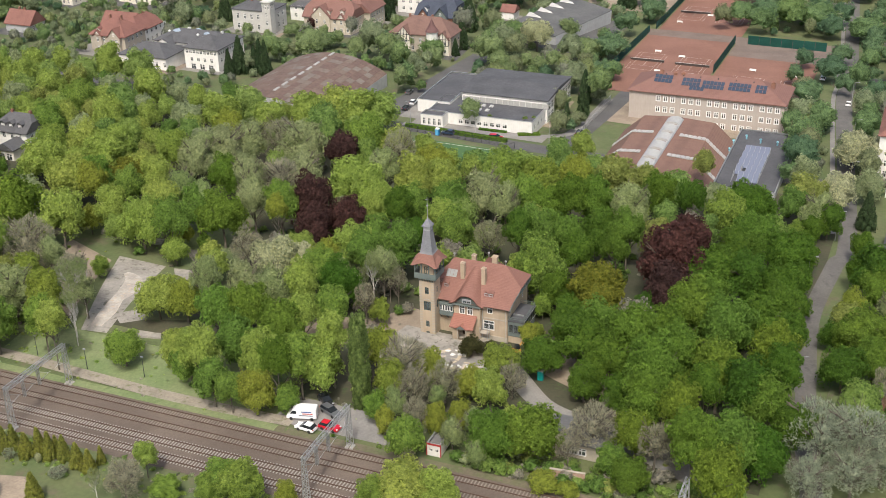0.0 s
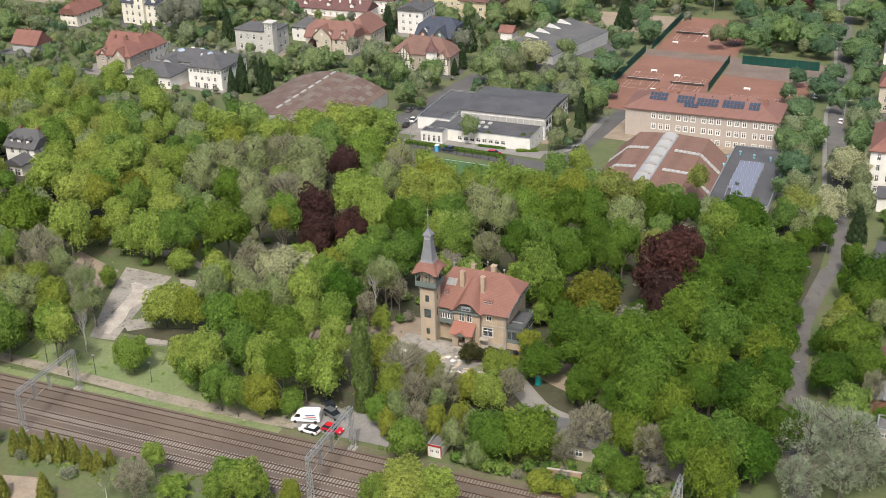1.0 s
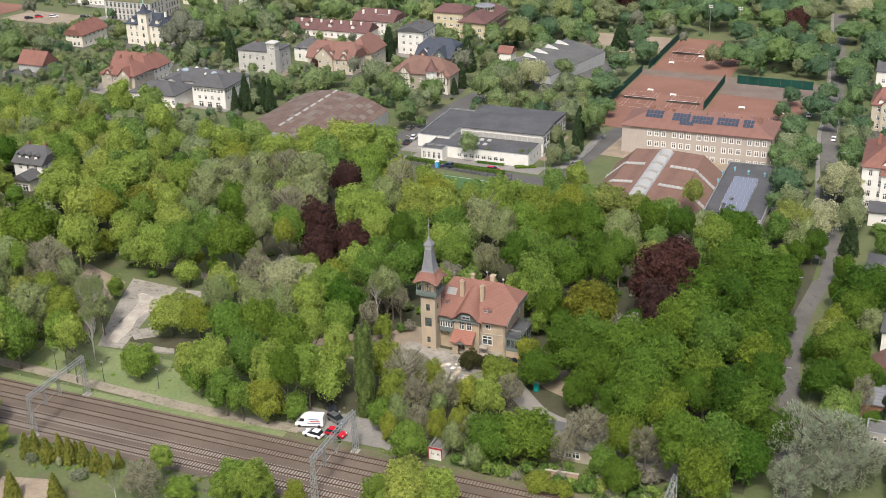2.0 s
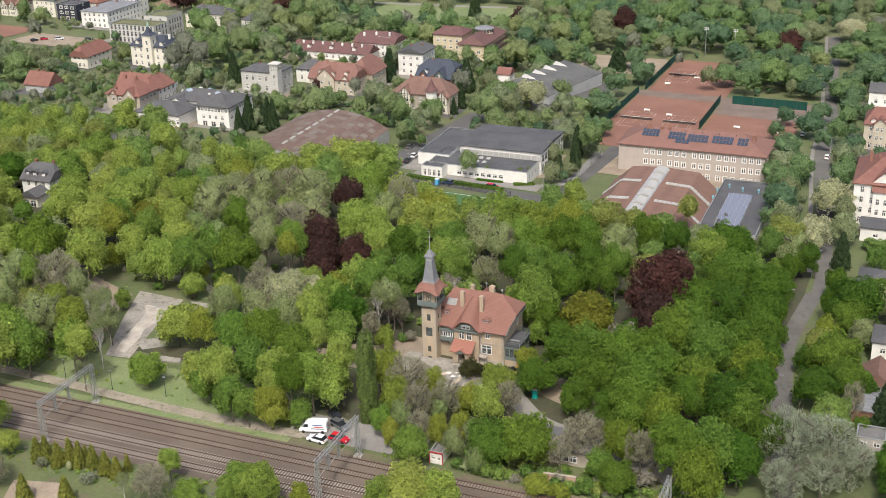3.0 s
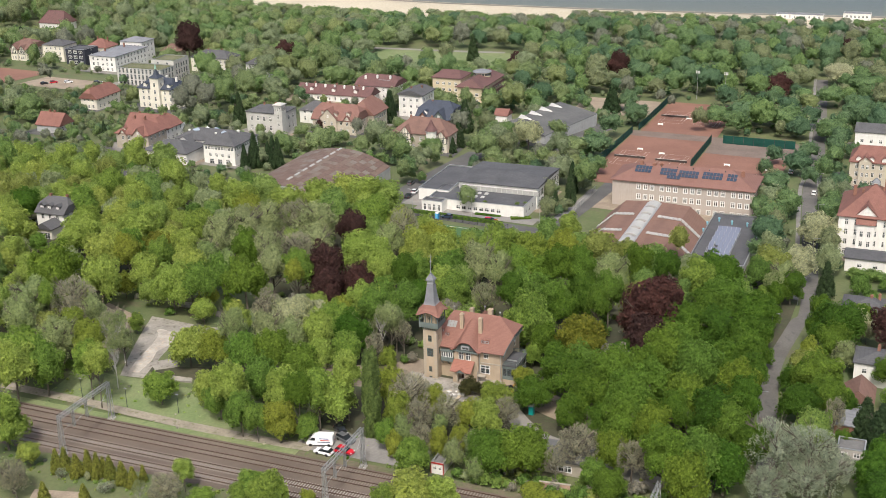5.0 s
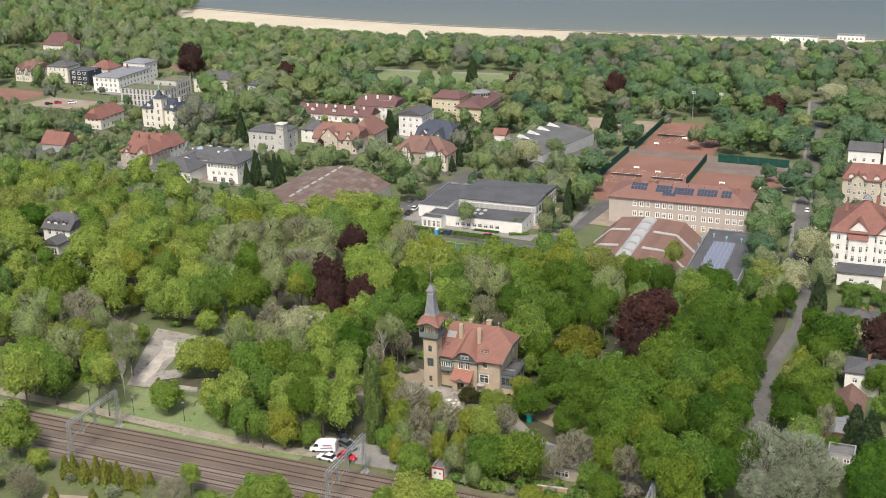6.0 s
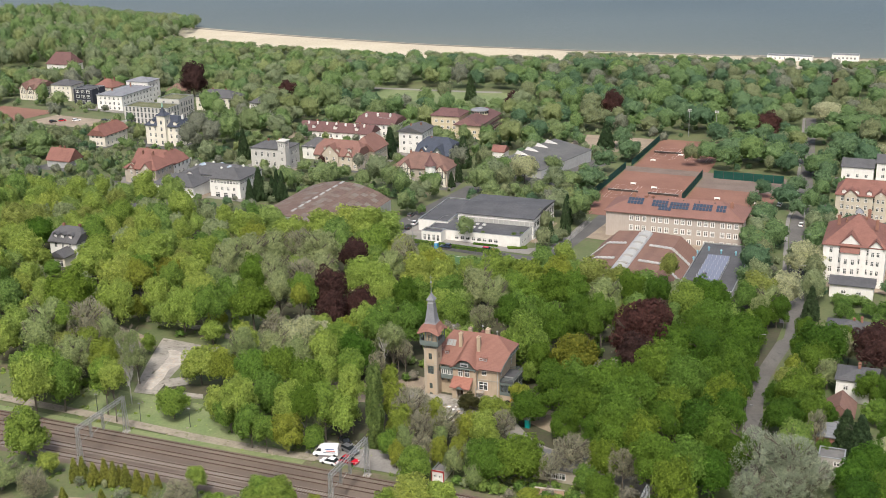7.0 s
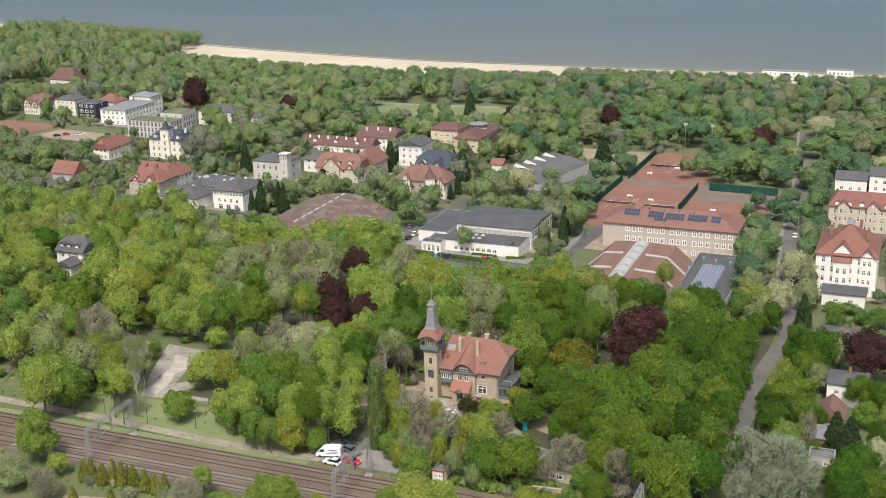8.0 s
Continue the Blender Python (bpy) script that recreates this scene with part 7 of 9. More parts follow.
tree("lime", -91.7, 261.8, 17.1, 5.9)
tree("lime", -96.5, 289.0, 16.1, 7.1)
tree("lime", -93.2, 309.0, 15.6, 7.5)
tree("ochre", -82.4, 289.6, 14.9, 6.1)
tree("green", -88.5, 282.4, 17.3, 4.6)
tree("lime", -73.7, 286.1, 17.2, 5.0)
tree("lime", -81.8, 269.5, 15.2, 4.8)
tree("lime", -69.8, 269.9, 16.9, 5.1)
tree("green", -73.5, 306.8, 17.5, 5.3)
tree("grey", -67.2, 303.5, 16.4, 6.0)
tree("grey", -66.1, 278.5, 16.0, 4.3)
tree("lime", -72.4, 260.2, 15.9, 5.9)
tree("green", -64.2, 255.5, 17.7, 4.6)
tree("olive", -87.8, 271.0, 9.0, 3.2)
tree("olive", -63.7, 262.5, 9.0, 3.1)
tree("lime", -63.6, 253.6, 8.0, 4.0)
tree("grey", -104.8, 247.3, 16.3, 7.2)
tree("bare", -94.4, 245.5, 17.4, 6.2)
tree("green", -99.9, 244.6, 15.7, 3.0)
tree("grey", -104.4, 236.5, 15.7, 4.6)
tree("grey", -92.5, 227.8, 15.2, 5.9)
tree("olive", -91.5, 234.0, 14.2, 4.3)
tree("olive", -84.5, 223.0, 16.5, 4.1)
tree("green", -100.1, 222.4, 16.1, 5.8)
tree("birch", -80.6, 228.1, 15.0, 3.9)
tree("green", -79.2, 246.1, 6.0, 2.4)
tree("lime", -62.1, 227.1, 11.0, 5.6, 0.06)
tree("olive", -55.9, 225.9, 11.0, 4.8, 0.06)
tree("green", -61.2, 271.3, 14.8, 5.8)
tree("bare", -90.0, 242.8, 10.0, 3.7)
tree("green", -82.1, 213.5, 15.4, 4.0)
tree("green", -92.9, 215.8, 15.3, 5.4)
tree("lime", -98.5, 211.9, 17.6, 5.6)
tree("grey", -94.8, 226.4, 14.2, 4.2)
tree("birch", -77.5, 218.2, 13.0, 1.6)
tree("lime", -79.0, 209.3, 16.5, 3.4)
tree("green", -65.6, 210.0, 9.0, 4.3, 0.04)
tree("lime", -54.2, 207.4, 10.0, 4.0, 0.05)
tree("green", -50.9, 202.3, 10.0, 4.1, 0.05)
tree("lime", -87.6, 184.7, 6.0, 2.7, 0.03)
tree("thuja", -81.3, 181.9, 5.6, 1.5, 0.02)
tree("thuja", -79.7, 182.5, 5.6, 1.5, 0.02)
tree("thuja", -76.7, 180.1, 5.4, 1.7, 0.02)
tree("thuja", -74.5, 180.8, 6.0, 1.5, 0.02)
tree("thuja", -72.3, 179.4, 6.0, 1.5, 0.02)
tree("thuja", -69.6, 178.9, 5.5, 1.5, 0.02)
tree("thuja", -66.6, 176.6, 5.4, 1.7, 0.02)
tree("thuja", -64.1, 175.1, 5.0, 1.5, 0.02)
tree("thuja", -62.7, 177.6, 4.0, 1.0, 0.02)
tree("thuja", -71.3, 180.2, 4.6, 1.2, 0.02)
tree("thuja", -79.7, 168.5, 6.0, 1.8, 0.03)
tree("thuja", -71.6, 167.4, 6.0, 1.8, 0.03)
tree("bare", -86.4, 172.0, 8.0, 2.8)
tree("bare", -55.9, 167.2, 8.0, 3.9)
tree("lime", -53.5, 173.2, 8.0, 2.3)
tree("green", -49.1, 167.6, 4.0, 3.2, 0.03)
tree("birch", -60.7, 166.7, 7.0, 1.6)
tree("silver", -79.8, 179.7, 2.4, 1.2, 0.02)
tree("silver", -69.4, 173.7, 2.2, 1.9, 0.02)
tree("blossom", -74.1, 178.1, 2.5, 0.7, 0.02)
tree("lime", -68.7, 350.6, 14.4, 6.9)
tree("green", -61.2, 357.6, 14.7, 6.0)
tree("olive", -62.3, 332.4, 15.5, 5.7)
tree("lime", -53.1, 344.9, 14.4, 6.2)
tree("lime", -42.5, 349.7, 15.7, 6.9)
tree("lime", -33.9, 359.3, 14.7, 7.1)
tree("lime", -27.6, 349.1, 16.6, 7.9)
tree("green", -20.3, 352.8, 14.9, 7.2)
tree("lime", -14.3, 322.4, 14.0, 6.0)
tree("green", -22.6, 323.8, 18.0, 6.5)
tree("bare", -47.0, 322.7, 16.1, 5.5)
tree("green", -35.8, 335.6, 15.6, 6.1)
tree("grey", -61.2, 313.4, 15.9, 7.2)
tree("grey", -55.3, 320.0, 15.6, 6.6)
tree("grey", -66.7, 310.6, 15.7, 6.1)
tree("grey", -40.2, 315.8, 17.6, 8.0)
tree("bare", -43.4, 289.6, 16.0, 6.1)
tree("grey", -37.5, 294.2, 15.0, 5.8)
tree("copper", -28.7, 309.2, 17.0, 5.0)
tree("lime", -24.2, 288.0, 17.0, 7.8)
tree("lime", -19.3, 278.5, 17.5, 5.6)
tree("copper", -33.1, 271.4, 18.0, 6.4)
tree("copper", -32.0, 260.8, 14.0, 5.3)
tree("copper", -24.5, 265.3, 15.0, 5.2)
tree("bare", -12.7, 306.7, 18.0, 5.3)
tree("grey", -16.4, 293.6, 17.6, 4.8)
tree("lime", -9.1, 289.5, 17.2, 5.4)
tree("olive", -3.5, 302.6, 16.0, 6.1)
tree("lime", -17.2, 271.1, 14.8, 4.5)
tree("deep", -11.7, 263.9, 17.6, 4.1)
tree("green", -8.2, 273.3, 15.3, 4.9)
tree("fresh", -56.5, 287.0, 17.2, 5.0)
tree("grey", -51.0, 287.1, 17.3, 5.4)
tree("fresh", -54.0, 264.3, 16.6, 6.6)
tree("grey", -60.7, 273.3, 15.1, 4.8)
tree("grey", -47.2, 269.6, 17.8, 4.8)
tree("green", -40.2, 267.5, 17.9, 4.8)
tree("olive", -40.3, 260.6, 16.7, 3.1)
tree("bare", -46.9, 253.4, 10.0, 4.3)
tree("blossom", -38.4, 242.2, 14.0, 6.5)
tree("blossom", -33.0, 243.3, 12.0, 3.9)
tree("green", -58.7, 262.3, 5.0, 1.9)
tree("lime", -52.8, 244.1, 9.0, 3.7)
tree("green", -16.5, 252.2, 14.7, 4.3)
tree("green", -10.7, 246.1, 16.3, 4.8)
tree("lime", -21.7, 243.4, 17.7, 5.2)
tree("olive", -27.2, 241.6, 14.0, 4.1)
tree("green", -14.8, 241.4, 14.1, 4.1)
tree("deep", -7.9, 252.9, 14.5, 3.4)
tree("grey", -50.9, 225.3, 17.1, 4.2)
tree("green", -46.8, 214.8, 16.2, 4.8)
tree("grey", -43.5, 228.2, 14.8, 4.5)
tree("grey", -37.0, 223.7, 15.3, 5.0)
tree("lime", -31.0, 222.9, 17.1, 4.4)
tree("green", -27.9, 233.4, 16.1, 4.3)
tree("deep", -23.7, 229.2, 14.1, 5.4)
tree("birch", -19.5, 235.8, 9.4, 2.2)
tree("green", -18.7, 238.1, 17.5, 4.1)
tree("grey", -14.5, 235.1, 14.6, 3.6)
tree("fresh", -40.3, 213.6, 17.1, 4.8)
tree("green", -42.1, 206.6, 14.0, 5.2)
tree("lime", -48.1, 198.6, 17.3, 4.4)
tree("green", -45.1, 194.6, 12.0, 4.0, 0.08)
tree("fresh", -33.6, 209.6, 15.5, 5.3)
tree("lime", -29.5, 211.7, 15.2, 3.7)
tree("green", -23.9, 213.8, 15.9, 4.0)
tree("lime", -36.5, 201.0, 14.4, 4.9)
tree("deep", -32.6, 193.6, 16.5, 3.7)
tree("green", -28.7, 196.3, 16.0, 4.3)
tree("lime", -25.3, 197.6, 14.0, 5.3, 0.08)
tree("lime", -22.8, 200.1, 17.1, 3.6)
tree("olive", -36.7, 191.3, 11.0, 4.0, 0.04)
tree("green", -31.1, 192.2, 7.0, 3.0, 0.04)
tree("green", -41.5, 192.3, 10.0, 3.2)
tree("poplar", -17.2, 193.2, 19.0, 3.0, 0.04)
tree("olive", -13.6, 204.7, 12.0, 4.2)
tree("bare", -9.5, 198.3, 13.0, 5.1)
tree("bare", -6.1, 203.7, 8.0, 2.3)
tree("olive", -11.6, 194.2, 10.0, 3.8)
tree("bare", -7.4, 191.7, 10.0, 3.5)
tree("green", -14.1, 187.5, 8.0, 2.9, 0.05)
tree("green", -8.7, 177.2, 9.5, 4.1, 0.04)
tree("green", -36.2, 164.8, 10.0, 4.5, 0.06)
tree("green", -40.8, 163.4, 8.0, 2.5)
tree("olive", -28.4, 164.9, 5.0, 2.2, 0.03)
tree("lime", -8.4, 162.6, 10.0, 5.4, 0.06)
tree("lime", -3.3, 162.0, 9.0, 4.1, 0.06)
tree("green", -13.6, 162.1, 8.0, 3.0, 0.05)
tree("deep", -22.0, 184.0, 1.0, 0.4)
tree("green", -39.1, 166.1, 9.0, 4.1, 0.05)
tree("green", -35.0, 164.7, 8.0, 3.6, 0.05)
tree("lime", -0.1, 316.9, 9.0, 4.6)
tree("deep", 7.7, 316.1, 9.0, 5.1)
tree("green", 13.5, 313.2, 9.0, 4.7)
tree("green", 20.5, 314.6, 9.0, 5.5)
tree("deep", 27.0, 310.6, 9.0, 5.0)
tree("deep", 34.2, 314.3, 9.0, 5.5)
tree("green", 40.9, 313.4, 9.0, 5.4)
tree("deep", 46.2, 311.6, 9.0, 4.7)
tree("green", 14.4, 296.8, 16.7, 6.2)
tree("olive", 24.9, 294.7, 15.3, 6.5)
tree("olive", 33.8, 294.1, 15.9, 5.5)
tree("olive", 44.9, 298.2, 15.2, 7.0)
tree("olive", 53.1, 301.6, 11.0, 4.6)
tree("deep", 54.1, 289.1, 14.0, 5.4)
tree("grey", 8.9, 279.8, 17.0, 5.9)
tree("lime", -1.1, 292.0, 15.4, 5.5)
tree("green", 1.1, 278.8, 14.5, 5.9)
tree("green", 1.5, 260.5, 14.6, 5.6)
tree("lime", -2.1, 265.4, 14.7, 4.4)
tree("grey", 14.0, 274.2, 15.5, 4.6)
tree("green", 19.8, 279.3, 15.4, 5.3)
tree("fresh", 24.2, 276.3, 14.4, 5.9)
tree("deep", 30.3, 276.1, 17.7, 5.2)
tree("fresh", 36.8, 278.2, 16.6, 5.9)
tree("grey", 45.0, 276.1, 15.2, 6.2)
tree("bare", 9.3, 253.4, 14.1, 3.7)
tree("deep", 15.7, 251.8, 17.3, 4.0)
tree("green", 19.7, 257.4, 17.2, 5.6)
tree("fresh", 27.8, 257.5, 14.6, 5.6)
tree("deep", 35.6, 256.0, 16.0, 5.6)
tree("fresh", 41.1, 253.4, 17.8, 4.6)
tree("green", 19.6, 236.6, 17.9, 6.4)
tree("ochre", 31.1, 229.1, 15.0, 7.4)
tree("deep", 37.1, 242.8, 16.7, 3.7)
tree("deep", 28.3, 241.8, 16.5, 4.4)
tree("copper", 48.7, 237.4, 21.0, 8.1, 0.08)
tree("copper", 54.5, 249.6, 18.0, 5.7)
tree("copper", 46.7, 226.7, 16.0, 6.5)
tree("olive", 15.8, 217.0, 6.0, 2.2)
tree("deep", 17.7, 204.3, 9.0, 5.0, 0.05)
tree("deep", 24.8, 207.3, 14.0, 6.3, 0.14)
tree("deep", 30.0, 199.0, 13.0, 5.6)
tree("fresh", 29.1, 212.2, 14.0, 5.4)
tree("deep", 24.7, 194.6, 9.0, 3.8)
tree("deep", 39.8, 219.8, 12.0, 2.5)
tree("fresh", 35.4, 204.0, 18.0, 5.2)
tree("deep", 42.1, 207.1, 15.6, 5.3)
tree("fresh", 37.2, 191.9, 17.3, 5.7)
tree("fresh", 34.9, 184.3, 15.6, 5.6)
tree("deep", 30.2, 189.6, 10.0, 3.7)
tree("fresh", 31.7, 175.6, 11.0, 4.2)
tree("yew", 4.0, 212.3, 4.4, 3.0, 0.02)
tree("yew", 7.8, 211.6, 3.8, 2.4, 0.02)
tree("olive", 9.7, 203.2, 8.0, 4.4)
tree("lime", 7.0, 191.6, 10.0, 3.5, 0.05)
tree("olive", 3.3, 195.4, 8.0, 3.8)
tree("bare", 11.3, 195.5, 8.0, 3.2)
tree("bare", -1.5, 194.4, 9.0, 3.8)
tree("olive", -4.5, 201.1, 8.0, 3.6)
tree("fresh", 6.9, 175.3, 12.0, 4.9, 0.04)
tree("fresh", 13.8, 175.2, 13.0, 5.8, 0.04)
tree("olive", 14.8, 167.1, 3.5, 3.2, 0.02)
tree("olive", 18.9, 165.0, 3.0, 2.3, 0.02)
tree("grey", 3.8, 181.1, 8.0, 2.4)
tree("bare", 24.4, 176.9, 11.0, 4.9)
tree("bare", 19.6, 172.3, 9.0, 2.5)
tree("green", 26.6, 169.8, 8.0, 3.0)
tree("deep", 29.0, 164.3, 9.0, 3.6)
tree("bare", 34.5, 172.1, 10.0, 3.5)
tree("bare", 38.1, 175.4, 9.0, 2.9)
tree("deep", 59.4, 291.8, 12.0, 6.0)
tree("olive", 69.1, 302.7, 15.0, 3.5)
tree("deep", 61.5, 281.4, 14.7, 4.3)
tree("deep", 75.9, 278.9, 15.0, 7.6)
tree("green", 67.8, 270.1, 16.2, 5.8)
tree("fresh", 72.8, 258.9, 15.0, 6.6)
tree("deep", 77.6, 248.4, 14.6, 6.3)
tree("deep", 65.4, 251.9, 14.1, 5.5)
tree("olive", 101.6, 323.4, 13.0, 6.3)
tree("lime", 108.3, 345.4, 12.0, 4.7)
tree("green", 117.7, 359.0, 12.0, 6.1)
tree("green", 105.8, 351.8, 12.0, 4.4)
tree("olive", 93.2, 290.7, 13.0, 6.8)
tree("grey", 93.0, 277.0, 13.0, 5.3)
tree("blossom", 117.1, 326.6, 13.0, 6.4)
tree("blossom", 123.0, 323.8, 12.0, 4.9)
tree("blossom", 101.8, 292.1, 13.0, 5.8)
tree("deep", 94.8, 275.0, 11.0, 4.5)
tree("green", 129.8, 352.8, 12.0, 6.0)
tree("grey", 112.7, 298.2, 12.0, 4.9)
tree("spruce", 106.9, 282.0, 11.0, 3.0, 0.05)
tree("deep", 96.7, 241.0, 15.0, 7.4)
tree("deep", 105.9, 250.1, 11.0, 4.6)
tree("deep", 121.0, 296.8, 4.0, 3.9, 0.02)
tree("deep", 125.5, 295.6, 4.0, 3.8, 0.02)
tree("blossom", 106.3, 246.6, 8.0, 2.7)
tree("deep", 52.7, 237.8, 15.9, 6.1)
tree("deep", 58.8, 239.1, 14.7, 5.9)
tree("deep", 64.6, 235.2, 15.0, 6.7)
tree("deep", 70.4, 226.0, 16.7, 5.9)
tree("fresh", 53.1, 223.8, 15.3, 6.4)
tree("deep", 67.7, 217.3, 15.7, 5.2)
tree("fresh", 48.3, 214.1, 17.5, 6.2)
tree("fresh", 54.6, 207.7, 17.8, 6.1)
tree("deep", 62.7, 215.3, 14.6, 5.7)
tree("fresh", 61.0, 197.7, 17.3, 5.8)
tree("deep", 65.6, 204.2, 16.2, 3.9)
tree("fresh", 42.9, 197.4, 16.9, 5.3)
tree("fresh", 49.3, 192.0, 17.3, 5.7)
tree("deep", 44.6, 181.5, 16.8, 3.6)
tree("deep", 53.3, 183.7, 17.7, 5.5)
tree("deep", 60.9, 189.9, 17.4, 4.1)
tree("fresh", 55.7, 180.3, 16.3, 5.0)
tree("fresh", 39.8, 167.2, 16.5, 5.2)
tree("fresh", 46.4, 168.4, 15.2, 5.7)
tree("deep", 51.6, 168.0, 12.0, 5.0, 0.06)
tree("fresh", 42.0, 156.9, 16.4, 5.0)
tree("fresh", 39.2, 176.4, 16.5, 4.2)
tree("fresh", 82.9, 211.8, 13.0, 5.9)
tree("deep", 75.3, 199.7, 11.0, 5.2)
tree("deep", 81.9, 201.4, 12.0, 5.2)
tree("deep", 75.5, 230.8, 6.0, 3.1, 0.05)
tree("deep", 78.2, 216.4, 7.0, 3.0)
tree("silver", 62.6, 172.1, 15.0, 7.2, 0.06)
tree("silver", 68.9, 171.3, 15.0, 6.7, 0.06)
tree("silver", 72.4, 167.9, 11.0, 5.0, 0.06)
tree("silver", 58.1, 162.5, 9.0, 4.5, 0.05)
tree("silver", 65.9, 164.0, 10.0, 4.9, 0.05)
tree("bare", 81.0, 193.2, 11.0, 2.5, 0.05)
tree("spruce", 89.0, 187.5, 12.0, 4.2, 0.05)
tree("deep", 81.1, 169.3, 10.0, 4.8, 0.04)
tree("green", -94.3, 191.6, 13.0, 5.4, 0.03)
tree("grey", -95.9, 178.9, 7.0, 5.2, 0.05)
tree("bare", -87.7, 174.1, 8.0, 3.8)
tree("deep", 87.5, 177.3, 11.0, 5.4, 0.04)
tree("blossom", 93.5, 184.3, 9.0, 4.0)
tree("spruce", 87.5, 192.4, 11.0, 3.6, 0.05)
tree("green", 99.3, 206.4, 7.0, 3.7, 0.05)
tree("copper", 111.4, 236.9, 16.0, 8.2, 0.08)
tree("deep", 94.2, 236.3, 11.0, 5.4)
tree("blossom", 103.7, 247.0, 10.0, 4.2)
tree("deep", 86.8, 166.4, 9.0, 5.0)
tree("deep", 80.0, 162.4, 9.0, 4.9)
tree("copper", -144.7, 664.5, 25.0, 8.9, 0.03)
tree("copper", 165.3, 549.2, 14.0, 8.0)
tree("copper", 227.4, 635.6, 14.0, 4.9)
tree("copper", 94.5, 603.8, 14.0, 6.6)
tree("copper", -88.7, 664.3, 13.0, 6.5)
tree("copper", 41.4, 619.0, 12.0, 5.4)
tree("blossom", 204.3, 576.8, 13.0, 8.3)
tree("blossom", 203.5, 485.9, 12.0, 6.1)
tree("blossom", 35.6, 455.5, 14.0, 7.0, 0.08)
tree("green", -14.0, 401.1, 11.0, 5.2)
tree("green", -8.5, 398.6, 7.0, 2.8)
tree("green", -46.7, 453.9, 11.0, 8.8)
tree("grey", -19.6, 447.5, 12.0, 7.2)
tree("spruce", -23.7, 505.5, 15.0, 3.7, 0.04)
tree("spruce", 10.1, 487.4, 15.0, 4.4, 0.04)
tree("spruce", 6.3, 457.6, 11.0, 3.1, 0.04)
tree("green", -61.3, 441.3, 11.0, 6.1)
tree("spruce", -73.3, 419.1, 14.0, 3.4, 0.04)
tree("spruce", -63.9, 417.0, 13.0, 2.7, 0.04)
tree("green", -68.7, 424.0, 9.0, 3.9)
tree("green", -60.9, 473.0, 8.0, 4.8)
tree("grey", -106.6, 539.0, 13.0, 9.0)
tree("bare", -117.1, 519.4, 13.0, 6.4)
tree("grey", -126.9, 565.0, 12.0, 5.6)
tree("green", -194.3, 509.2, 9.0, 9.7)
tree("grey", -185.6, 525.0, 9.0, 7.0)
tree("green", -203.9, 514.1, 9.0, 8.6)
tree("green", -182.4, 491.9, 9.0, 7.2)
tree("grey", -120.6, 579.9, 13.0, 7.7)
tree("deep", -96.0, 527.3, 11.0, 7.1)
tree("deep", -101.0, 502.5, 8.0, 5.7)
tree("green", -100.3, 573.6, 10.0, 7.0)
tree("olive", -128.3, 533.7, 8.0, 4.2)
tree("spruce", -68.4, 421.6, 10.0, 2.4)
tree("green", 123.3, 495.3, 12.0, 7.3)
tree("green", 136.2, 499.4, 13.0, 10.2)
tree("green", 152.7, 486.6, 14.0, 10.5)
tree("lime", 172.7, 522.1, 10.0, 5.9)
tree("olive", 113.8, 488.1, 13.0, 4.4)
tree("bare", 105.4, 509.4, 13.0, 2.6)
tree("bare", 104.0, 529.0, 12.0, 3.0)
tree("green", 87.7, 500.0, 12.0, 7.3)
tree("green", 73.3, 478.9, 12.0, 6.5)
tree("spruce", 80.8, 527.3, 14.0, 4.7, 0.05)
tree("olive", 52.4, 440.0, 11.0, 7.6)
tree("grey", 42.5, 400.2, 13.0, 7.0)
tree("green", 62.5, 444.3, 12.0, 8.7)
tree("deep", 88.7, 529.8, 12.0, 5.9)
tree("olive", 137.3, 415.5, 12.0, 7.3)
tree("green", 120.4, 387.3, 11.0, 6.0)
tree("deep", 123.6, 412.8, 9.0, 3.9)
tree("green", 19.6, 425.8, 10.0, 5.4)
tree("green", 22.9, 473.8, 12.0, 9.2)
tree("grey", 25.2, 447.4, 11.0, 6.7)
tree("deep", 31.7, 535.1, 14.0, 8.4)
tree("green", 28.6, 585.5, 14.0, 9.7)
tree("green", 47.4, 593.1, 15.0, 11.7)
tree("olive", -2.1, 556.8, 9.0, 6.2)
tree("grey", 13.1, 526.3, 12.0, 5.9)
tree("green", -5.1, 445.4, 11.0, 7.2)
tree("lime", -12.4, 456.4, 11.0, 6.3)
tree("green", 166.7, 468.1, 12.0, 9.6)
tree("green", 207.4, 545.2, 14.0, 13.4)
tree("green", 185.5, 530.0, 13.0, 8.3)
tree("green", 216.2, 537.7, 14.0, 12.0)
tree("grey", 161.4, 489.1, 8.0, 3.3)
tree("deep", 147.7, 436.7, 10.0, 5.1)
tree("deep", 136.8, 398.9, 10.0, 4.2)
tree("grey", 112.2, 364.1, 12.0, 7.4)
tree("green", 108.2, 344.6, 12.0, 6.7)
tree("spruce", -255.2, 709.8, 12.0, 3.8)
tree("deep", 58.5, 173.6, 14.0, 4.1)
tree("deep", 102.1, 218.0, 10.0, 4.2)
tree("deep", 105.8, 214.5, 10.0, 3.8)
tree("deep", 116.1, 280.2, 8.0, 3.6)
tree("deep", 115.7, 268.8, 7.0, 3.1)
tree("deep", 123.1, 270.8, 6.0, 2.8)
tree("grey", 95.0, 228.8, 9.0, 3.4)
tree("deep", 97.8, 192.7, 9.0, 3.6)
tree("deep", 80.1, 184.8, 8.0, 2.4)
tree("deep", 84.0, 176.7, 8.0, 3.1)
tree("deep", 129.7, 282.4, 7.0, 4.0)
tree("deep", 125.7, 285.5, 5.0, 2.9)
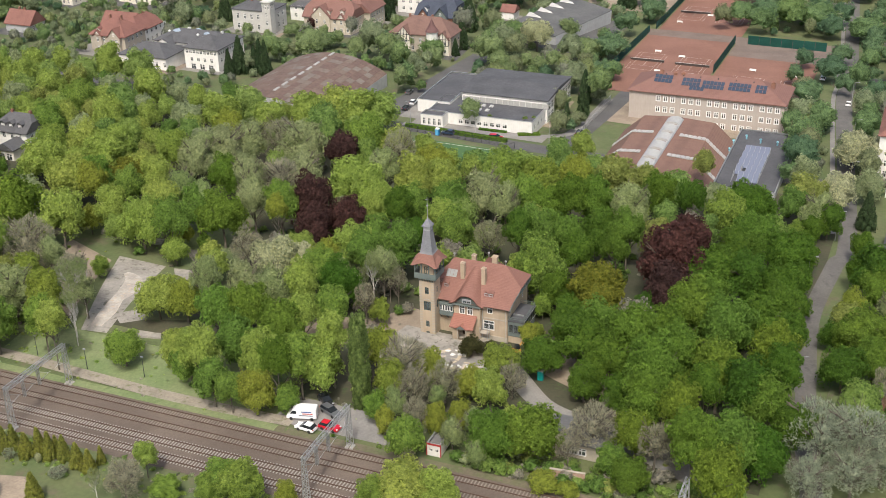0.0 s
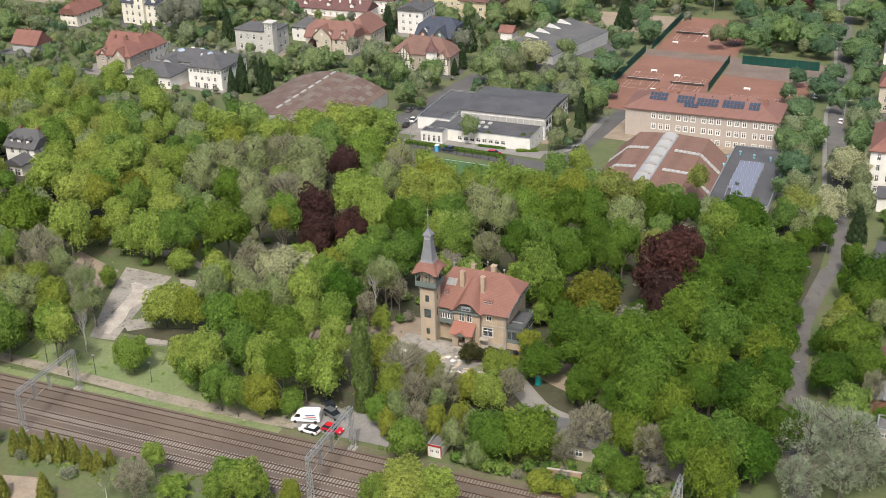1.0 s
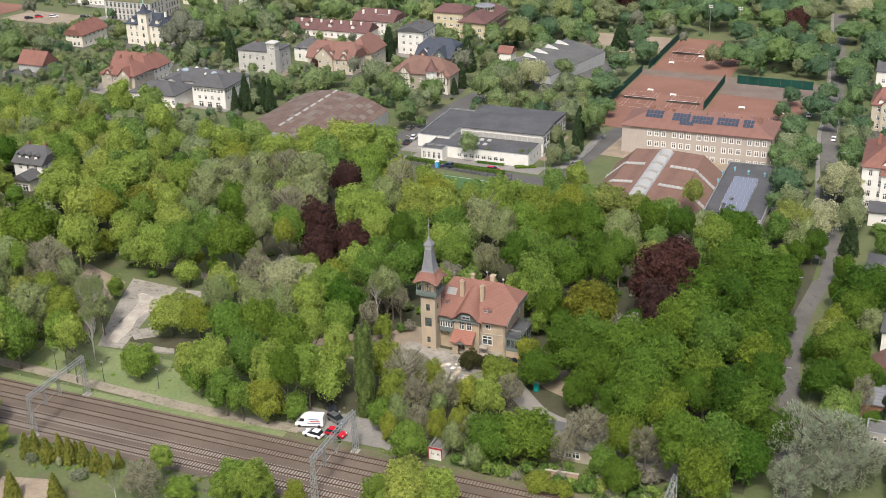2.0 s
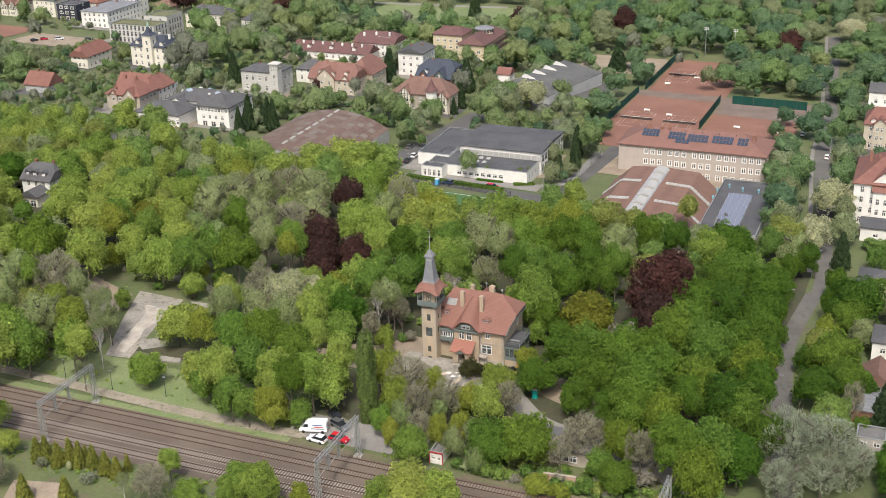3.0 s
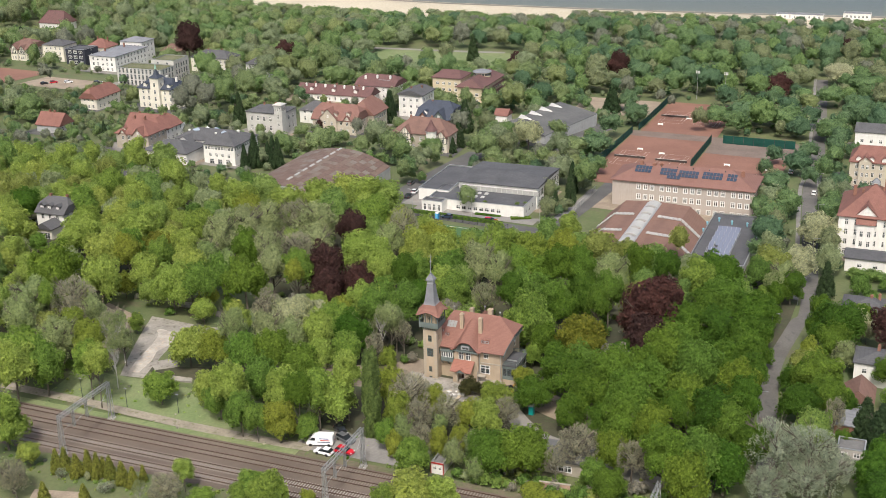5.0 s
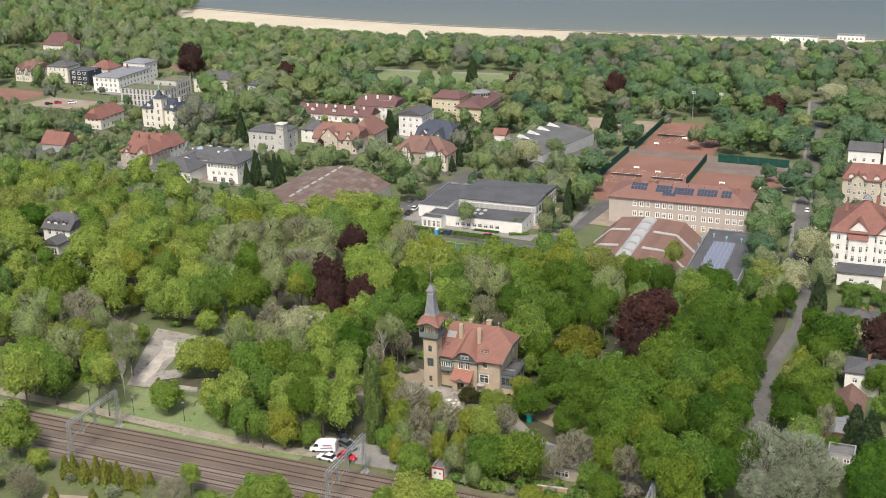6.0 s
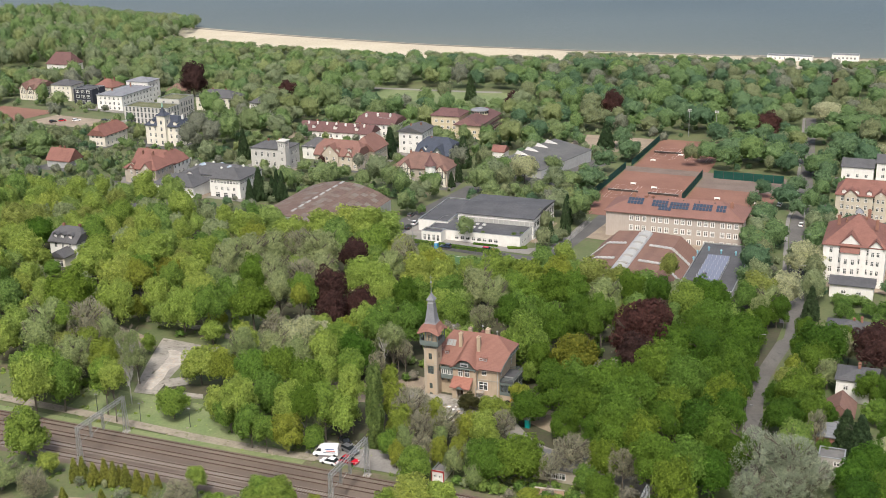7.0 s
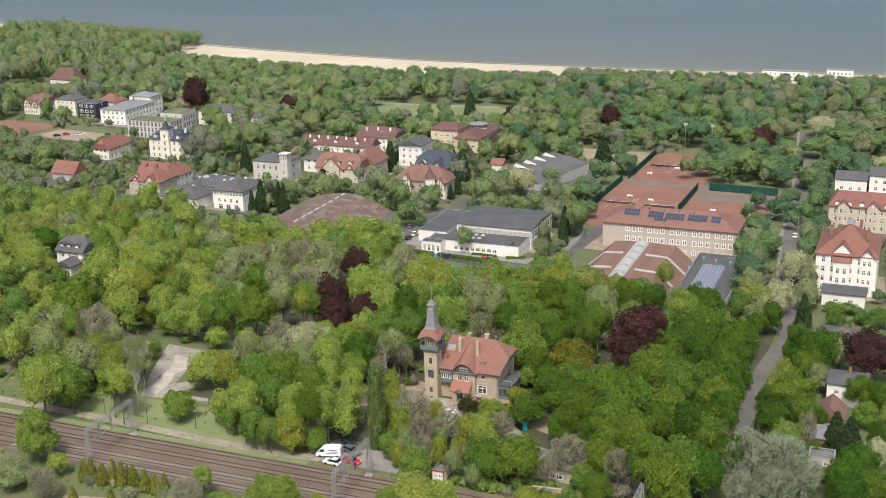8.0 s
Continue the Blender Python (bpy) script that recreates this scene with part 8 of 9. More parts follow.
tree("deep", 86.0, 213.6, 10.0, 3.5)
tree("deep", 85.7, 201.2, 9.0, 3.4)
tree("green", 101.4, 333.3, 9.0, 4.0)
tree("green", 95.3, 312.2, 9.0, 4.3)
tree("olive", 103.6, 330.5, 10.0, 4.9)
tree("olive", 49.9, 474.0, 10.0, 5.3, 0.06)
tree("green", 51.5, 443.1, 10.0, 5.4, 0.06)
tree("olive", 60.9, 446.6, 10.0, 4.5, 0.06)
tree("green", 59.6, 416.0, 9.0, 4.7, 0.06)
tree("grey", 42.4, 405.8, 9.0, 4.2, 0.06)
tree("spruce", 46.8, 389.5, 12.0, 2.4, 0.03)
tree("olive", 37.4, 376.0, 8.0, 4.3, 0.05)
tree("green", 51.2, 395.7, 9.0, 4.5, 0.06)
tree("lime", 50.7, 417.0, 9.0, 3.8, 0.06)
tree("grey", -10.5, 187.3, 9.0, 2.6, 0.06)
tree("bare", -6.9, 183.6, 9.0, 2.8, 0.06)
tree("olive", -3.3, 183.0, 8.0, 2.4, 0.05)
tree("grey", -0.3, 178.4, 8.0, 2.5, 0.05)
tree("bare", -10.4, 179.8, 6.0, 1.9, 0.05)
tree("olive", 1.3, 184.2, 8.0, 2.4, 0.05)
tree("grey", 4.0, 173.4, 7.0, 2.3, 0.05)
tree("bare", -8.3, 175.5, 5.0, 1.9, 0.05)
tree("olive", -12.5, 183.7, 7.0, 2.2, 0.05)
tree("bare", 5.7, 179.5, 8.0, 2.1, 0.05)
tree("grey", -2.8, 190.3, 7.0, 2.0)
tree("lime", 10.4, 183.0, 7.0, 2.2)
tree("bare", 15.4, 181.5, 8.0, 1.9)
tree("grey", -88.7, 242.6, 13.0, 3.5)
tree("bare", -82.3, 237.1, 12.0, 3.9)
tree("grey", -77.8, 228.4, 11.0, 2.8)
tree("birch", -78.4, 221.3, 13.0, 2.0)
tree("birch", -78.6, 230.2, 14.0, 1.8)
tree("bare", -91.9, 240.1, 12.0, 3.4)
tree("grey", -92.4, 233.1, 12.0, 3.4)
tree("olive", -85.6, 223.7, 11.0, 3.3)
tree("lime", -82.9, 222.0, 9.0, 2.7)
tree("green", 157.0, 432.7, 9.0, 4.5)
tree("deep", 146.8, 395.1, 9.0, 4.1)
tree("green", 137.4, 372.8, 8.0, 3.5)
tree("deep", 169.2, 461.9, 9.0, 4.7)
tree("grey", 167.2, 478.0, 9.0, 4.3)
tree("deep", 197.2, 494.9, 8.0, 5.5)
tree("olive", 132.5, 433.0, 9.0, 4.5)
tree("olive", 121.7, 396.5, 9.0, 4.6)
tree("lime", 114.2, 371.6, 9.0, 4.4)
tree("olive", 106.3, 348.8, 9.0, 4.2)
tree("lime", -138.7, 384.5, 15.2, 5.9)
tree("olive", -125.7, 371.4, 15.6, 5.7)
tree("green", -113.6, 359.6, 15.5, 5.9)
tree("lime", -100.8, 343.2, 15.4, 5.7)
tree("lime", -97.8, 297.6, 14.5, 4.1)
tree("lime", -99.7, 314.2, 17.1, 5.6)
tree("lime", -90.6, 314.7, 15.7, 5.0)
tree("lime", -80.2, 295.5, 15.2, 4.7)
tree("olive", -88.3, 279.0, 17.6, 4.2)
tree("green", -78.3, 275.2, 17.9, 4.1)
tree("olive", 38.7, 390.9, 9.0, 4.4)
tree("spruce", 46.3, 391.1, 10.0, 2.0, 0.03)
tree("spruce", 38.5, 367.5, 7.0, 1.7, 0.03)
tree("olive", 41.6, 363.6, 6.0, 3.7, 0.04)
tree("green", 55.9, 418.4, 9.0, 5.1)
tree("olive", 50.9, 427.1, 9.0, 4.2)
tree("green", 15.1, 391.6, 8.0, 3.1)
tree("lime", 34.1, 424.9, 8.0, 3.7)
tree("grey", 50.9, 389.5, 8.0, 3.9)
tree("olive", 25.3, 424.5, 8.0, 3.7)

# trees in the gardens and streets of the town
tree("grey", -192.4, 502.6, 19.9, 9.0, 0.06)
tree("green", -184.1, 498.6, 19.0, 9.6, 0.06)
tree("olive", -179.9, 506.9, 18.3, 8.3, 0.06)
tree("grey", -171.6, 499.3, 14.8, 6.7, 0.06)
tree("bare", -115.2, 492.6, 25.2, 6.7, 0.06)
tree("bare", -111.6, 500.8, 30.8, 8.3, 0.06)
tree("bare", -105.2, 497.4, 26.3, 7.4, 0.06)
tree("grey", -105.7, 484.9, 17.0, 6.4, 0.06)
tree("green", -101.7, 522.0, 26.3, 9.2, 0.06)
tree("spruce", -91.1, 498.6, 14.7, 3.4, 0.04)
tree("olive", -95.3, 548.9, 23.1, 8.7, 0.06)
tree("green", -94.0, 584.1, 18.3, 8.3, 0.06)
tree("grey", -91.4, 598.4, 22.4, 10.2, 0.06)
tree("lime", -147.5, 537.1, 13.0, 4.9, 0.06)
tree("bare", -195.2, 559.7, 21.2, 5.3, 0.06)
tree("bare", -217.6, 672.3, 24.0, 9.1, 0.06)
tree("bare", -210.2, 688.6, 23.8, 8.3, 0.06)
tree("green", -145.9, 464.6, 7.9, 2.7, 0.06)
tree("spruce", -143.1, 465.3, 7.4, 1.7, 0.04)
tree("lime", -184.2, 722.2, 24.6, 8.6, 0.06)
tree("green", -168.6, 715.3, 22.2, 8.4, 0.06)
tree("lime", -195.3, 728.3, 18.7, 7.1, 0.06)
tree("olive", -129.6, 684.0, 21.5, 8.9, 0.06)
tree("spruce", -76.4, 414.2, 10.4, 2.2, 0.04)
tree("spruce", -73.7, 420.4, 12.7, 2.5, 0.04)
tree("spruce", -66.4, 420.9, 12.7, 2.5, 0.04)
tree("green", -70.4, 420.0, 10.2, 3.8, 0.06)
tree("green", -63.9, 434.3, 15.3, 6.3, 0.06)
tree("lime", -49.1, 439.7, 17.4, 9.9, 0.06)
tree("olive", -55.4, 439.2, 10.0, 4.5, 0.06)
tree("grey", -26.3, 441.1, 22.0, 7.7, 0.06)
tree("olive", -21.2, 434.1, 18.3, 6.9, 0.06)
tree("green", -16.0, 422.3, 17.7, 6.2, 0.06)
tree("green", -13.4, 397.7, 15.7, 4.8, 0.06)
tree("lime", -32.8, 441.3, 12.6, 5.7, 0.06)
tree("spruce", -23.4, 517.2, 12.6, 2.7, 0.04)
tree("spruce", 10.8, 492.3, 12.0, 2.8, 0.04)
tree("spruce", 7.2, 462.9, 10.3, 2.4, 0.04)
tree("spruce", 4.0, 447.6, 7.1, 1.8, 0.04)
tree("lime", -4.4, 521.8, 10.7, 4.6, 0.06)
tree("lime", 14.7, 435.4, 16.7, 6.9, 0.06)
tree("grey", 21.9, 444.3, 15.9, 6.1, 0.06)
tree("olive", 19.5, 484.2, 15.2, 6.3, 0.06)
tree("olive", 11.7, 523.9, 17.9, 5.4, 0.06)
tree("green", 23.6, 542.7, 13.7, 6.2, 0.06)
tree("green", 27.7, 464.9, 14.4, 5.4, 0.06)
tree("bare", -35.7, 460.5, 16.7, 4.2, 0.06)
tree("copper", -53.7, 482.1, 6.4, 2.0, 0.06)
tree("olive", -67.3, 519.0, 13.4, 4.3, 0.06)
tree("green", -68.9, 546.4, 12.9, 4.9, 0.06)
tree("grey", -81.8, 547.0, 19.0, 7.8, 0.06)
tree("bare", -101.6, 568.2, 21.1, 6.0, 0.06)
tree("grey", -76.1, 540.7, 12.8, 4.8, 0.06)
tree("lime", -80.5, 598.8, 22.4, 10.1, 0.06)
tree("lime", -68.6, 593.6, 20.5, 8.4, 0.06)
tree("olive", -60.1, 614.7, 27.5, 11.3, 0.06)
tree("green", -50.3, 608.2, 17.1, 7.7, 0.06)
tree("green", -40.5, 582.5, 13.0, 5.9, 0.06)
tree("lime", -33.2, 588.9, 20.1, 9.1, 0.06)
tree("green", -23.7, 604.5, 18.7, 8.5, 0.06)
tree("grey", -13.2, 593.4, 16.6, 7.5, 0.06)
tree("green", -7.5, 642.2, 16.1, 7.3, 0.06)
tree("olive", 3.7, 654.2, 18.1, 7.4, 0.06)
tree("spruce", 19.2, 658.7, 15.6, 4.0, 0.04)
tree("copper", 94.9, 603.2, 17.3, 5.0, 0.06)
tree("green", 44.7, 581.5, 21.6, 9.8, 0.06)
tree("copper", 42.9, 627.5, 12.0, 5.1, 0.06)
tree("green", -41.2, 430.8, 8.6, 3.9, 0.06)
tree("grey", -10.9, 413.4, 15.1, 3.8, 0.06)
tree("grey", -8.7, 408.3, 12.7, 3.2, 0.06)
tree("grey", -6.6, 419.4, 13.1, 3.3, 0.06)
tree("green", -164.3, 587.1, 7.9, 3.8, 0.06)
tree("olive", -140.0, 461.7, 6.6, 3.0, 0.06)
tree("bare", -106.0, 458.9, 11.8, 4.3, 0.06)
tree("green", -101.6, 488.3, 12.3, 5.1, 0.06)
tree("olive", -95.7, 486.3, 10.6, 4.4, 0.06)
tree("green", -114.8, 502.3, 9.4, 3.9, 0.06)
tree("green", 7.4, 360.2, 11.8, 4.1, 0.06)
tree("olive", 36.6, 375.2, 10.2, 4.3, 0.06)
tree("bare", 41.0, 399.9, 12.3, 3.6, 0.06)
tree("spruce", 44.4, 373.4, 13.7, 2.4, 0.04)
tree("olive", 34.8, 356.0, 9.2, 3.9, 0.06)
tree("green", 38.7, 357.2, 5.3, 2.4, 0.06)
tree("green", 50.5, 383.3, 16.4, 5.1, 0.06)
tree("lime", 17.5, 430.5, 15.5, 5.2, 0.06)
tree("olive", 26.2, 439.2, 13.3, 4.8, 0.06)
tree("grey", 46.0, 431.4, 15.7, 5.6, 0.06)
tree("bare", 7.5, 466.5, 21.1, 6.4, 0.06)
tree("olive", -3.6, 424.9, 14.9, 5.2, 0.06)
tree("green", -15.0, 395.5, 14.5, 4.4, 0.06)
tree("lime", -21.1, 378.3, 9.8, 3.7, 0.06)
tree("olive", 107.9, 339.1, 11.0, 4.3, 0.06)
tree("grey", 97.2, 305.2, 12.7, 4.6, 0.06)
tree("lime", 115.7, 361.9, 10.7, 4.5, 0.06)
tree("green", 117.9, 360.9, 5.1, 4.3, 0.06)
tree("grey", 116.6, 330.4, 11.8, 4.6, 0.06)
tree("grey", 136.3, 376.1, 11.2, 4.3, 0.06)
tree("green", 144.3, 407.5, 12.1, 4.7, 0.06)
tree("green", 159.3, 438.5, 13.0, 5.0, 0.06)
tree("olive", 118.7, 316.6, 11.4, 4.4, 0.06)
tree("green", 86.2, 272.3, 6.8, 2.9, 0.06)
tree("olive", 91.5, 276.0, 6.9, 2.9, 0.06)
tree("deep", 76.4, 238.7, 9.6, 3.2, 0.05)
tree("deep", 72.2, 226.3, 9.2, 3.1, 0.05)
tree("deep", 68.3, 214.5, 9.2, 3.1, 0.05)
tree("deep", 64.2, 202.5, 8.8, 2.9, 0.05)
tree("deep", 60.0, 191.6, 8.5, 2.8, 0.05)
tree("deep", 92.8, 245.1, 10.0, 3.3, 0.05)
tree("olive", 85.5, 226.4, 10.2, 3.4, 0.05)
tree("deep", 79.8, 213.6, 9.2, 3.1, 0.05)
tree("deep", 83.6, 256.3, 8.5, 2.8, 0.05)
tree("deep", 89.0, 270.3, 8.9, 3.0, 0.05)
tree("deep", 98.7, 260.7, 9.6, 3.2, 0.05)
tree("deep", 83.1, 254.1, 10.0, 3.6, 0.05)
tree("deep", 78.0, 241.6, 10.0, 3.4, 0.05)
tree("deep", 73.4, 228.7, 10.0, 3.4, 0.05)
tree("deep", 68.9, 215.8, 10.0, 3.4, 0.05)
tree("deep", 92.2, 274.7, 10.0, 3.6, 0.05)
tree("grey", -19.9, 243.2, 13.0, 3.2)
tree("birch", -16.6, 233.0, 14.0, 2.2)
tree("grey", -13.3, 236.2, 12.0, 3.0)
tree("grey", -23.6, 240.9, 12.0, 3.4)
tree("bare", -11.4, 233.9, 10.0, 2.4)
tree("olive", -15.0, 225.1, 7.0, 2.6)
tree("bare", -17.9, 225.5, 10.0, 2.6)
tree("deep", 22.0, 242.0, 13.0, 4.0, 0.06)
tree("deep", 22.8, 230.8, 12.0, 4.0, 0.06)
tree("green", 19.7, 229.1, 7.0, 2.6, 0.06)
tree("olive", 17.5, 220.2, 4.0, 2.2, 0.06)
tree("deep", 24.0, 220.8, 11.0, 3.8, 0.06)
tree("green", -116.8, 337.0, 15.0, 6.0, 0.06)
tree("green", -110.6, 320.4, 14.0, 5.0, 0.06)
tree("deep", -135.9, 337.7, 14.0, 6.0, 0.06)
tree("olive", -128.7, 316.5, 9.0, 4.0, 0.06)
tree("lime", -112.9, 307.8, 9.0, 4.2, 0.06)
tree("deep", 135.9, 531.3, 13.0, 7.0, 0.06)
tree("green", 142.2, 513.7, 13.0, 7.0, 0.06)
tree("deep", 158.4, 506.7, 13.0, 7.0, 0.06)
tree("deep", 164.6, 492.6, 12.0, 6.0, 0.06)
tree("green", 128.0, 481.3, 13.0, 7.0, 0.06)
tree("green", 153.8, 472.4, 12.0, 6.5, 0.06)


def overshadows(x, y, r):
    """A tree here would hide the wall or lawn just behind it."""
    return not all(free(x + 0.01 * k * x / 8, y + k, r, 0.0) for k in ((8, 15, 24, 32) if x < -225 else (8, 15, 22) if y < 340 else (8, 15)))


def free(x, y, r, gap=0.75):
    for bx, by, L, D, turn, m in BLOCKS:
        c, s = math.cos(turn), math.sin(turn)
        u, w = (x - bx) * c + (y - by) * s, -(x - bx) * s + (y - by) * c
        if -m - r * 0.5 < u < L + m + r * 0.5 and -m - r * 0.5 < w < D + m + r * 0.5:
            return False
    return all((x - a) ** 2 + (y - b) ** 2 > (gap * (r + q)) ** 2 for a, b, q in TREES)


def near_line(x, y, pts, d):
    p = Vector((x, y))
    for a, b in zip(pts, pts[1:]):
        a, b = Vector(a), Vector(b)
        t = max(0, min(1, (p - a).dot(b - a) / (b - a).length_squared))
        if (p - a.lerp(b, t)).length < d:
            return True
    return False


def scatter(n, area, kinds, rmin, rmax, limit, lines=(), low=2.4, high=3.1):
    """Fill what is left of an area with trees."""
    rng, made, names = random.Random(n * 31 + limit), 0, [k for k, q in kinds for _ in range(q)]
    for _ in range(n):
        x, y = area(rng)
        r = rng.uniform(rmin, rmax)
        if made < limit and free(x, y, r) and not ((x * 0.3827 + y * 0.9239 > 322 or x < -98 and y > 280) and overshadows(x, y, r)) and not any(near_line(x, y, p, d + r * 0.7) for p, d in lines):
            tree(rng.choice(names), x, y, r * rng.uniform(low, high), r, solo=False)
            made += 1
    return made


keep_clear(-81, 222, 22, 36, 0.0, 0.0)
keep_clear(-95, 240, 14, 26, 0.0, 0.0)
keep_clear(-64, 254, 11, 28, 0.0, 0.0)
keep_clear(*grid(-152, 300), 50, 22, G, 0.0)
keep_clear(*grid(-84, 300), 52, 22, G, 0.0)
PATH_PTS = [grid(-230, 166), grid(-100, 163)]
DRIVE_PTS = [(-7, 212), (10, 209.5), (16.8, 194), (24, 186.5), (36, 176)]
LINES = ((ROAD_PTS, 4), (STREET_PTS, 4), (PATH_PTS, 5), (DRIVE_PTS, 4), ([grid(-161, 330), grid(-160, 380), grid(-158, 420)], 5), ([grid(-97, 330), grid(-95, 400)], 4))
MIX = (("green", 8), ("lime", 4), ("olive", 3), ("grey", 4), ("deep", 3), ("bare", 1))
LIGHT_MIX = (("green", 7), ("lime", 6), ("olive", 4), ("grey", 2))
scatter(3000, lambda rng: grid(rng.uniform(-250, -25), rng.uniform(203, 321)), MIX, 3.0, 4.5, 110, LINES)
scatter(3500, lambda rng: grid(rng.uniform(-330, -222), rng.uniform(186, 321)), LIGHT_MIX, 4.0, 6.0, 140, LINES)
scatter(1500, lambda rng: grid(rng.uniform(-240, -165), rng.uniform(170, 215)), LIGHT_MIX, 3.0, 5.0, 40, LINES)
scatter(900, lambda rng: grid(rng.uniform(-10, 90), rng.uniform(200, 321)), MIX, 3.0, 5.0, 50, LINES)
for c in ((-104, 322, 76, 80), (-170, 322, 66, 20), (-160, 338, 14, 44), (-425, 452, 40, 30)):
    keep_clear(*grid(c[0], c[1]), c[2], c[3], G, 0.0)
scatter(9000, lambda rng: grid(rng.uniform(-480, 110), rng.uniform(322, 480)), MIX, 2.2, 4.4, 480, LINES, 2.0, 2.7)


def garden_trees(n, limit):
    """Small trees close to the house walls, where the larger ones keep away."""
    rng, made = random.Random(404), 0
    for _ in range(n):
        x, y = grid(rng.uniform(-500, 60), rng.uniform(330, 560))
        r = rng.uniform(1.8, 3.6)
        if made < limit and free(x, y, r, 0.62) and not any(near_line(x, y, p, d + r * 0.6) for p, d in LINES):
            tree(rng.choice(("green", "green", "lime", "olive", "olive", "grey", "grey", "bare", "deep")), x, y, r * rng.uniform(2.0, 2.9), r, 0.05, solo=False)
            made += 1


garden_trees(6000, 420)


# undergrowth in the park
def undergrowth():
    rng, out = random.Random(77), []
    while len(out) < 760:
        x, y = grid(rng.uniform(-250, -20), rng.uniform(165, 322)) if rng.random() < 0.84 else grid(rng.uniform(-78, -18), rng.uniform(161.5, 173))
        r = rng.uniform(0.9, 2.0)
        w = x * 0.3827 + y * 0.9239
        if any(near_line(x, y, p, d + r) for p, d in LINES) or not free(x, y, r, 0.0):
            continue
        if -165 < x * CU + y * SU < -108 and w < 178:
            continue
        half = r * rng.uniform(0.6, 1.0)
        out.append((x, y, r, half, half * 0.8, rng.choice((0, 2, 5, 6, 7, 7, 8))))
    return out


# the mass of trees in the town and down to the beach
def tree_mass(name, label, crowns, boughs, leaves, leaf, seeds, fine=1, mats=None):
    rng = np.random.default_rng(seeds)
    protos = [crown_arrays(seeds * 10 + s, boughs, leaves, leaf, "round", True, fine) for s in range(5)]
    V, F, M, off = [], [], [], 0
    for x, y, r, half, lift, m in crowns:
        v, f = protos[rng.integers(5)]
        a = rng.uniform(0, 6.28)
        rot = np.array([[math.cos(a), -math.sin(a), 0], [math.sin(a), math.cos(a), 0], [0, 0, 1]])
        V.append((v @ rot.T) * np.array([r, r, half]) + np.array([x, y, land(x, y) + lift]))
        F += [tuple(i + off for i in q) for q in f]
        M += [m] * len(f)
        off += len(v)
    me = bpy.data.meshes.new(name)
    me.from_pydata(np.concatenate(V).tolist(), [], F)
    for m in mats or LEAF_HAZY:
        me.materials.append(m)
    me.polygons.foreach_set("material_index", M)
    me.shade_smooth()
    tagged(new(name, me), label, "trees", "", "stuff")


def far_woods():
    """Woods between the town and the sand: full height inland, lower and wind-cut towards the beach, tall on the wooded bluff."""
    rng = np.random.default_rng(5)
    pick = np.array([4, 4, 3, 3, 2, 3, 4, 2.5, 1.5, 3])
    out, cell = [], {}
    for _ in range(26000):
        u, w = rng.uniform(-760, 330), rng.uniform(470, 960)
        x, y = grid(u, w)
        if abs(x) > 0.4 * y + 45 and rng.random() < 0.75:
            continue
        s = shore(x, y)
        bluff = x < -212 + 0.05 * (y - 800)
        edge = 75 if bluff else (-50 if x < -20 else -34 if x < 90 else -14)
        r = rng.uniform(4.6, 8.0)
        if s > edge - (70 if bluff else 34) or not free(x, y, r, 0.6) or ((y < 690 or x < -225) and overshadows(x, y, r)) or near_line(x, y, ROAD_PTS, 4 + r * 0.6) or near_line(x, y, FAR_PATH, 2 + r * 0.5):
            continue
        key = (int(x // 16), int(y // 16))
        near = [q for i in (-1, 0, 1) for j in (-1, 0, 1) for q in cell.get((key[0] + i, key[1] + j), ())]
        if any((x - a) ** 2 + (y - b) ** 2 < (0.68 * (r + q)) ** 2 for a, b, q in near):
            continue
        cell.setdefault(key, []).append((x, y, r))
        h = r * rng.uniform(1.6, 2.7) * (1.25 if bluff else 1.0)
        h = min(h, 3.0 + max(0.0, edge - s) * rng.uniform(0.1, 0.135))
        if -290 < x < -232 and 680 < y < 776:
            h = min(h, 3.5 + 0.14 * (776 - y))
        half = h * 0.47
        m = int(rng.choice(10, p=pick / pick.sum()))
        if x > 20 and -150 < s < -40 and rng.random() < 0.35:
            m = int(rng.choice((8, 5, 8)))
        # left woods get paler leaves, right ones darker: uneven daylight put into leaf tone
        if x < -60 and m in (0, 2, 7, 8):
            m = int(rng.choice((1, 3, 4, 6, 9, 9, 0)))
        elif x > 60 and m in (1, 3, 4, 6):
            m = int(rng.choice((0, 2, 7, 9, 5)))
        out.append((x, y, min(r, h * 0.75), half, h - half, m))
    return out


FAR_PATH = [(-60, 707), (-26.6, 698.5), (14, 686), (38.8, 680)]
sheet("park_path", ribbon(FAR_PATH, 5), 30, 1, PAVING, "pale path across the beach park", "path", lift=0.25)
sheet("park_lawn", quad((-45, 652), (38, 628), (48, 676), (-36, 702)), 20, 14, MEADOW, "mown lawn in the beach park", "grass", lift=0.12)
keep_clear(-45, 652, 84, 44, radians(-16), 0.5)
sheet("play_field", quad((62, 530), (98, 515), (108, 548), (72, 562)), 14, 10, SOIL, "dry brown playing field", "grass", lift=0.12)
keep_clear(62, 530, 40, 35, radians(-22), 0.5)
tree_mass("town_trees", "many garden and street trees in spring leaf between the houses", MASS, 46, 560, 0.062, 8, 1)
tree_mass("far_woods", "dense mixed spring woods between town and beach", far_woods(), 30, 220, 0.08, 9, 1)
tree_mass("park_filling_trees", "close-grown park trees filling the gaps between larger ones", PARK_MASS, 100, 1900, 0.055, 10, 1, LEAF_PARK)


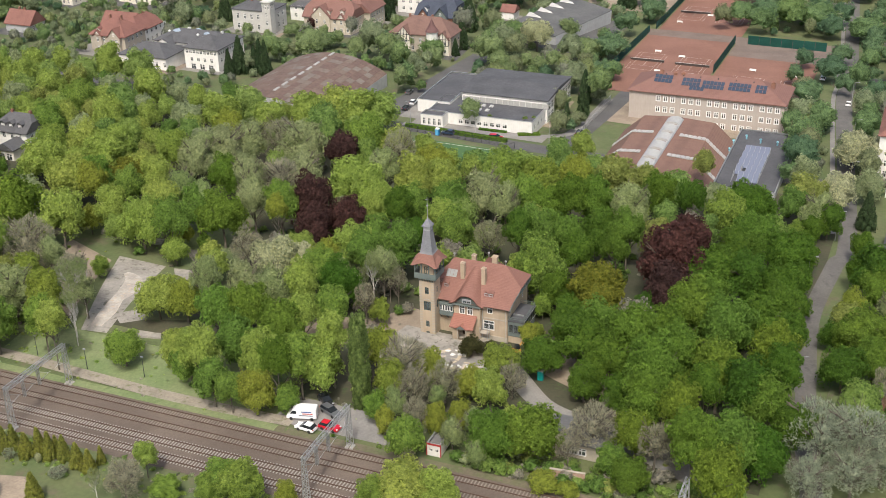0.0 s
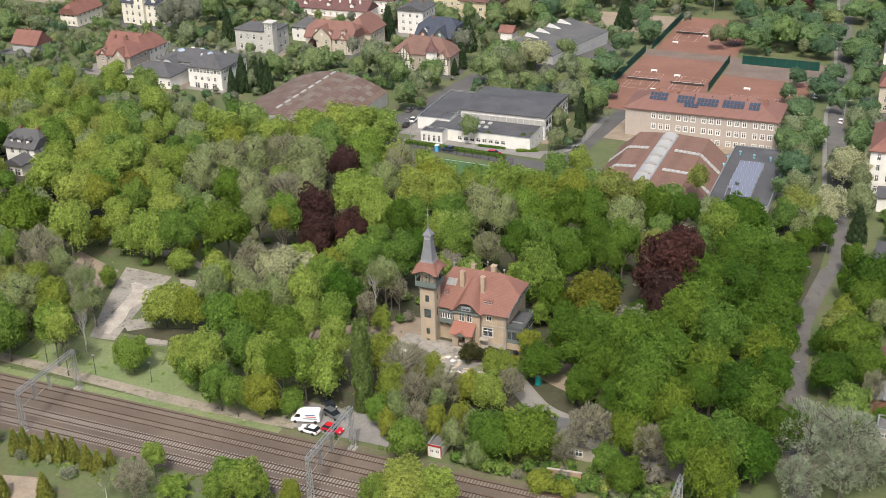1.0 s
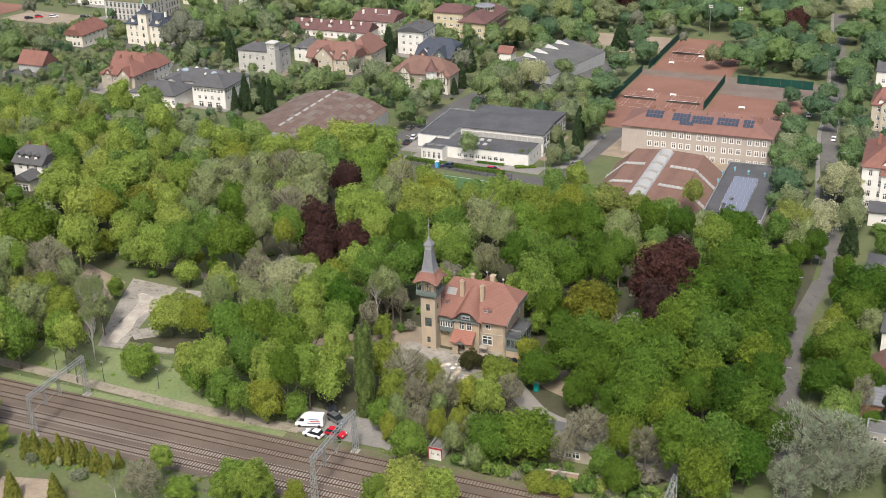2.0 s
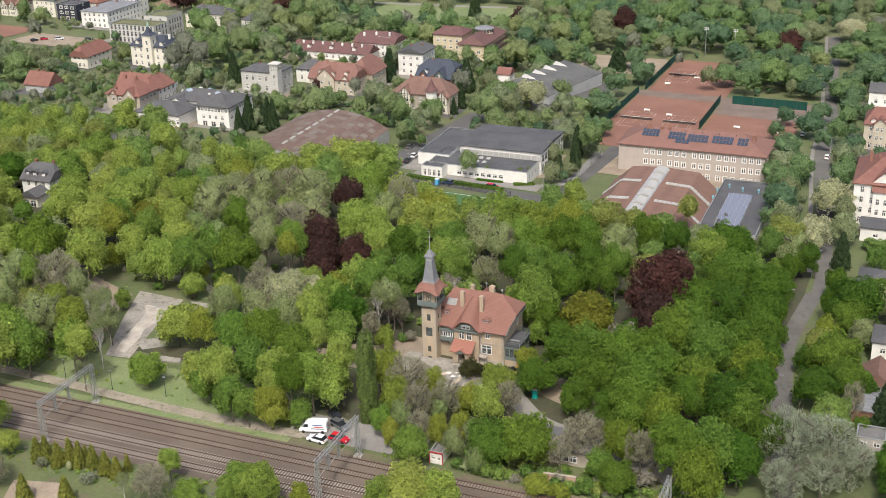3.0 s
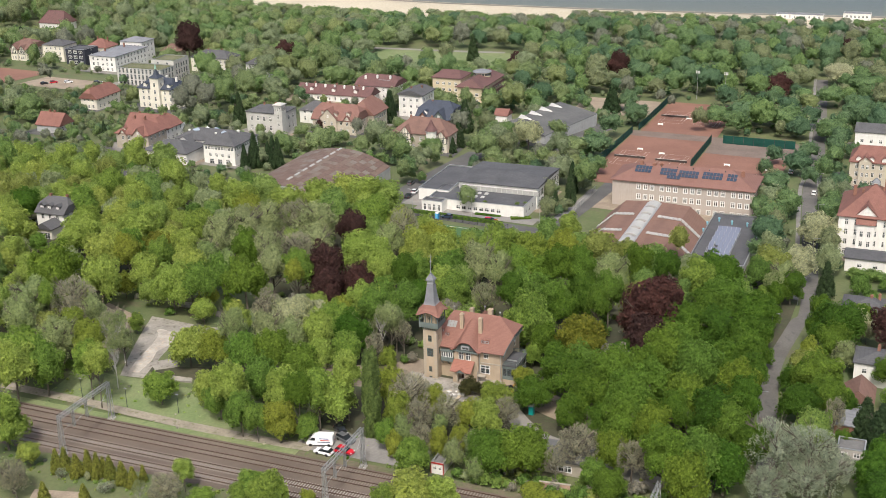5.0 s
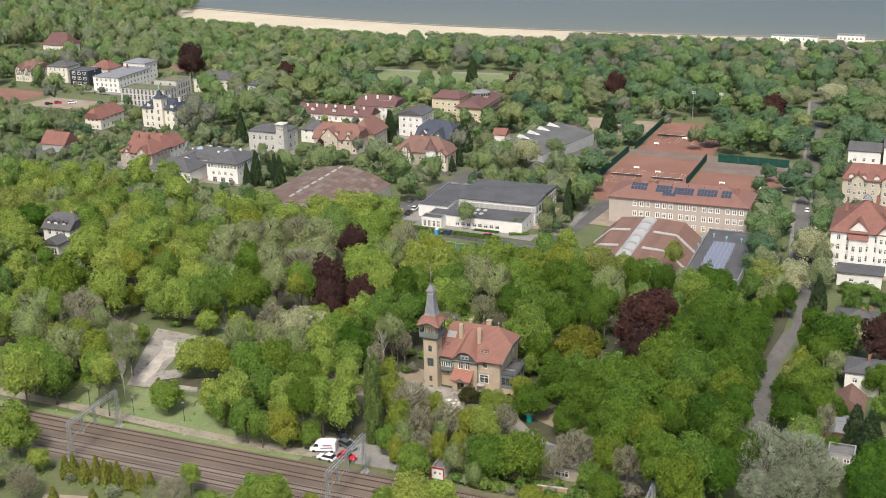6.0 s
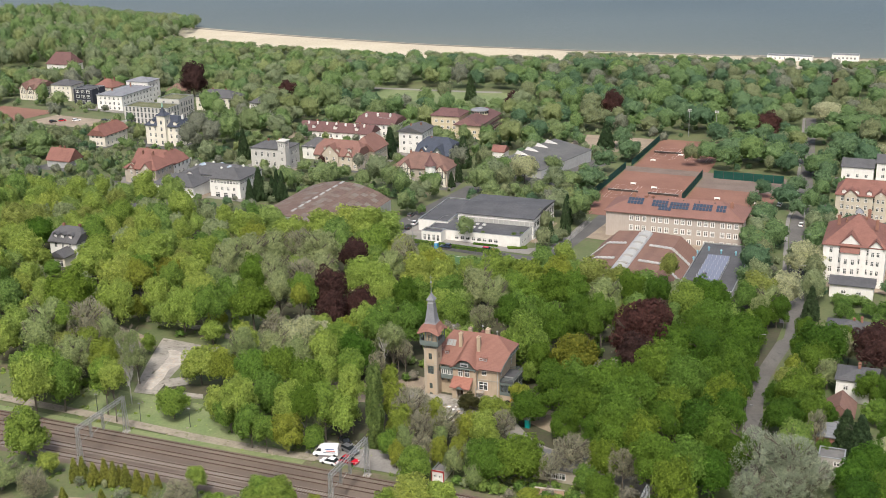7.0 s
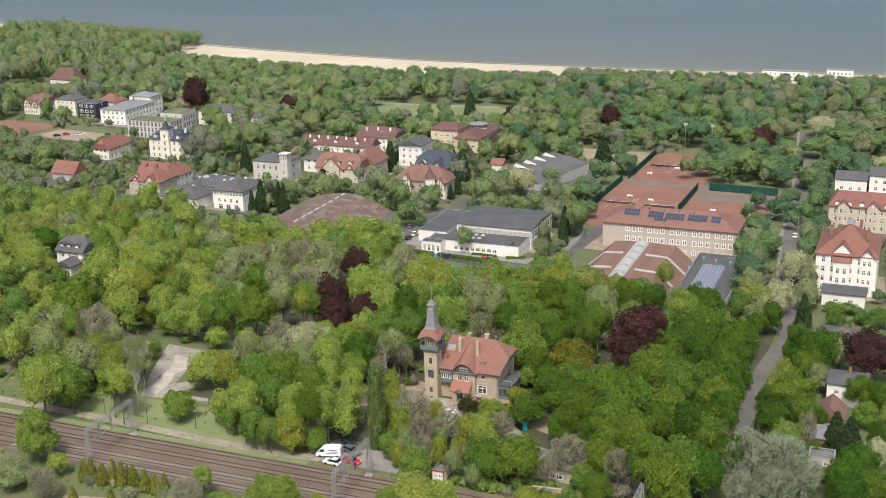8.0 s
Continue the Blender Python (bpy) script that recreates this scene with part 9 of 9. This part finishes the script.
# gardens of the town: low shrubs everywhere between the houses
def garden_shrubs():
    rng, out = random.Random(78), []
    for _ in range(1500):
        u, w = rng.uniform(-500, 40), rng.uniform(324, 575)
        x, y = grid(u, w)
        r = rng.uniform(0.9, 2.3)
        if not free(x, y, r * 0.6, 0.0) or any(near_line(x, y, p, d + r) for p, d in LINES):
            continue
        half = r * rng.uniform(0.7, 1.25)
        out.append((x, y, r, half, half * 0.85, rng.choice((0, 1, 2, 3, 5, 6, 7, 9))))
    return out


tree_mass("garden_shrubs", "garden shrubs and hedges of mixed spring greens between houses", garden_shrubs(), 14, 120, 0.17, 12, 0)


def tufts():
    """Weeds and long grass on the open ground of the park and the railway verge."""
    rng, out = random.Random(79), []
    while len(out) < 1100:
        u, w = rng.uniform(-240, -20), rng.choice((rng.uniform(161, 178), rng.uniform(161, 290), rng.uniform(134, 143)))
        x, y = grid(u, w)
        if any(near_line(x, y, p, 1.6) for p, d in LINES) or (-79 < x < -65 and 222 < y < 258 and rng.random() < 0.9) or not (free(x, y, 0.3, 0.0) or -100 < x < -50):
            continue
        r = rng.uniform(0.25, 0.75)
        out.append((x, y, r, r * rng.uniform(0.4, 0.9), 0.1, rng.choice((0, 1, 2, 3, 5, 6, 8, 9))))
    return out


tree_mass("grass_tufts", "tufts of long grass and weeds on open ground", tufts(), 8, 40, 0.34, 13, -1, LEAF_PARK)
tree_mass("undergrowth", "low bushes and saplings under the park trees", undergrowth(), 12, 170, 0.15, 11, 0, LEAF_PARK)
# floodlight masts, lamp posts, court furniture
def flood_mast(u, w):
    x, y = grid(u, w)
    root = thing("floodlight_mast", x, y, None, G, "tall grey floodlight mast beside tennis courts", "floodlight", "floodlights")
    bm = bmesh.new()
    tube(bm, [(0, 0, -0.5, 0.2), (0, 0, 14, 0.1)], 8)
    part("mast", bm, STEEL, root)
    for i in range(3):
        for j in range(2):
            bm = bmesh.new()
            box(bm, -0.9 + i * 0.7, -0.25, 12.9 + j * 0.8, -0.4 + i * 0.7, 0.05, 13.4 + j * 0.8)
            part("floodlight", bm, LAMP_WHITE, root)


for a in ((-95, 560), (-81.3, 560)):
    flood_mast(*a)


def lamp_post(x, y, h=5.0, arm=0.0):
    root = thing("street_lamp", x, y, None, G, "slim grey lamp post", "street lamp", "street lamps")
    tagged(root, "slim grey metal street lamp post")
    bm = bmesh.new()
    tube(bm, [(0, 0, -0.4, 0.09), (0, 0, h, 0.05)], 6)
    if arm:
        beam(bm, (0, 0, h), (arm, 0, h + 0.3), 0.07)
    part("post", bm, STEEL if arm else DARK_METAL, root)
    bm = bmesh.new()
    box(bm, arm - 0.3, -0.12, h + 0.2, arm + 0.3, 0.12, h + 0.34)
    part("lamp_head", bm, FRAME_GREY, root)


for x, y in ((-61.1, 205.8), (-73.4, 209.4), (-85, 215)):
    lamp_post(x, y, 4.6)
for x, y in ((66.5, 200), (82, 247), (97, 275), (112, 312), (125, 350), (137, 390)):
    lamp_post(x, y, 8.0, 1.6)
for u in (-150, -128, -104):
    lamp_post(*grid(u, 332.3), 7.0, -1.2)

BENCH_WHITE = paint("white_bench", (0.75, 0.74, 0.7), 0.5)
for u, w in ((-98, 452), (-88, 448), (-92, 425), (-80, 425), (-55, 425), (-48, 422), (-100, 500), (-90, 515), (-60, 440), (-45, 438)):
    x, y = grid(u, w)
    root = thing("court_bench", x, y, land(x, y) + 0.2, G, "white plastic bench on a clay court", "bench", "court benches")
    bm = bmesh.new()
    box(bm, -1.2, -0.25, 0.4, 1.2, 0.25, 0.48)
    box(bm, -1.2, 0.2, 0.5, 1.2, 0.26, 0.95)
    part("seat", bm, BENCH_WHITE, root)
    for s in (-1.0, 1.0):
        bm = bmesh.new()
        box(bm, s - 0.05, -0.22, 0, s + 0.05, 0.22, 0.4)
        part("leg", bm, BENCH_WHITE, root)
NET = paint("dark_net", (0.05, 0.04, 0.035), 0.9)
for u, w in ((-99, 438), (-82, 438), (-60, 420), (-43, 420), (-97, 518), (-81, 518)):
    x, y = grid(u, w)
    root = thing("tennis_net", x, y, land(x, y) + 0.2, G, "dark tennis net across a clay court", "tennis net", "tennis nets")
    bm = bmesh.new()
    box(bm, -6.4, -0.02, 0.05, 6.4, 0.02, 0.95)
    part("net", bm, NET, root)
    bm = bmesh.new()
    box(bm, -6.4, -0.04, 0.95, 6.4, 0.04, 1.03)
    part("band", bm, BENCH_WHITE, root)
    for s in (-6.4, 6.4):
        bm = bmesh.new()
        tube(bm, [(s, 0, 0, 0.05), (s, 0, 1.1, 0.05)], 6)
        part("post", bm, DARK_METAL, root)
    for k, (a0, b0, a1, b1) in enumerate(((-5.5, -11.9, -5.42, 11.9), (5.42, -11.9, 5.5, 11.9), (-4.15, -11.9, -4.07, 11.9), (4.07, -11.9, 4.15, 11.9), (-5.5, -11.95, 5.5, -11.85), (-5.5, 11.85, 5.5, 11.95), (-4.1, -6.45, 4.1, -6.37), (-4.1, 6.37, 4.1, 6.45), (-0.04, -6.4, 0.04, 6.4))):
        bm = bmesh.new()
        d = (land(*grid(u, w + 12)) - land(*grid(u, w - 12))) / 24
        e = (land(*grid(u + 6, w)) - land(*grid(u - 6, w))) / 12
        v = [bm.verts.new((p, q, 0.03 + d * q + e * p)) for p, q in ((a0, b0), (a1, b0), (a1, b1), (a0, b1))]
        bm.faces.new(v)
        bmesh.ops.solidify(bm, geom=bm.faces[:], thickness=-0.01)
        part("court_line", bm, LINE, root)

# hedges, pitch, fences and planting before the white hall
def hedge(u0, w0, u1, w1, h, wide, m, label):
    """A clipped hedge: leaves all over a rounded bar."""
    (x0, y0), (x1, y1) = grid(u0, w0), grid(u1, w1)
    rng = np.random.default_rng(int(abs(u0 * 7 + w0)))
    ln = math.dist((x0, y0), (x1, y1))
    n = int(ln * 90)
    f, a = rng.random(n), rng.uniform(-0.35, math.pi + 0.35, n)
    d = np.array([(x1 - x0) / ln, (y1 - y0) / ln, 0])
    side = np.array([-d[1], d[0], 0])
    up = np.array([0, 0, 1.0])
    k = rng.uniform(0.85, 1.05, (n, 1))
    P = np.outer(f * ln, d) + (np.cos(a)[:, None] * side * wide / 2 + np.sin(a)[:, None] * up * h * 0.5) * k + up * h * 0.5
    P[:, 2] += [land(x0 + q * (x1 - x0), y0 + q * (y1 - y0)) for q in f]
    t, b = unit(rng.normal(size=(n, 3))), unit(rng.normal(size=(n, 3)))
    V = np.stack([P - t * 0.12, P + t * 0.1 + b * 0.08, P - b * 0.13], 1).reshape(-1, 3)
    root = thing("hedge", x0, y0, 0.0, 0.0, label, "hedge")
    ob = new("leaves", mesh_of("leaves", V, [tuple(q) for q in np.arange(3 * n).reshape(-1, 3).tolist()], m))
    ob.parent = root
    bm = bmesh.new()
    steps = max(2, int(ln / 3))
    for i in range(steps):
        q = [(x0 + (x1 - x0) * e - x0, y0 + (y1 - y0) * e - y0) for e in (i / steps, (i + 1) / steps)]
        zz = [land(x0 + c[0], y0 + c[1]) for c in q]
        hull(bm, [(c[0] + side[0] * e * wide * 0.4, c[1] + side[1] * e * wide * 0.4, z + g) for c, z in zip(q, zz) for e in (-1, 1) for g in (-0.2, h * 0.82)])
    part("core", bm, m, root)


hedge(-150, 328.6, -116, 327.6, 1.5, 1.6, LEAF_DEEP, "long clipped green hedge along the street")
hedge(-115, 335.2, -109, 338.6, 1.0, 2.2, LEAF_DEEP, "low clipped hedge before the white hall")
hedge(-128, 335.5, -119, 336.0, 0.8, 1.6, LEAF_DEEP, "low clipped hedge before the white hall")
for x, y, h in ((13.5, 361.2, 4.2), (24.5, 358.3, 4.6), (27.2, 358.9, 4.6)):
    tree("poplar", x, y, h, 1.5, 0.02)
PITCH = speckled("artificial_turf", (0.05, 0.12, 0.035), (0.065, 0.14, 0.045), 0.2, 3.0, 0.9, 0.2)
on_grid("sports_pitch", -143, 300, -112, 320, PITCH, "green artificial turf pitch beside the street", "pitch", 0.1)
on_grid("pitch_line", -142, 318.6, -113, 318.8, LINE, "white line painted along the sports pitch", "pitch line", 0.13)
on_grid("pitch_line", -142, 301, -141.8, 318.6, LINE, "white line painted along the sports pitch", "pitch line", 0.13)


def wire_fence(pts, h, label, m=None, gap=2.6):
    """Posts, rails and thin wires along points of the grid."""
    x0, y0 = grid(*pts[0])
    root = thing("wire_fence", x0, y0, 0.0, 0.0, label, "fence")
    spots = []
    for (ua, wa), (ub, wb) in zip(pts, pts[1:]):
        n = max(1, int(math.dist((ua, wa), (ub, wb)) / gap))
        spots += [grid(ua + (ub - ua) * i / n, wa + (wb - wa) * i / n) for i in range(n + (1 if (ub, wb) == pts[-1] else 0))]
    post = None
    for x, y in spots:
        if post is None:
            bm = bmesh.new()
            box(bm, -0.06, -0.06, -0.3, 0.06, 0.06, h)
            ob = part("post", bm, m or STEEL, root)
            post = ob.data
        else:
            ob = share("post", post, root)
        ob.matrix_basis = Matrix.Translation((x - x0, y - y0, land(x, y)))
    for k in range(5):
        z = 0.15 + (h - 0.25) * k / 4
        for (xa, ya), (xb, yb) in zip(spots, spots[1:]):
            bm = bmesh.new()
            beam(bm, (xa - x0, ya - y0, land(xa, ya) + z), (xb - x0, yb - y0, land(xb, yb) + z), 0.05)
            part("rail", bm, m or STEEL, root)


wire_fence([(-97.5, 341.2), (-98.6, 384)], 2.2, "pale steel mesh fence beside the school drive")
wire_fence([(-150, 325.6), (-112, 323.4)], 2.0, "dark wire fence between the pitch and the street", DARK_METAL)
sheet("footway", ribbon([grid(-152, 331), grid(-130, 332), grid(-105, 339), grid(-100, 352), grid(-99.5, 385)], 3.0), 60, 2, FOOTWAY, "pale paved footway along the street", "pavement", lift=0.24)
x, y = -2.9, 353.2
tb = thing("portable_toilet", x, y, None, G, "bright blue portable toilet by the street", "portable toilet")
BLUE_PLASTIC = paint("blue_plastic", (0.02, 0.25, 0.5), 0.5)
bm = bmesh.new()
box(bm, -0.6, -0.6, 0, 0.6, 0.6, 2.1)
part("cabin", bm, BLUE_PLASTIC, tb)
bm = bmesh.new()
hull(bm, [(a, b, 2.1) for a in (-0.65, 0.65) for b in (-0.65, 0.65)] + [(a, b, 2.4) for a in (-0.4, 0.4) for b in (-0.4, 0.4)])
part("roof", bm, FRAME_WHITE, tb)
bm = bmesh.new()
box(bm, -0.4, -0.63, 0.15, 0.4, -0.602, 1.95)
part("door", bm, paint("pale_blue_door", (0.1, 0.35, 0.6), 0.5), tb)

# small things round the villa and the railway
x, y = 17.3, 203.0
wc = thing("portable_toilet", x, y, None, G, "turquoise portable toilet cabin beside the drive", "portable toilet")
bm = bmesh.new()
box(bm, -0.55, -0.55, 0, 0.55, 0.55, 2.1)
part("cabin", bm, paint("turquoise_plastic", (0.0, 0.22, 0.22), 0.5), wc)
bm = bmesh.new()
hull(bm, [(a, b, 2.1) for a in (-0.6, 0.6) for b in (-0.6, 0.6)] + [(a, b, 2.35) for a in (-0.4, 0.4) for b in (-0.4, 0.4)])
part("roof", bm, FRAME_GREY, wc)
bm = bmesh.new()
box(bm, -0.35, -0.58, 0.15, 0.35, -0.551, 1.95)
part("door", bm, paint("turquoise_door", (0.0, 0.28, 0.27), 0.5), wc)

dg = thing("mini_digger", 13.2, 213.5, None, radians(30), "small yellow digger parked by the villa", "digger")
YEL = paint("digger_yellow", (0.5, 0.27, 0.04), 0.5)
for s in (-0.55, 0.55):
    bm = bmesh.new()
    hull(bm, [(a, s + b, c) for b in (-0.18, 0.18) for a, c in ((-0.9, 0.1), (0.9, 0.1), (-1.05, 0.3), (1.05, 0.3), (-0.9, 0.5), (0.9, 0.5))])
    part("crawler", bm, TYRE, dg)
bm = bmesh.new()
box(bm, -0.9, -0.6, 0.5, 0.7, 0.6, 1.1)
part("body", bm, YEL, dg)
bm = bmesh.new()
hull(bm, [(a, b, 1.1) for a in (-0.4, 0.6) for b in (-0.5, 0.3)] + [(a, b, 2.1) for a in (-0.35, 0.45) for b in (-0.45, 0.25)])
part("cab", bm, CAR_GLASS, dg)
bm = bmesh.new()
beam(bm, (0.6, 0.4, 0.9), (1.6, 0.4, 2.0), 0.2)
beam(bm, (1.6, 0.4, 2.0), (2.5, 0.4, 0.9), 0.16)
part("boom", bm, YEL, dg)
bm = bmesh.new()
hull(bm, [(2.3, 0.1, 0.9), (2.3, 0.7, 0.9), (2.7, 0.1, 0.8), (2.7, 0.7, 0.8), (2.5, 0.1, 0.35), (2.5, 0.7, 0.35)])
part("bucket", bm, DARK_METAL, dg)

rngd = random.Random(3)
for i in range(46):
    x, y = rngd.uniform(-8, 3), rngd.uniform(206, 214.5)
    kind = i % 3
    root = thing(("rubble_block", "board_stack", "building_sack")[kind], x, y, None, rngd.uniform(0, 3),
                 ("pale lump of rubble on the villa forecourt", "stack of pale boards on the forecourt", "white building sack on the forecourt")[kind], ("rubble", "boards", "sack")[kind], "building clutter")
    bm = bmesh.new()
    w, l, h = rngd.uniform(0.3, 0.9), rngd.uniform(0.4, 1.6), rngd.uniform(0.15, 0.6)
    if kind == 1:
        for k in range(4):
            box(bm, -w / 2, -l, 0.06 * k, w / 2, l, 0.06 * k + 0.045)
    else:
        hull(bm, [(rngd.uniform(-w, w), rngd.uniform(-w, w), rngd.uniform(0, h)) for _ in range(14)] + [(a, b, 0) for a in (-w / 2, w / 2) for b in (-w / 2, w / 2)])
    part(("stone", "boards", "sack")[kind], bm, (STONE, paint("pale_board", (0.5, 0.42, 0.3), 0.8), WHITE)[kind], root)

# red corner trim of the site cabin
x, y = grid(-72.6, 162.6)
tr = thing("cabin_trim", x, y, -0.05, G, "red steel edge trim of the site cabin", "trim")
RED_TRIM = paint("red_trim", (0.35, 0.03, 0.03), 0.5)
for a, b in ((-0.03, -0.03), (2.63, -0.03), (-0.03, 6.23), (2.63, 6.23)):
    bm = bmesh.new()
    box(bm, a - 0.08, b - 0.08, 0, a + 0.08, b + 0.08, 2.7)
    part("post", bm, RED_TRIM, tr)
bm = bmesh.new()
box(bm, -0.1, -0.12, 2.4, 2.7, -0.03, 2.72)
part("rail", bm, RED_TRIM, tr)

# brick garden wall and fence near the railway
x, y = grid(-50, 163.2)
gw = thing("garden_wall", x, y, 0, G + radians(6), "old brick garden wall with worn render", "wall")
bm = bmesh.new()
box(bm, 0, 0, -0.3, 6.0, 0.3, 2.3)
part("wall", bm, plaster("worn_pink_wall", (0.4, 0.27, 0.2), 0.7), gw)
bm = bmesh.new()
box(bm, -0.1, -0.08, 2.3, 6.1, 0.38, 2.42)
part("coping", bm, STONE, gw)
